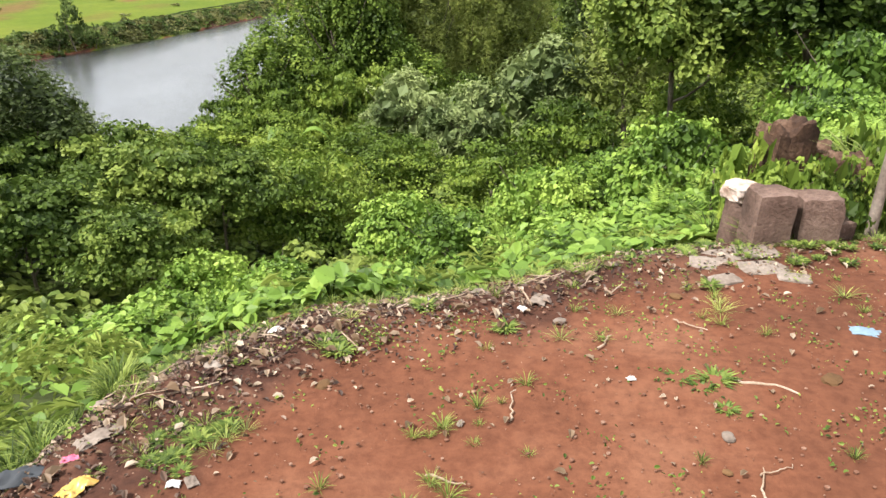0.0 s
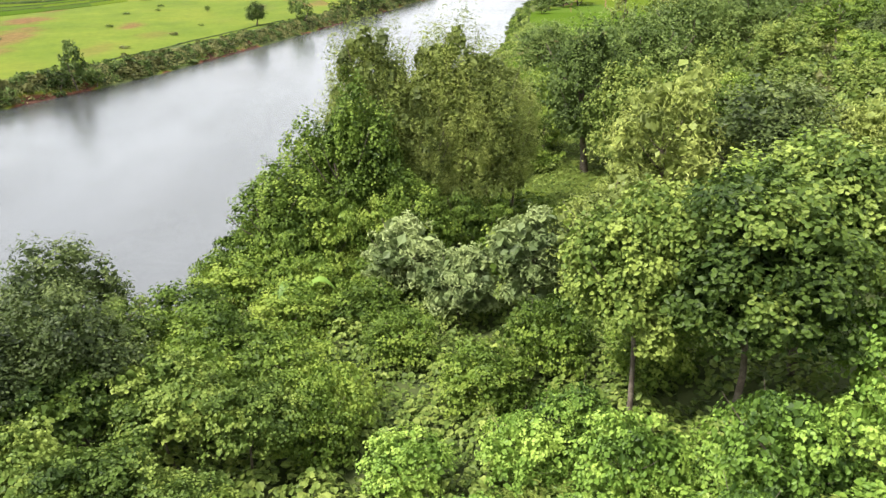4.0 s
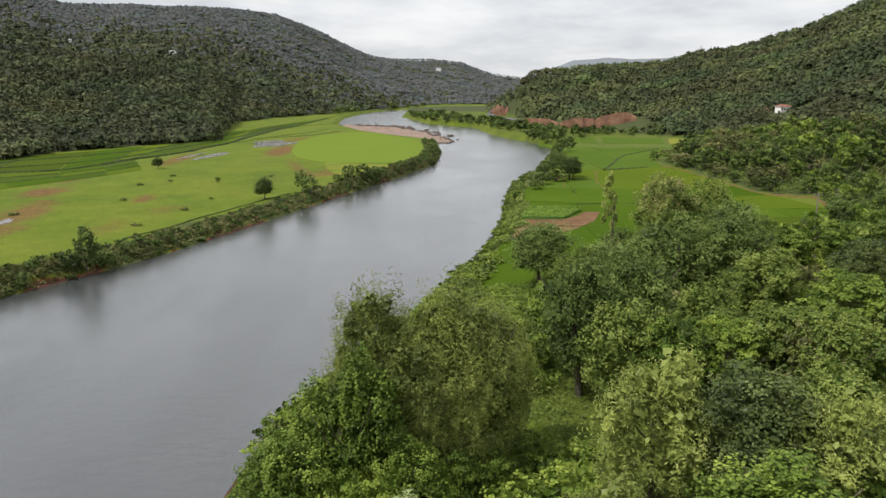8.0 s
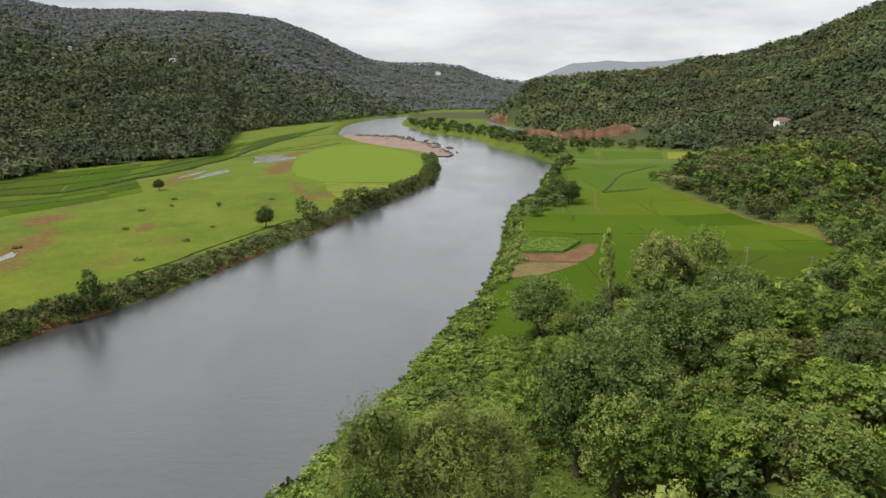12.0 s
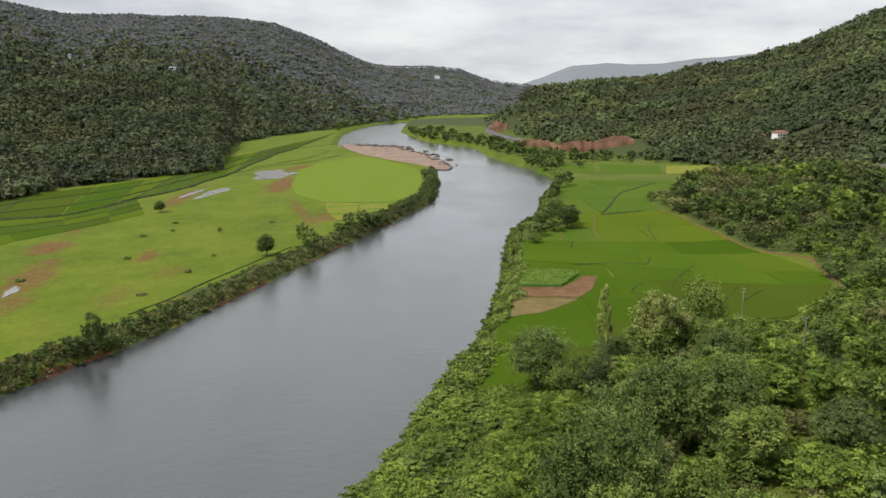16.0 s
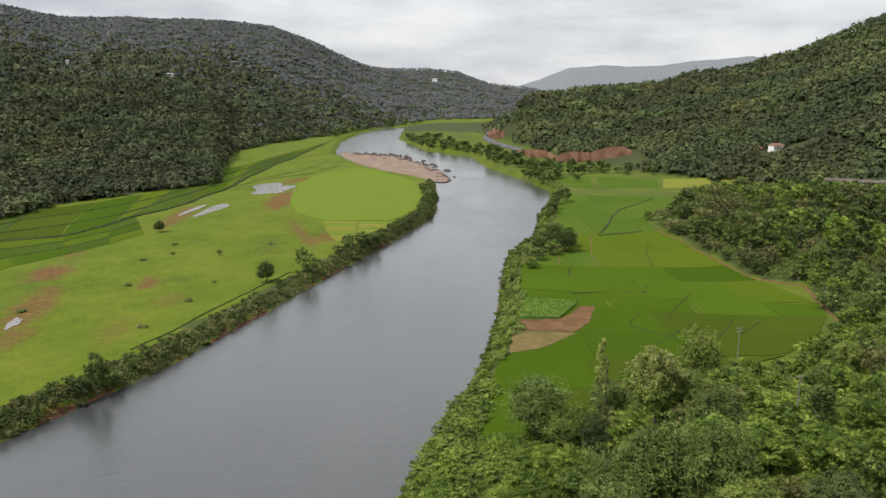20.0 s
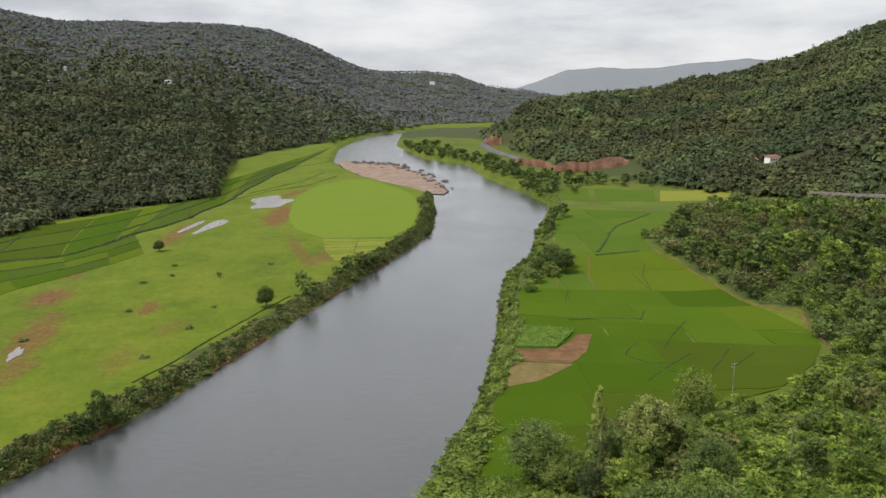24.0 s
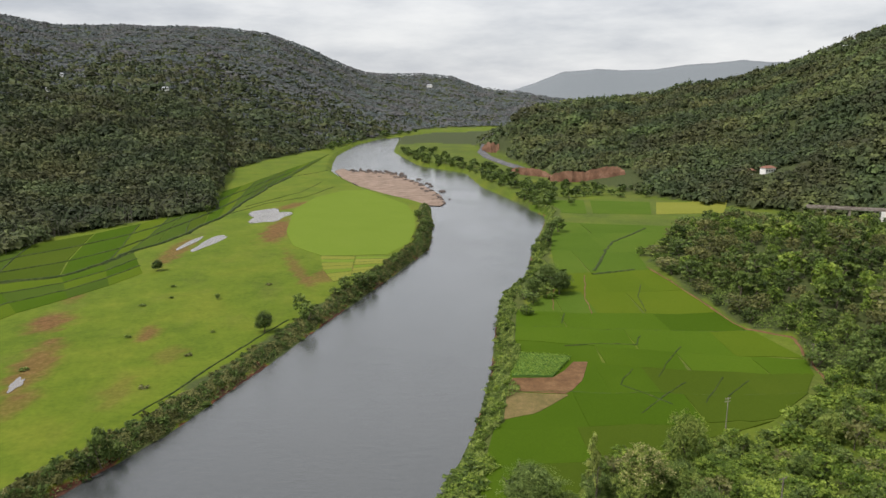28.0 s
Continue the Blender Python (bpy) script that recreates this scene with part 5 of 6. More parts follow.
for pts in [[(-180, 945), (-150, 1000), (-130, 1060)], [(-184, 650), (-160, 720), (-130, 760), (-110, 850)], [(-176, 700), (-140, 800), (-130, 900)], [(-70, 348), (-79.4, 320.4), (-86.9, 296.8), (-93.9, 271.4), (-97, 258.6), (-104, 240)]]:
    bund(pts, 0.9, 0.4, BUND_DARK, "dark overgrown ridge across the meadow", "banks of the terraces")

# meadow across the river
sheet("bright_plot", between([(-73, 488), (-97, 515), (-113, 570), (-126, 680), (-118, 760), (-96, 816)], [(-29, 493), (-15, 530), (-11.6, 590), (-12.5, 650), (-22, 715), (-70, 822)], 10, 18), PALE_CROP, 0.2, "large smooth bright yellow-green plot on the river bend", "rice field")
beds = between([(-74, 487), (-68, 452), (-57, 421)], [(-26, 487), (-30, 462), (-38, 440)], 3, 8)
for i in range(2):
    for j in range(7):
        sheet("seedling_bed", between(beds[i, j:j + 2] * 0.985 + beds[i + 1, j:j + 2] * 0.015, beds[i, j:j + 2] * 0.03 + beds[i + 1, j:j + 2] * 0.97, 3, 3) + np.array([0, -0.5 - 0.3 * (j % 2)]), PALE_CROP if (i + j) % 3 == 1 else YELLOW_CROP, 0.2, "small yellowing seedling bed", "rice field", group="seedling beds")
    for j in range(8):
        bund([tuple(beds[i, j]), tuple(beds[i + 1, j])], 0.7, 0.3, BUND, "low grassy bund between seedling beds", "bunds of the seedling beds")
for k, (cx, cy, rx, ry, turn) in enumerate([(-142, 648, 17, 36, 0), (-162, 530, 4.5, 34, -8), (-176, 528, 2.6, 26, -6), (-159, 268, 2.2, 6.5, 8), (-118, 640, 3, 10, 0)]):
    level = float(land(cx, cy)) + 0.16
    sheet("pond", blot(cx, cy, rx, ry, turn, 90 + k), WET, 0.1, "shallow muddy pool reflecting the pale sky", "pond", level=level, group="pools of the meadow")

# sand bar with rocks in the bend
bar = between([(-126, 1090), (-115, 1056), (-88, 1050), (-54, 1034), (-14, 922), (13, 813), (17, 752)], [(-134, 1050), (-112, 960), (-82, 880), (-52, 800), (-32, 760), (-8, 736), (12, 730)], 9, 24)
z_bar = WATER + 0.1 + 1.0 * np.sin(np.linspace(0.05, np.pi - 0.5, 9))[:, None] * np.ones((1, 24)) + waves(bar[..., 0], bar[..., 1], 25, 9) * 0.2
gi3, gj3 = np.meshgrid(np.arange(8), np.arange(23), indexing="ij")
mesh = mesh_object("sand_bar", np.concatenate([bar, z_bar[..., None]], -1).reshape(-1, 3), np.stack([gi3 * 24 + gj3, (gi3 + 1) * 24 + gj3, (gi3 + 1) * 24 + gj3 + 1, gi3 * 24 + gj3 + 1], -1).reshape(-1, 4), SAND, smooth=True)
tagged(mesh, "pinkish brown sand bar in the river bend", "sand bar", kind="structure")


def lump_mesh(seed, size, mat, name, rough=0.25, n=9, boxy=0.0):
    """A rough stone: a rounded block with uneven faces."""
    g = np.random.default_rng(seed)
    th, ph = np.meshgrid(np.linspace(0, np.pi, n), np.arange(2 * n) * np.pi / n, indexing="ij")
    p = np.stack([np.sin(th) * np.cos(ph), np.sin(th) * np.sin(ph), np.cos(th)], -1).reshape(-1, 3)
    if boxy:
        q = np.sign(p) * np.abs(p) ** (1 - boxy)
        p = q / np.maximum(np.abs(q).max(1, keepdims=True), 1e-6) * boxy + p * (1 - boxy)
    p = p * (1 + rough * (0.5 * waves(p[:, 0], p[:, 1] + p[:, 2], 1.1, seed) + 0.35 * waves(p[:, 1], p[:, 2] - p[:, 0], 0.45, seed + 1)))[:, None]
    v = p * np.asarray(size) * 0.5
    i, j = np.meshgrid(np.arange(n - 1), np.arange(2 * n), indexing="ij")
    f = np.stack([i * 2 * n + j, (i + 1) * 2 * n + j, (i + 1) * 2 * n + (j + 1) % (2 * n), i * 2 * n + (j + 1) % (2 * n)], -1).reshape(-1, 4)
    return v, f


g = np.random.default_rng(5)
first = None
for i in range(110):
    k = g.uniform(0, 1)
    x = np.interp(k, [0, 0.15, 0.4, 0.75, 1], [-112, -88, -50, -6, 16]) + g.normal(0, 5)
    y = np.interp(k, [0, 0.15, 0.4, 0.75, 1], [1052, 1046, 1018, 890, 750]) + g.normal(0, 16)
    s = g.uniform(0.35, 1.1)
    m = pose(x, y, WATER + 0.5, 0, 0, g.uniform(0, 360)) @ Matrix.Diagonal((s, s * g.uniform(0.8, 1.6), s * 0.8, 1))
    if first is None:
        v, f = lump_mesh(6, (7, 5, 3.2), ROCK, "river_rock", 0.4, 7)
        first = ob = mesh_object("river_rock", v, f, ROCK)
        tagged(ob, "dark weathered rock at the edge of the sand bar", "rock", "rocks of the sand bar")
        ob.matrix_basis = m
    else:
        ob = copy_thing(first, m)
        ob.matrix_basis = m


# ---- cut banks, road, bridge, houses, poles ----
def cut_bank(x0, y0, x1, y1, height, back, seed):
    k = np.linspace(0, 1, 26)
    x, y = x0 + (x1 - x0) * k, y0 + (y1 - y0) * k + waves(k * 60, k * 0, 22, seed) * 3
    prof = np.sin(np.pi * np.clip(k, 0.02, 0.98)) ** 0.3 * (1 + 0.08 * waves(k * 60, k * 0, 20, seed + 1))
    rows = []
    for up, off in ((-1.5, -1.0), (0.0, 0.0), (0.35, 0.12), (0.7, 0.35), (1.0, 0.6), (0.9, 1.5), (-0.4, 4.0)):
        rows.append(np.stack([x + waves(k * 60, k * 0 + up, 7, seed + 2) * 0.8, y + off * back, land(x, y) + height * prof * up + (up > 0) * waves(k * 80, k * 0 + up * 9, 8, seed + 3) * 0.6], -1))
    v = np.stack(rows, 1).reshape(-1, 3)
    i, j = np.meshgrid(np.arange(25), np.arange(6), indexing="ij")
    f = np.stack([i * 7 + j, (i + 1) * 7 + j, (i + 1) * 7 + j + 1, i * 7 + j + 1], -1).reshape(-1, 4)
    return tagged(mesh_object("cut_bank", v, f, CUT), "bare orange-red cut earth bank at the foot of the hill", "earth bank", "cut banks")


CUT = rough_surface("cut_laterite", (0.100, 0.055, 0.034), (0.160, 0.086, 0.052), (0.22, 0.130, 0.085), 0.12, 0.8, 0.8, 0.4)
cut_bank(146, 874, 190, 862, 13.0, 6, 1)
cut_bank(180, 868, 228, 846, 12.5, 6, 2)
cut_bank(106, 960, 152, 908, 9.5, 6, 3)
cut_bank(95, 1290, 122, 1270, 17, 12, 4)

TAR = rough_surface("road_tar", (0.07, 0.07, 0.075), (0.11, 0.11, 0.115), (0.17, 0.165, 0.16), 0.1, 2.0)
CONCRETE = rough_surface("weathered_concrete", (0.15, 0.13, 0.11), (0.23, 0.20, 0.17), (0.32, 0.29, 0.25), 0.3, 3.0)
WALL_WHITE = plain("white_wall", (0.78, 0.77, 0.73))
ROOF_RED = plain("brown_tile_roof", (0.20, 0.085, 0.05))
GLASS_DARK = plain("dark_window", (0.04, 0.045, 0.05), 0.15)
ROOF_GREY = plain("grey_sheet_roof", (0.40, 0.42, 0.44), 0.5)


def ribbon(name, points, width, mat, lift, label, category):
    p = np.asarray(points, float)
    k = np.linspace(0, len(p) - 1, len(p) * 6)
    q = np.stack([np.interp(k, np.arange(len(p)), p[:, i]) for i in (0, 1)], -1)
    d = unit(np.gradient(q, axis=0))
    side = np.stack([-d[:, 1], d[:, 0]], -1) * width / 2
    zz = (land(q[:, 0], q[:, 1]) + lift)[:, None]
    v = np.stack([np.concatenate([q - side * 1.3, zz - 2.0], 1), np.concatenate([q - side, zz], 1), np.concatenate([q + side, zz], 1), np.concatenate([q + side * 1.3, zz - 2.0], 1)], 1).reshape(-1, 3)
    i, j = np.meshgrid(np.arange(len(q) - 1), np.arange(3), indexing="ij")
    f = np.stack([i * 4 + j, (i + 1) * 4 + j, (i + 1) * 4 + j + 1, i * 4 + j + 1], -1).reshape(-1, 4)
    return tagged(mesh_object(name, v, f, mat), label, category, kind="structure")


ribbon("road", [(128, 1010), (112, 1085), (96, 1180), (92, 1290), (110, 1420), (150, 1520)], 11, TAR, 2.4, "grey tarred road curving along the foot of the hill", "road")


def box(size, at, bevel=0.0):
    """A bevelled block as a bmesh."""
    bm = bmesh.new()
    bmesh.ops.create_cube(bm, size=1.0)
    bmesh.ops.transform(bm, matrix=Matrix.Translation(at) @ Matrix.Diagonal((*size, 1)), verts=bm.verts)
    if bevel:
        bmesh.ops.bevel(bm, geom=bm.edges[:], offset=bevel, segments=2, affect="EDGES", profile=0.5)
    return bm


def part(name, bm, mat, parent=None, label=""):
    me = bpy.data.meshes.new(name)
    bm.to_mesh(me)
    bm.free()
    me.materials.append(mat)
    ob = new(name, me)
    if parent is not None:
        ob.parent = parent
    return tagged(ob, label)


bridge = tagged(new("road_bridge"), "low concrete road bridge among trees and fields", "bridge")
part("deck", box((64, 7, 1.0), (0, 0, 0), 0.08), CONCRETE, bridge)
for sgn in (-1, 1):
    rail = part("parapet", box((64, 0.35, 0.9), (0, sgn * 3.4, 0.95), 0.05), CONCRETE, bridge)
for px in (-18, 0, 18):
    part("pier", box((1.4, 6.0, 9), (px, 0, -5.0), 0.1), CONCRETE, bridge)
part("abutment", box((9, 7.4, 9), (27, 0.1, -5.1), 0.1), WALL_WHITE, bridge, "pale plastered abutment")
bridge.matrix_basis = pose(346, 590, -9.0, 0, 0, -22)
ribbon("approach_road", [(372, 577), (400, 562), (450, 540)], 8, TAR, 11.2, "tarred approach road to the bridge", "road")


def house(x, y, z, w, d, h, turn, roof_mat, label, windows=3):
    root = tagged(new("house"), label, "house", "houses in the valley")
    part("wall", box((w, d, h + 6), (0, 0, (h - 6) / 2), 0.05), WALL_WHITE, root)
    bm = bmesh.new()
    e = 0.7
    lo = [bm.verts.new(p) for p in ((-w / 2 - e, -d / 2 - e, h), (w / 2 + e, -d / 2 - e, h), (w / 2 + e, d / 2 + e, h), (-w / 2 - e, d / 2 + e, h))]
    hi = [bm.verts.new(p) for p in ((-w / 2 + d * 0.35, 0, h + d * 0.28), (w / 2 - d * 0.35, 0, h + d * 0.28))]
    for vs in ((lo[0], lo[1], hi[1], hi[0]), (lo[1], lo[2], hi[1]), (lo[2], lo[3], hi[0], hi[1]), (lo[3], lo[0], hi[0]), (lo[3], lo[2], lo[1], lo[0])):
        bm.faces.new(vs)
    part("roof", bm, roof_mat, root)
    for i in range(windows):
        wx = -w / 2 + (i + 0.5) * w / windows
        win = part("window", box((1.5, 0.16, 1.5), (wx, -d / 2 - 0.03, h * 0.55), 0.02), GLASS_DARK, root)
        part("sill", box((1.8, 0.3, 0.12), (wx, -d / 2 - 0.12, h * 0.55 - 0.85), 0.02), CONCRETE, win)
    root.matrix_basis = pose(x, y, z, 0, 0, turn)
    return root


house(346, 742, float(land(346, 742)), 13, 8, 5.6, 18, ROOF_RED, "cream two-storey house with a brown tiled roof among trees", 4)
house(332, 752, float(land(332, 752)) + 1, 8, 6, 3.6, 10, ROOF_RED, "small white house with a brown tiled roof beside the larger house", 2)
for x, y, w, roof_mat in [(-499, 1436, 15, ROOF_GREY), (-684, 1363, 9, ROOF_GREY), (-757, 1573, 9, ROOF_GREY), (-413, 1211, 7, ROOF_GREY), (136, 1560, 16, ROOF_GREY)]:
    house(x, y, float(land(x, y)) + 3 * (x < 0), w * 0.8, 6, 3.0, 12, roof_mat, "small pale house with a grey sheet roof among forest trees", 3)
house(6, 3225, float(land(6, 3225)) + 12, 22, 12, 5, 0, ROOF_GREY, "far pale building on the wooded ridge", 4)


def utility_pole(x, y, height, arms, label):
    root = tagged(new("utility_pole"), label, "pole", "utility poles")
    z = float(land(x, y))
    v, f, _ = tube([(0, 0, -1.0), (0, 0, height * 0.5), (0, 0, height)], [0.17, 0.15, 0.11], 8)
    mesh_object("post", v, f, CONCRETE, root, smooth=True)
    for k in range(arms):
        arm = part("crossarm", box((2.2, 0.12, 0.12), (0, 0.12, height - 0.4 - k * 1.0), 0.01), CONCRETE, root)
        for ix in (-1.0, 0.0, 1.0):
            v, f, _ = tube([(ix, 0.12, height - 0.34 - k * 1.0), (ix, 0.12, height - 0.08 - k * 1.0), (ix, 0.12, height + 0.02 - k * 1.0)], [0.06, 0.09, 0.03], 7)
            mesh_object("insulator", v, f, CONCRETE, arm, smooth=True)
    root.matrix_basis = pose(x, y, z, 0, 0, 20)
    return root


utility_pole(93.8, 214.5, 13.5, 2, "slim concrete power pole with crossarms in the paddy")
utility_pole(75.4, 142.0, 10.5, 1, "slim grey power pole rising from the scrub")
utility_pole(150.0, 270.0, 9.0, 1, "slim grey power pole at the edge of the copse")


# ---- distance ----
def far_ridge(name, table, reach, mat, label):
    t = np.asarray(table, float)
    b = np.linspace(t[0, 0], t[-1, 0], 120)
    top = 88 + reach * np.tan(np.radians(np.interp(b, t[:, 0], t[:, 1]) - 0.2 + 0.05 * waves(b, b * 0, 2.2, 4)))
    rows = [np.stack([(reach - off) * np.sin(np.radians(b)), (reach - off) * np.cos(np.radians(b)), np.maximum(top * up + WATER * (1 - up), WATER)], -1) for off, up in ((700, 0.0), (500, 0.25), (320, 0.55), (140, 0.85), (0, 1.0), (-60, 0.9))]
    v = np.stack(rows, 1).reshape(-1, 3)
    i, j = np.meshgrid(np.arange(119), np.arange(5), indexing="ij")
    f = np.stack([i * 6 + j, (i + 1) * 6 + j, (i + 1) * 6 + j + 1, i * 6 + j + 1], -1).reshape(-1, 4)
    return tagged(mesh_object(name, v, f, mat, smooth=True), label, "hills", kind="structure")


# haze of the distance painted as the ridge's base colour
FAR_HAZE = plain("hazed_hills", (0.150, 0.170, 0.182), 0.95)
far_ridge("backdrop", [(2, 0.0), (4, 0.1), (6.1, 0.0), (8.2, 0.63), (10.3, 1.45), (12.8, 1.6), (16.5, 1.5), (18.4, 1.8), (22.9, 2.16), (24.4, 2.0), (32, 1.6), (45, 1.0)], 4750, FAR_HAZE, "far hills with distance haze in their blue-grey colour")


# ---- the red earth terrace ----
LATERITE = rough_surface("laterite_stone", (0.092, 0.060, 0.046), (0.160, 0.104, 0.080), (0.245, 0.168, 0.132), 1.6, 26.0, 0.9, 0.03)
SLATE = rough_surface("pale_slab", (0.15, 0.118, 0.094), (0.225, 0.182, 0.146), (0.305, 0.26, 0.215), 2.0, 18.0, 0.6, 0.01)
OLD_EARTH = rough_surface("old_earth_wall", (0.045, 0.026, 0.018), (0.095, 0.054, 0.034), (0.19, 0.120, 0.080), 2.5, 20.0, 0.9, 0.05)
CUT_FACE = rough_surface("pale_cut_face", (0.36, 0.24, 0.18), (0.56, 0.44, 0.36), (0.70, 0.60, 0.52), 5.0, 30.0, 0.5, 0.01)
DEAD_LEAF = foliage("dead_leaves", (0.12, 0.075, 0.04), (0.24, 0.17, 0.11), (0.48, 0.40, 0.30), 2.0, 0.1)
ROTTEN = foliage("rotting_leaves", (0.055, 0.036, 0.028), (0.13, 0.085, 0.062), (0.34, 0.25, 0.18), 2.0, 0.05)
PALE_WOOD = rough_surface("dry_wood", (0.24, 0.17, 0.11), (0.36, 0.27, 0.19), (0.48, 0.38, 0.29), 4.0, 40.0, 0.5, 0.005)
WHITE_PLASTIC, BLUE_PLASTIC = plain("white_plastic", (0.52, 0.51, 0.48), 0.5), plain("blue_plastic", (0.17, 0.25, 0.31), 0.4)
PINK_PLASTIC, YELLOW_PLASTIC = plain("pink_plastic", (0.62, 0.13, 0.22), 0.4), plain("yellow_plastic", (0.52, 0.31, 0.07), 0.4)
BLACK_CLOTH = plain("black_cloth", (0.035, 0.04, 0.045), 0.8)
rng = random.Random(23)


def block(name, x, y, size, turn, mat, label, category, seed, chip=0.05, tilt=0.0, group="", cuts=5):
    """A hewn stone: flat faces, worn edges and chipped corners."""
    g = np.random.default_rng(seed)
    bm = bmesh.new()
    bmesh.ops.create_cube(bm, size=1.0)
    bmesh.ops.subdivide_edges(bm, edges=bm.edges[:], cuts=cuts, use_grid_fill=True)
    for vert in bm.verts:
        c = vert.co
        worn = sum(abs(k) > 0.49 for k in c)
        pull = 1 - (0.015 + 0.04 * g.uniform(0, 1)) * max(0, worn - 1)
        n1 = noise.noise(c * 2.3 + Vector((seed, 0, 0))) * chip * 2.2
        n2 = noise.noise(c * 7.0 + Vector((0, seed, 0))) * chip
        c *= pull * (1 + n1 + n2)
    bmesh.ops.transform(bm, matrix=Matrix.Diagonal((*size, 1)), verts=bm.verts)
    ob = part(name, bm, mat)
    ob.matrix_basis = pose(x, y, float(land(x, y)) + size[2] * 0.45, tilt, tilt * 0.6, turn)
    return tagged(ob, label, category, group)


def stone(name, x, y, size, turn, mat, label, category, seed, boxy=0.75, rough=0.12, sink=0.06, tilt=0.0, n=9, group=""):
    v, f = lump_mesh(seed, size, mat, name, rough, n, boxy)
    ob = mesh_object(name, v, f, mat, smooth=False)
    ob.matrix_basis = pose(x, y, float(land(x, y)) + size[2] / 2 - sink, tilt, tilt * 0.6, turn)
    return tagged(ob, label, category, group)


block("laterite_block", 4.62, 8.15, (0.50, 0.42, 0.80), 6, LATERITE, "upright rough brown laterite block at the terrace edge", "stone block", 61, 0.035, 2, "laterite blocks")
block("laterite_block", 5.27, 8.25, (0.52, 0.44, 0.70), -4, LATERITE, "lower brown laterite block with a patch of yellow lichen", "stone block", 62, 0.035, -1, "laterite blocks")
block("laterite_block", 5.66, 8.45, (0.34, 0.36, 0.34), 20, LATERITE, "small broken laterite block beside the larger ones", "stone block", 63, 0.035, 4, "laterite blocks")
stump = tagged(new("tree_stump"), "dark reddish tree stump with a pale freshly cut top", "tree stump")
v, f, _ = tube([(0, 0, -0.3), (0.01, 0, 0.1), (0.02, 0.01, 0.35), (0.04, 0.02, 0.62)], [0.30, 0.25, 0.21, 0.20], 14)
mesh_object("trunk", v + np.random.default_rng(3).normal(0, 0.012, v.shape), f, LATERITE, stump, smooth=True)
v, f = lump_mesh(64, (0.43, 0.42, 0.26), CUT_FACE, "cut_face", 0.22, 13, 0.7)
mesh_object("cut_face", v + np.array([0.05, 0.02, 0.72]), f, CUT_FACE, stump)
stump.matrix_basis = pose(4.50, 8.72, float(land(4.50, 8.72)) + 0.14, 0, -6, 30) @ Matrix.Scale(0.84, 4)
for k, (x, y, w, d, turn) in enumerate([(3.75, 7.35, 0.60, 0.34, -14), (4.25, 7.25, 0.56, 0.30, 8), (3.72, 6.95, 0.36, 0.22, 20), (4.35, 7.75, 0.52, 0.34, -6), (3.95, 7.62, 0.50, 0.30, 12), (4.5, 6.98, 0.34, 0.22, -20)]):
    stone("stone_slab", x, y, (w * 1.05, d * 1.1, 0.055), turn, SLATE, "flat pale stone slab lying on the red earth", "stone slab", 70 + k, 0.6, 0.14, 0.03, rng.uniform(-4, 4), 9, "slabs by the blocks")
for k, (x, y, w, d, h, turn) in enumerate([(5.62, 10.2, 0.62, 0.6, 2.1, 8), (6.12, 10.3, 0.5, 0.5, 1.75, -20), (6.3, 9.6, 0.5, 0.5, 1.25, -12)]):
    block("ruined_wall", x, y, (w, d, h), turn, OLD_EARTH, "crumbling brown earth and laterite wall with roots over it", "ruined wall", 80 + k, 0.09, 3, "ruined wall pieces", 9)
for k, (x, y, w) in enumerate([(-1.5, 5.3, 0.24), (3.9, 4.9, 0.26), (2.75, 4.15, 0.16), (2.6, 3.75, 0.10), (1.75, 6.05, 0.16), (-0.45, 4.95, 0.20), (0.3, 6.55, 0.22), (3.05, 6.55, 0.18)]):
    stone("field_stone", x, y, (w * 0.8, w * 0.6, w * 0.3), k * 47, EARTH if k % 2 else SLATE, "small flat pale stone half sunk in red earth", "stone", 90 + k, 0.2, 0.2, w * 0.12, 0, 7, "stones on the terrace")
post = tagged(new("wooden_post"), "thin grey weathered wooden post in the weeds", "post")
v, f, _ = tube([(0, 0, -0.3), (0.01, 0, 0.5), (0.03, 0.01, 1.15), (0.05, 0, 1.45)], [0.075, 0.07, 0.06, 0.05], 9)
mesh_object("shaft", v, f, SLATE, post, smooth=True)
post.matrix_basis = pose(6.2, 8.55, float(land(6.2, 8.55)))


def stick(x, y, length, turn, thick, bend, label="dry bare twig lying on the red earth", seed=0):
    g = np.random.default_rng(seed)
    k = np.linspace(-0.5, 0.5, 11)
    line = np.stack([k * length, bend * length * np.sin(k * 7) + g.normal(0, 0.01, 11), np.zeros(11)], -1)
    t = radians(turn)
    line = np.stack([x + line[:, 0] * np.cos(t) - line[:, 1] * np.sin(t), y + line[:, 0] * np.sin(t) + line[:, 1] * np.cos(t), np.zeros(11)], -1)
    line[:, 2] = land(line[:, 0], line[:, 1]) + thick * 0.7 + 0.01
    v, f, _ = tube(line - np.array([x, y, 0]), thick * np.linspace(1.1, 0.5, 11), 6)
    ob = mesh_object("dry_twig", v, f, PALE_WOOD, smooth=True)
    ob.location = (x, y, 0)
    return tagged(ob, label, "twig", "twigs on the terrace")


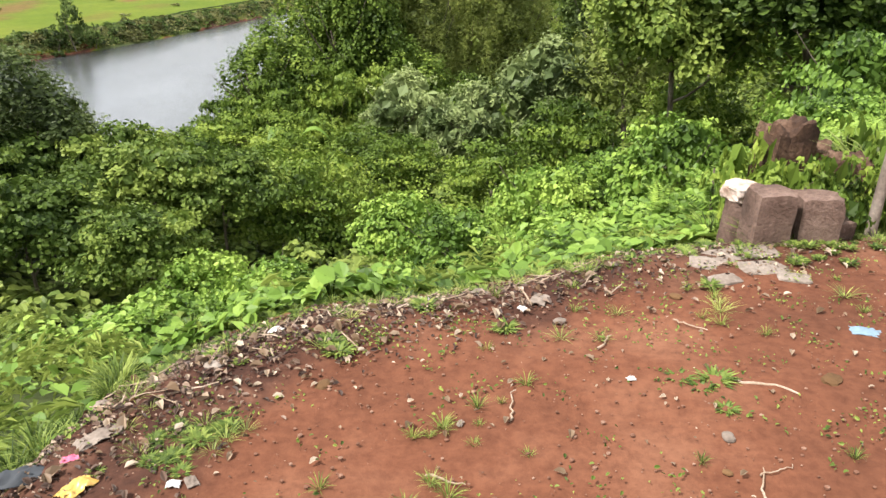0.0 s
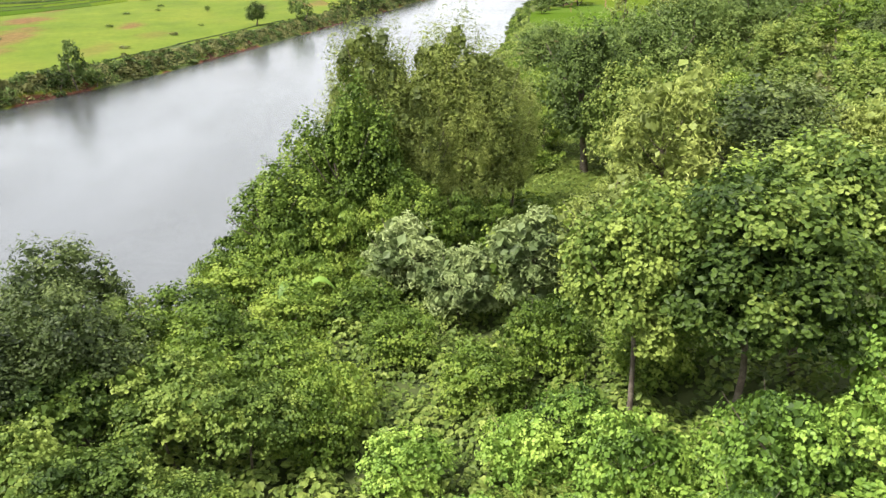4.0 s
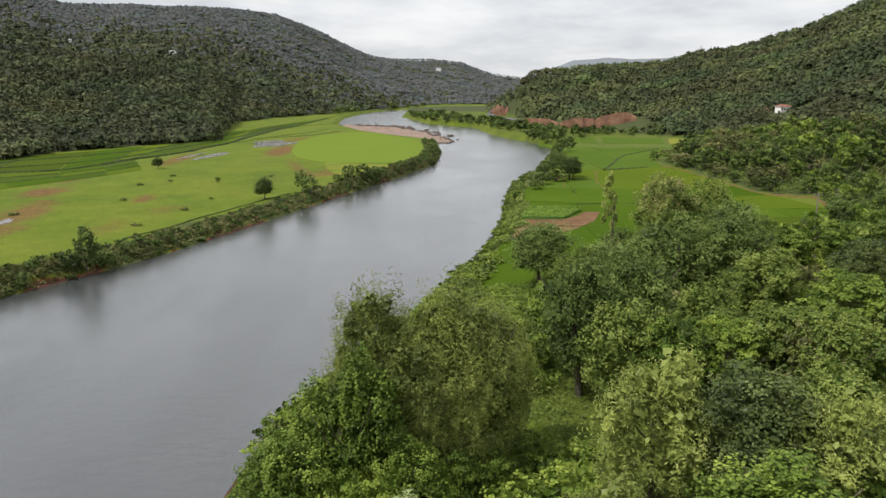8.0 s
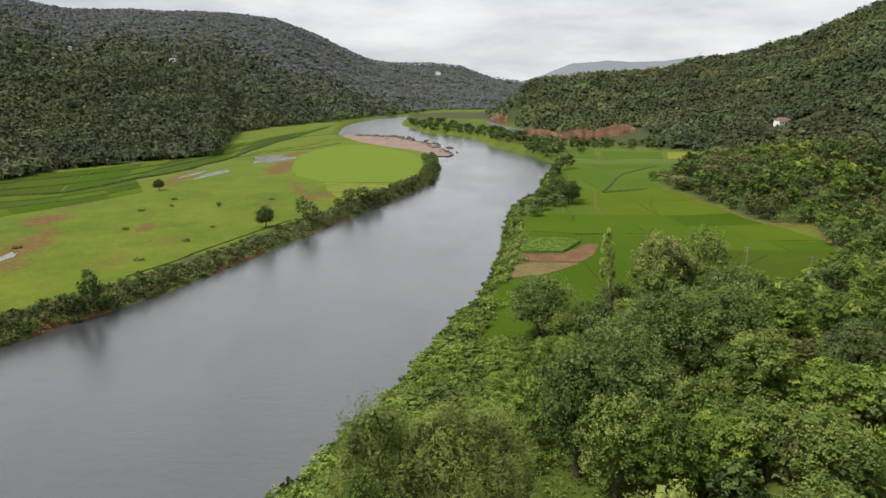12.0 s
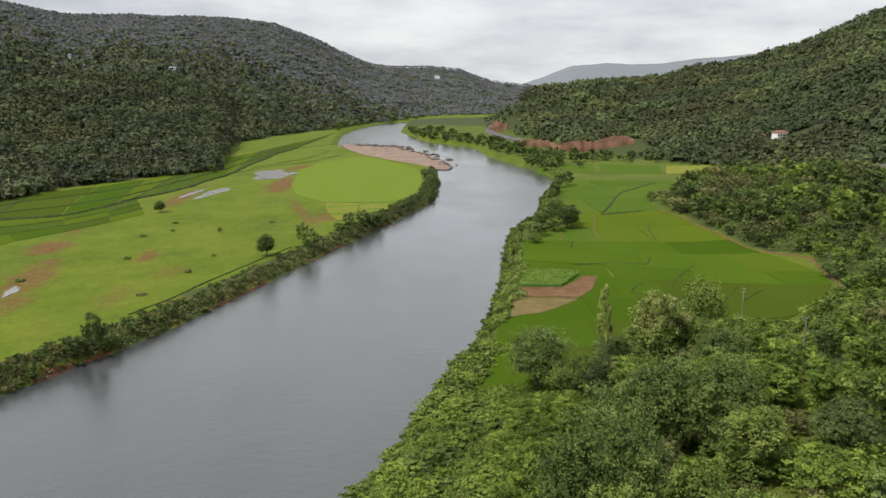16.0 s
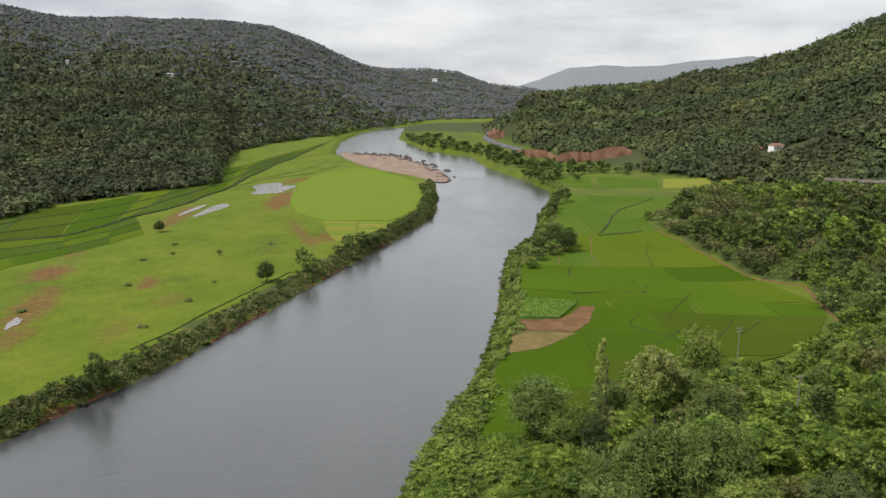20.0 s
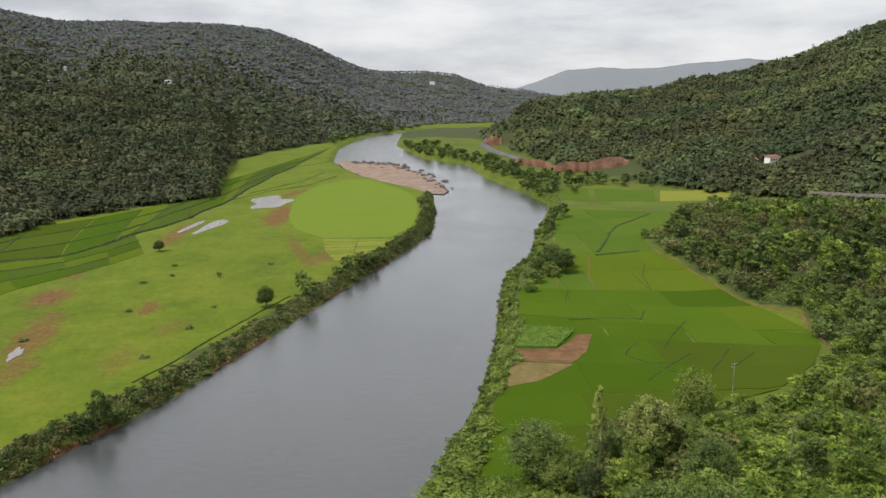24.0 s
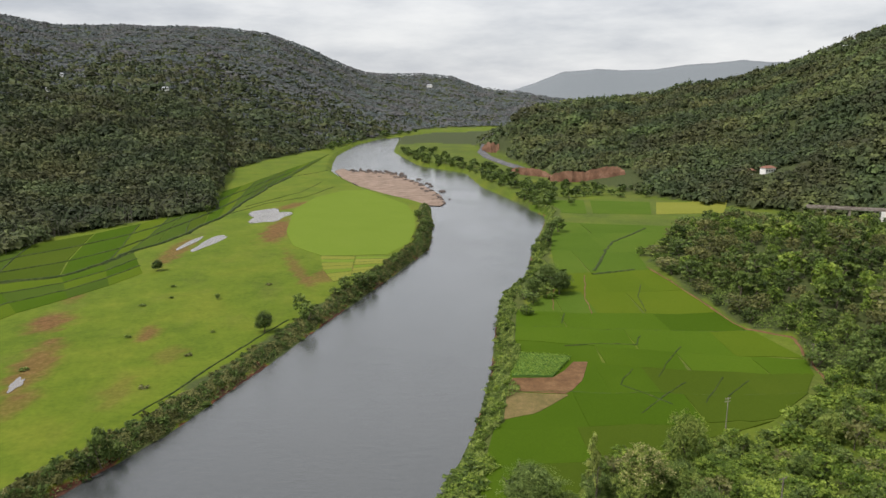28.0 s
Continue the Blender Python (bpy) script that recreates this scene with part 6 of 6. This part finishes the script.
stick(3.25, 4.84, 0.62, -28, 0.018, 0.06, "curved dry root lying bare on the red earth", 1)
for k, (x, y, l, turn) in enumerate([(2.8, 3.62, 0.35, 70), (2.95, 3.75, 0.3, 20), (-1.3, 6.2, 1.3, 18), (-0.9, 6.35, 0.9, 10), (0.1, 6.5, 0.7, -8), (-1.9, 5.6, 0.8, 40), (1.0, 6.75, 0.6, 12), (2.1, 5.6, 0.3, 60), (1.15, 4.6, 0.45, 80), (-1.6, 4.9, 0.6, 25), (0.6, 3.7, 0.3, -20), (3.0, 5.9, 0.35, -40)]):
    stick(x, y, l, turn, rng.uniform(0.005, 0.012), rng.uniform(-0.05, 0.05), seed=10 + k)


def crumpled(name, x, y, w, d, h, turn, mat, label, category, seed):
    """A crumpled sheet: a wavy, folded piece of film or paper with thickness."""
    n, m = 12, 9
    u, q = np.meshgrid(np.linspace(-0.5, 0.5, n), np.linspace(-0.5, 0.5, m), indexing="ij")
    g = np.random.default_rng(seed)
    px = (u + 0.07 * waves(u, q, 0.5, seed)) * w
    py = (q + 0.07 * waves(u, q, 0.5, seed + 1)) * d
    pz = h * (0.5 + 0.5 * waves(u, q, 0.45, seed + 2)) * (1.1 - u * u * 2 - q * q * 2)
    top = np.stack([px, py, np.maximum(pz, 0) + 0.008], -1).reshape(-1, 3)
    v = np.concatenate([top, top - np.array([0, 0, 0.006])])
    i, j = np.meshgrid(np.arange(n - 1), np.arange(m - 1), indexing="ij")
    f = np.stack([i * m + j, (i + 1) * m + j, (i + 1) * m + j + 1, i * m + j + 1], -1).reshape(-1, 4)
    ob = mesh_object(name, v, [f, f[:, ::-1] + n * m], mat, smooth=True)
    ob.matrix_basis = pose(x, y, float(land(x, y)) + 0.012, 0, 0, turn)
    return tagged(ob, label, category)


crumpled("plastic_bag", 4.6, 5.7, 0.26, 0.16, 0.05, -20, BLUE_PLASTIC, "crumpled pale blue plastic bag on red earth", "plastic bag", 1)
crumpled("wrapper", -2.1, 4.25, 0.34, 0.16, 0.05, 50, SLATE, "torn pinkish white paper wrapper among rubbish", "wrapper", 2)
crumpled("wrapper", -2.2, 4.0, 0.13, 0.08, 0.03, 30, PINK_PLASTIC, "small pink plastic wrapper among rubbish", "wrapper", 3)
crumpled("packet", -2.0, 3.68, 0.24, 0.15, 0.06, 60, YELLOW_PLASTIC, "crumpled yellow plastic packet at the terrace edge", "packet", 4)
crumpled("cloth", -2.5, 3.8, 0.34, 0.22, 0.08, 20, BLACK_CLOTH, "dark dirty cloth heaped among the rubbish", "cloth", 5)
for k, (x, y, s) in enumerate([(-1.8, 5.85, 0.13), (-1.1, 6.05, 0.16), (-1.2, 3.72, 0.12), (-1.32, 3.7, 0.10), (1.6, 6.5, 0.24), (1.4, 6.3, 0.10), (-2.35, 4.9, 0.16), (0.35, 6.75, 0.18), (1.0, 6.85, 0.2), (2.2, 4.95, 0.08), (0.72, 4.35, 0.07), (-2.3, 3.5, 0.16), (2.55, 7.4, 0.14)]):
    crumpled("paper_scrap", x, y, s, s * 0.7, 0.03, k * 61, WHITE_PLASTIC if k % 2 else SLATE, "small dirty white scrap of paper or film", "paper scrap", 20 + k)

# dry leaves and grit strewn about
g = np.random.default_rng(31)
n = 3200
x, y = g.uniform(-3.2, 6.0, n), g.uniform(2.6, 8.6, n)
rim = np.abs(from_edge(x, y) + 0.6)
keep = (from_edge(x, y) < 0.4) & (g.uniform(0, 1, n) < 0.10 + np.exp(-rim * 1.7))
x, y = x[keep], y[keep]
pos = np.stack([x, y, land(x, y) + 0.03], -1)
v, f, t = leaves(g, pos, np.tile([[0, 0, 1.0]], (len(x), 1)), 0.025 + 0.075 * g.uniform(0, 1, len(x)) ** 2, 0.55, 0.2, "round", 0.25)
tagged(mesh_object("leaf_litter", v, f, DEAD_LEAF, tint=t), "pale dry fallen leaves scattered over the red earth", "fallen leaves", kind="stuff")
n = 17000
x, y = g.uniform(-3.2, 5.0, n), g.uniform(2.6, 8.6, n)
near_rim = from_edge(x, y) + 0.5
keep = (near_rim < 0.9) & (g.uniform(0, 1, n) < np.exp(-(near_rim / np.interp(x, [-3, -1, 1], [1.15, 0.9, 0.6])) ** 2) * np.interp(x, [-3, -1, 2, 5], [1, 0.8, 0.5, 0.15]))
x, y = x[keep], y[keep]
v, f, t = leaves(g, np.stack([x, y, land(x, y) + 0.03], -1), np.tile([[0, 0, 1.0]], (len(x), 1)), g.uniform(0.025, 0.08, len(x)), 0.5, 0.2, "round", 0.4)
tagged(mesh_object("rotting_litter", v, f, ROTTEN, tint=t), "dark rotting leaves and rubbish heaped along the terrace rim", "fallen leaves", kind="stuff")
n = 2600
x, y = g.uniform(-3.0, 6.5, n), g.uniform(2.4, 8.8, n)
keep = from_edge(x, y) < 0.5
x, y = x[keep], y[keep]
lv, lf = lump_mesh(3, (1, 1, 0.7), SLATE, "grit", 0.3, 4)
size = 0.012 + 0.035 * g.uniform(0, 1, len(x)) ** 4
v = (lv[None] * size[:, None, None] + np.stack([x, y, land(x, y) + 0.012], -1)[:, None]).reshape(-1, 3)
f = (lf[None] + (np.arange(len(x)) * len(lv))[:, None, None]).reshape(-1, 4)
grit = rough_surface("grit", (0.12, 0.056, 0.034), (0.19, 0.095, 0.06), (0.34, 0.22, 0.155), 7.0, 30.0)
tagged(mesh_object("grit", v, f, grit), "small stones and crumbs of earth on the terrace", "grit", kind="stuff")


# rotting rubbish, pale scraps and twigs heaped along the rim
n = 5200
x, y = g.uniform(-3.4, 3.2, n), g.uniform(2.3, 8.2, n)
d = from_edge(x, y)
keep = (d < 0.25) & (g.uniform(0, 1, n) < np.exp(-((d + 0.55) / np.interp(x, [-3.4, -1, 1, 3.2], [0.9, 0.75, 0.45, 0.35])) ** 2) * np.interp(x, [-3.4, -0.8, 3.2], [0.75, 0.5, 0.3]) * (0.4 + 0.6 * (waves(x, y, 0.9, 36) > -0.1)))
x, y = x[keep], y[keep]
v, f, t = leaves(g, np.stack([x, y, land(x, y) + 0.045], -1), np.tile([[0, -0.15, 1.0]], (len(x), 1)), 0.03 + 0.11 * g.uniform(0, 1, len(x)) ** 2.5, 0.6, 0.25, "round", 0.4)
tagged(mesh_object("rim_litter", v, f, DEAD_LEAF, tint=t), "pale dry leaves and scraps heaped along the terrace rim", "fallen leaves", kind="stuff")
twigs = []
for k in range(60):
    px = g.uniform(-3.0, 2.6)
    py = float(np.interp(px, TERRACE_X[:, 0], TERRACE_X[:, 1])) + 6.0 - abs(g.normal(0.15, 0.45))
    a, l = g.uniform(0, 3.1), g.uniform(0.08, 0.4)
    q = np.stack([px + np.array([-0.5, -0.1, 0.25, 0.5]) * l * np.cos(a), py + np.array([-0.5, -0.06, 0.3, 0.5]) * l * np.sin(a)], -1)
    twigs.append(tube(np.concatenate([q, (land(q[:, 0], q[:, 1]) + 0.03 + np.array([0, 0.02, 0.03, 0.05]))[:, None]], -1), np.array([0.009, 0.008, 0.007, 0.004]) * g.uniform(0.6, 1.3), 5))
v, f, _ = joined(twigs)
tagged(mesh_object("rim_twigs", v, f, PALE_WOOD, smooth=True), "thin dry twigs and stalks strewn along the terrace rim", "twigs", kind="stuff")


# low broad-leaved weeds in loose patches
n = 5200
cx, cy = g.uniform(-2.4, 5.4, 130), g.uniform(2.8, 8.4, 130)
pick = g.integers(0, 130, n)
x, y = cx[pick] + g.normal(0, 0.11, n), cy[pick] + g.normal(0, 0.11, n)
keep = (from_edge(x, y) < 0.3) & (g.uniform(0, 1, n) < 0.35 + np.exp(-np.abs(from_edge(x, y)) * 1.2))
x, y = x[keep], y[keep]
v, f, t = leaves(g, np.stack([x, y, land(x, y) + 0.02 + g.uniform(0, 0.035, len(x))], -1), np.tile([[0, -0.2, 1.0]], (len(x), 1)), 0.018 + 0.022 * g.uniform(0, 1, len(x)), 0.6, 0.15, "round", 0.45)
tagged(mesh_object("ground_weeds", v, f, LEAF_MID, tint=t), "sparse low leafy weeds creeping over the red earth", "weeds", kind="stuff")


# weeds
def tuft(seed, blades, height, reach, width, mat, lean=0.6):
    g = np.random.default_rng(seed)
    a, out, h = g.uniform(0, 2 * np.pi, blades), reach * g.uniform(0.2, 1, blades) ** 0.7, height * g.uniform(0.45, 1.1, blades)
    root = np.stack([np.cos(a) * out * 0.25, np.sin(a) * out * 0.25, np.zeros(blades)], -1)
    tip = np.stack([np.cos(a) * out * (1 + lean), np.sin(a) * out * (1 + lean), h], -1)
    mid = (root + tip) / 2 + np.array([0, 0, 1]) * (h * 0.28)[:, None]
    side = np.stack([-np.sin(a), np.cos(a), np.zeros(blades)], -1) * width
    v = np.stack([root - side, root + side, mid + side * 1.2, tip, mid - side * 1.2], 1).reshape(-1, 3)
    k = np.arange(blades)[:, None] * 5
    return v, [k + np.array([[0, 1, 2, 4]]), k + np.array([[4, 2, 3]])], np.repeat(g.uniform(0, 1, blades), 5)


WEEDS = {}


def weed(kind, x, y, scale, group):
    spec = {"grass": ("grass_tuft", 34, 0.10, 0.11, 0.0028, LEAF_MID, 0.7, "small green grass tuft on bare earth", "grass"),
            "weed": ("weed", 70, 0.06, 0.10, 0.011, LEAF_MID, 0.8, "low leafy green weed on bare earth", "weed"),
            "dry": ("dry_grass_tuft", 40, 0.11, 0.16, 0.0025, LEAF_OLIVE, 0.9, "yellowing half-dry grass tuft", "grass"),
            "fern": ("fern", 90, 0.42, 0.30, 0.008, LEAF_MID, 0.9, "bright green fern at the terrace rim", "fern")}[kind]
    m = pose(x, y, float(land(x, y)) - 0.005, 0, 0, (x * 131 + y * 77) % 360) @ Matrix.Scale(scale, 4)
    if kind not in WEEDS:
        root = WEEDS[kind] = new(spec[0])
        v, f, t = tuft(len(WEEDS) + 40, *spec[1:5], spec[5], spec[6])
        tagged(mesh_object("blade_tuft", v, f, spec[5], root, tint=t), kind="stuff")
        lv, lf = lump_mesh(9, (0.05, 0.05, 0.03), EARTH, "root_crown", 0.3, 4)
        mesh_object("root_crown", lv, lf, EARTH, root)
        tagged(root, spec[7], spec[8], group)
        ob = root
    else:
        ob = copy_thing(WEEDS[kind], Matrix.Identity(4))
    ob.matrix_basis = m
    return ob


for x, y, s in [(-0.5, 5.7, 1.1), (1.2, 5.9, 1.1), (-1.3, 4.2, 1.0), (-1.1, 4.35, 0.9), (2.9, 4.9, 1.3), (2.75, 4.8, 0.9), (3.5, 6.8, 1.0), (-1.45, 4.0, 0.8), (0.4, 6.4, 1.2), (2.6, 4.95, 1.0), (2.85, 4.5, 0.8), (-0.4, 5.5, 1.2)]:
    weed("weed", x, y, s, "weeds on the terrace")
for i in range(30):
    x, y = rng.gauss(-1.45, 0.25), rng.gauss(4.15, 0.22)
    weed(rng.choice(["weed", "weed", "weed", "dry"]), x, y, rng.uniform(0.35, 0.75), "weeds on the rubbish heap")
for i in range(40):
    x, y = rng.uniform(3.4, 6.4), rng.uniform(7.3, 8.2)
    if from_edge(x, y) < 0.3:
        weed("weed", x, y, rng.uniform(0.4, 1.0), "weeds round the blocks")
for i in range(64):
    x, y = (rng.gauss(0.9, 0.35), rng.uniform(3.0, 5.0)) if i < 16 else (rng.uniform(-2.0, 5.0), rng.uniform(3.2, 8.0))
    if from_edge(x, y) < -0.05:
        weed("grass" if rng.random() < 0.8 else "dry", x, y, rng.uniform(0.45, 1.0), "grass on the terrace")
for i in range(240):
    x = rng.uniform(-3.0, 7.5)
    y = float(np.interp(x, TERRACE_X[:, 0], TERRACE_X[:, 1])) + 6.0 + rng.gauss(0.2, 0.4)
    weed(rng.choice(["grass", "grass", "weed", "dry", "weed"]), x, y, rng.uniform(0.5, 1.1), "weeds along the terrace rim")
for i in range(46):
    x, y = rng.uniform(4.4, 8.5), rng.uniform(8.0, 11.5)
    if from_edge(x, y) > -0.6:
        weed(rng.choice(["fern", "weed", "fern", "dry"]), x, y, rng.uniform(0.6, 1.3), "weeds by the ruined wall")
for i in range(26):
    x = rng.uniform(-3.6, -2.1)
    weed("fern", x, float(np.interp(x, TERRACE_X[:, 0], TERRACE_X[:, 1])) + 6.0 + rng.uniform(0.0, 1.6), rng.uniform(0.4, 0.8), "ferns at the terrace rim")


# plants with long feathered leaves behind the ruined wall, and broad leaves at the rim
def feather_plant(x, y, height, fronds, seed, label):
    g = np.random.default_rng(seed)
    root = tagged(new("feathery_shrub"), label, "shrub", "feathery shrubs")
    v, f, _ = tube([(0, 0, -0.2), (0.05, 0.02, height * 0.5), (0.0, 0.05, height)], [0.05, 0.04, 0.02], 7)
    mesh_object("stem", v, f, BARK, root, smooth=True)
    first = None
    for i in range(fronds):
        if first is None:
            k = np.linspace(0.1, 1, 16)
            line = np.stack([k * 1.0, k * 0, 0.42 * np.sin(k * 2.2)], -1)
            pos = np.concatenate([line + np.array([0, s * 0.14, -0.03]) * (1.15 - k)[:, None] for s in (-1, 1)])
            tipward = np.tile([[0, 0.0, 1.0]], (32, 1))
            a = np.concatenate([np.stack([k * 0 + 0.25, s * np.ones(16), k * 0 - 0.15], -1) for s in (-1, 1)])
            a = unit(a)
            b = unit(np.cross(a, tipward))
            L = np.concatenate([0.30 * (1.25 - k)] * 2)[:, None]
            v = np.stack([pos - a * L * 0.5, pos + b * L * 0.13, pos + a * L * 0.5, pos - b * L * 0.13], 1).reshape(-1, 3)
            q = np.arange(32)[:, None] * 4 + np.array([[0, 1, 2, 3]])
            first = ob = mesh_object("frond", v, q, LEAF_CREEPER, root, tint=np.repeat(g.uniform(0.3, 1, 32), 4))
        else:
            ob = new("frond", first.data)
            ob.parent = root
        s = g.uniform(0.35, 0.6) * height * 0.6
        ob.matrix_basis = pose(0, 0, height * g.uniform(0.35, 1.0), 0, g.uniform(-35, 15), i * 137.5) @ Matrix.Scale(s, 4)
    root.matrix_basis = pose(x, y, float(land(x, y)))
    return root


for k, (x, y, h) in enumerate([(5.6, 12.6, 2.6), (6.6, 12.0, 2.2), (4.9, 13.4, 2.2), (7.9, 11.6, 2.4), (8.6, 13.2, 2.8), (6.2, 14.2, 2.4), (9.4, 11.2, 2.0), (7.2, 13.6, 2.6), (3.4, 13.0, 1.7), (4.4, 15.0, 2.0), (8.2, 15.4, 2.6), (10.4, 13.2, 2.6), (5.8, 16.4, 2.2), (2.4, 15.2, 1.8), (10.6, 15.6, 2.8), (7.0, 10.9, 2.4), (8.4, 10.4, 2.4)]):
    feather_plant(x, y, h * 0.8, 34, 300 + k, "bright green shrub with long feathery compound leaves")


def banana_plant(x, y, height, count, seed):
    """A stout soft stem with long arching leaves that fold along the midrib."""
    g = np.random.default_rng(seed)
    root = tagged(new("banana_plant"), "banana plant with long arching green leaves among creepers", "plant", "banana plants")
    v, f, _ = tube([(0, 0, -0.3), (0.03, 0, height * 0.4), (0.05, 0.02, height * 0.75)], [0.14, 0.11, 0.06], 8)
    mesh_object("stem", v, f, LEAF_LIGHT, root, smooth=True)
    k = np.linspace(0, 1, 9)
    for i in range(count):
        a, l = i * 2.4 + g.uniform(-0.6, 0.6), height * g.uniform(0.5, 1.0)
        rise = g.uniform(0.05, 0.7)
        mid = np.stack([k * l * 0.85, k * 0, height * 0.72 + l * (rise * np.sin(k * 2.4) - 0.18 * k ** 2)], -1)
        wide = 0.30 * np.sin(np.pi * np.clip(k, 0.06, 0.97)) ** 0.6 * l / 2
        v = np.stack([mid + np.stack([k * 0, s * wide, abs(s) * wide * 0.3], -1) for s in (-1, 0, 1)], 1).reshape(-1, 3)
        v = np.stack([v[:, 0] * np.cos(a) - v[:, 1] * np.sin(a), v[:, 0] * np.sin(a) + v[:, 1] * np.cos(a), v[:, 2]], -1)
        p, q = np.meshgrid(np.arange(8), np.arange(2), indexing="ij")
        f = np.stack([p * 3 + q, (p + 1) * 3 + q, (p + 1) * 3 + q + 1, p * 3 + q + 1], -1).reshape(-1, 4)
        mesh_object("leaf", v, f, LEAF_CREEPER, root, tint=np.full(27, g.uniform(0.05, 0.5)), smooth=True)
    root.matrix_basis = pose(x, y, float(land(x, y)))
    return root


for k, (x, y, h) in enumerate([(-9.9, 48.7, 3.4)]):
    banana_plant(x, y, h, 8, 500 + k)


def broad_leaf_plant(x, y, size, count, seed):
    g = np.random.default_rng(seed)
    root = tagged(new("broad_leaf_plant"), "fresh green plant with very large heart-shaped leaves", "plant", "broad-leaved plants at the rim")
    for i in range(count):
        a = i * 2.4 + g.uniform(-0.3, 0.3)
        h = size * g.uniform(1.0, 1.8)
        at = np.array([np.cos(a) * size * 0.6, np.sin(a) * size * 0.6, h])
        v, f, _ = tube([(0, 0, -0.05), tuple(at * np.array([0.4, 0.4, 0.7])), tuple(at)], [0.012, 0.01, 0.007], 5)
        stalk = mesh_object("stalk", v, f, LEAF_LIGHT, root, smooth=True)
        v, f, t = leaves(g, at[None], np.array([[np.cos(a) * 0.3, np.sin(a) * 0.3 - 0.5, 0.9]]), size, 0.85, 0.1, "round", 0.15)
        mesh_object("leaf", v, f, LEAF_CREEPER, stalk, tint=t * 0 + g.uniform(0.2, 0.7))
    root.matrix_basis = pose(x, y, float(land(x, y)))
    return root


for x, y, h, r in [(5.15, 8.9, 1.25, 0.6), (5.65, 8.85, 1.3, 0.6), (6.9, 9.3, 1.5, 0.6), (7.3, 8.8, 1.3, 0.6), (5.2, 10.0, 1.9, 0.7), (6.1, 9.0, 1.05, 0.45), (6.9, 10.2, 2.0, 0.7)]:
    plant("bush_light", x, y, h, r, "creeper over the ruined wall", label="small-leaved yellow-green creeper climbing over the ruined wall")
for x, y, s in [(6.3, 9.9, 4.5), (6.7, 9.7, 5.5), (6.0, 10.2, 4.0), (6.95, 9.5, 4.8), (7.2, 9.9, 5.0), (5.75, 9.75, 3.2)]:
    weed("dry", x, y, s, "straw over the ruined wall").location.z += 0.75
for k, (x, y, s) in enumerate([(6.75, 8.75, 0.26), (7.0, 8.5, 0.22), (-0.75, 7.4, 0.24), (-0.3, 7.9, 0.20), (0.2, 8.1, 0.17), (-1.4, 7.3, 0.15), (-2.2, 7.3, 0.16), (0.9, 8.8, 0.18)]):
    broad_leaf_plant(x, y, s, 5, 400 + k)
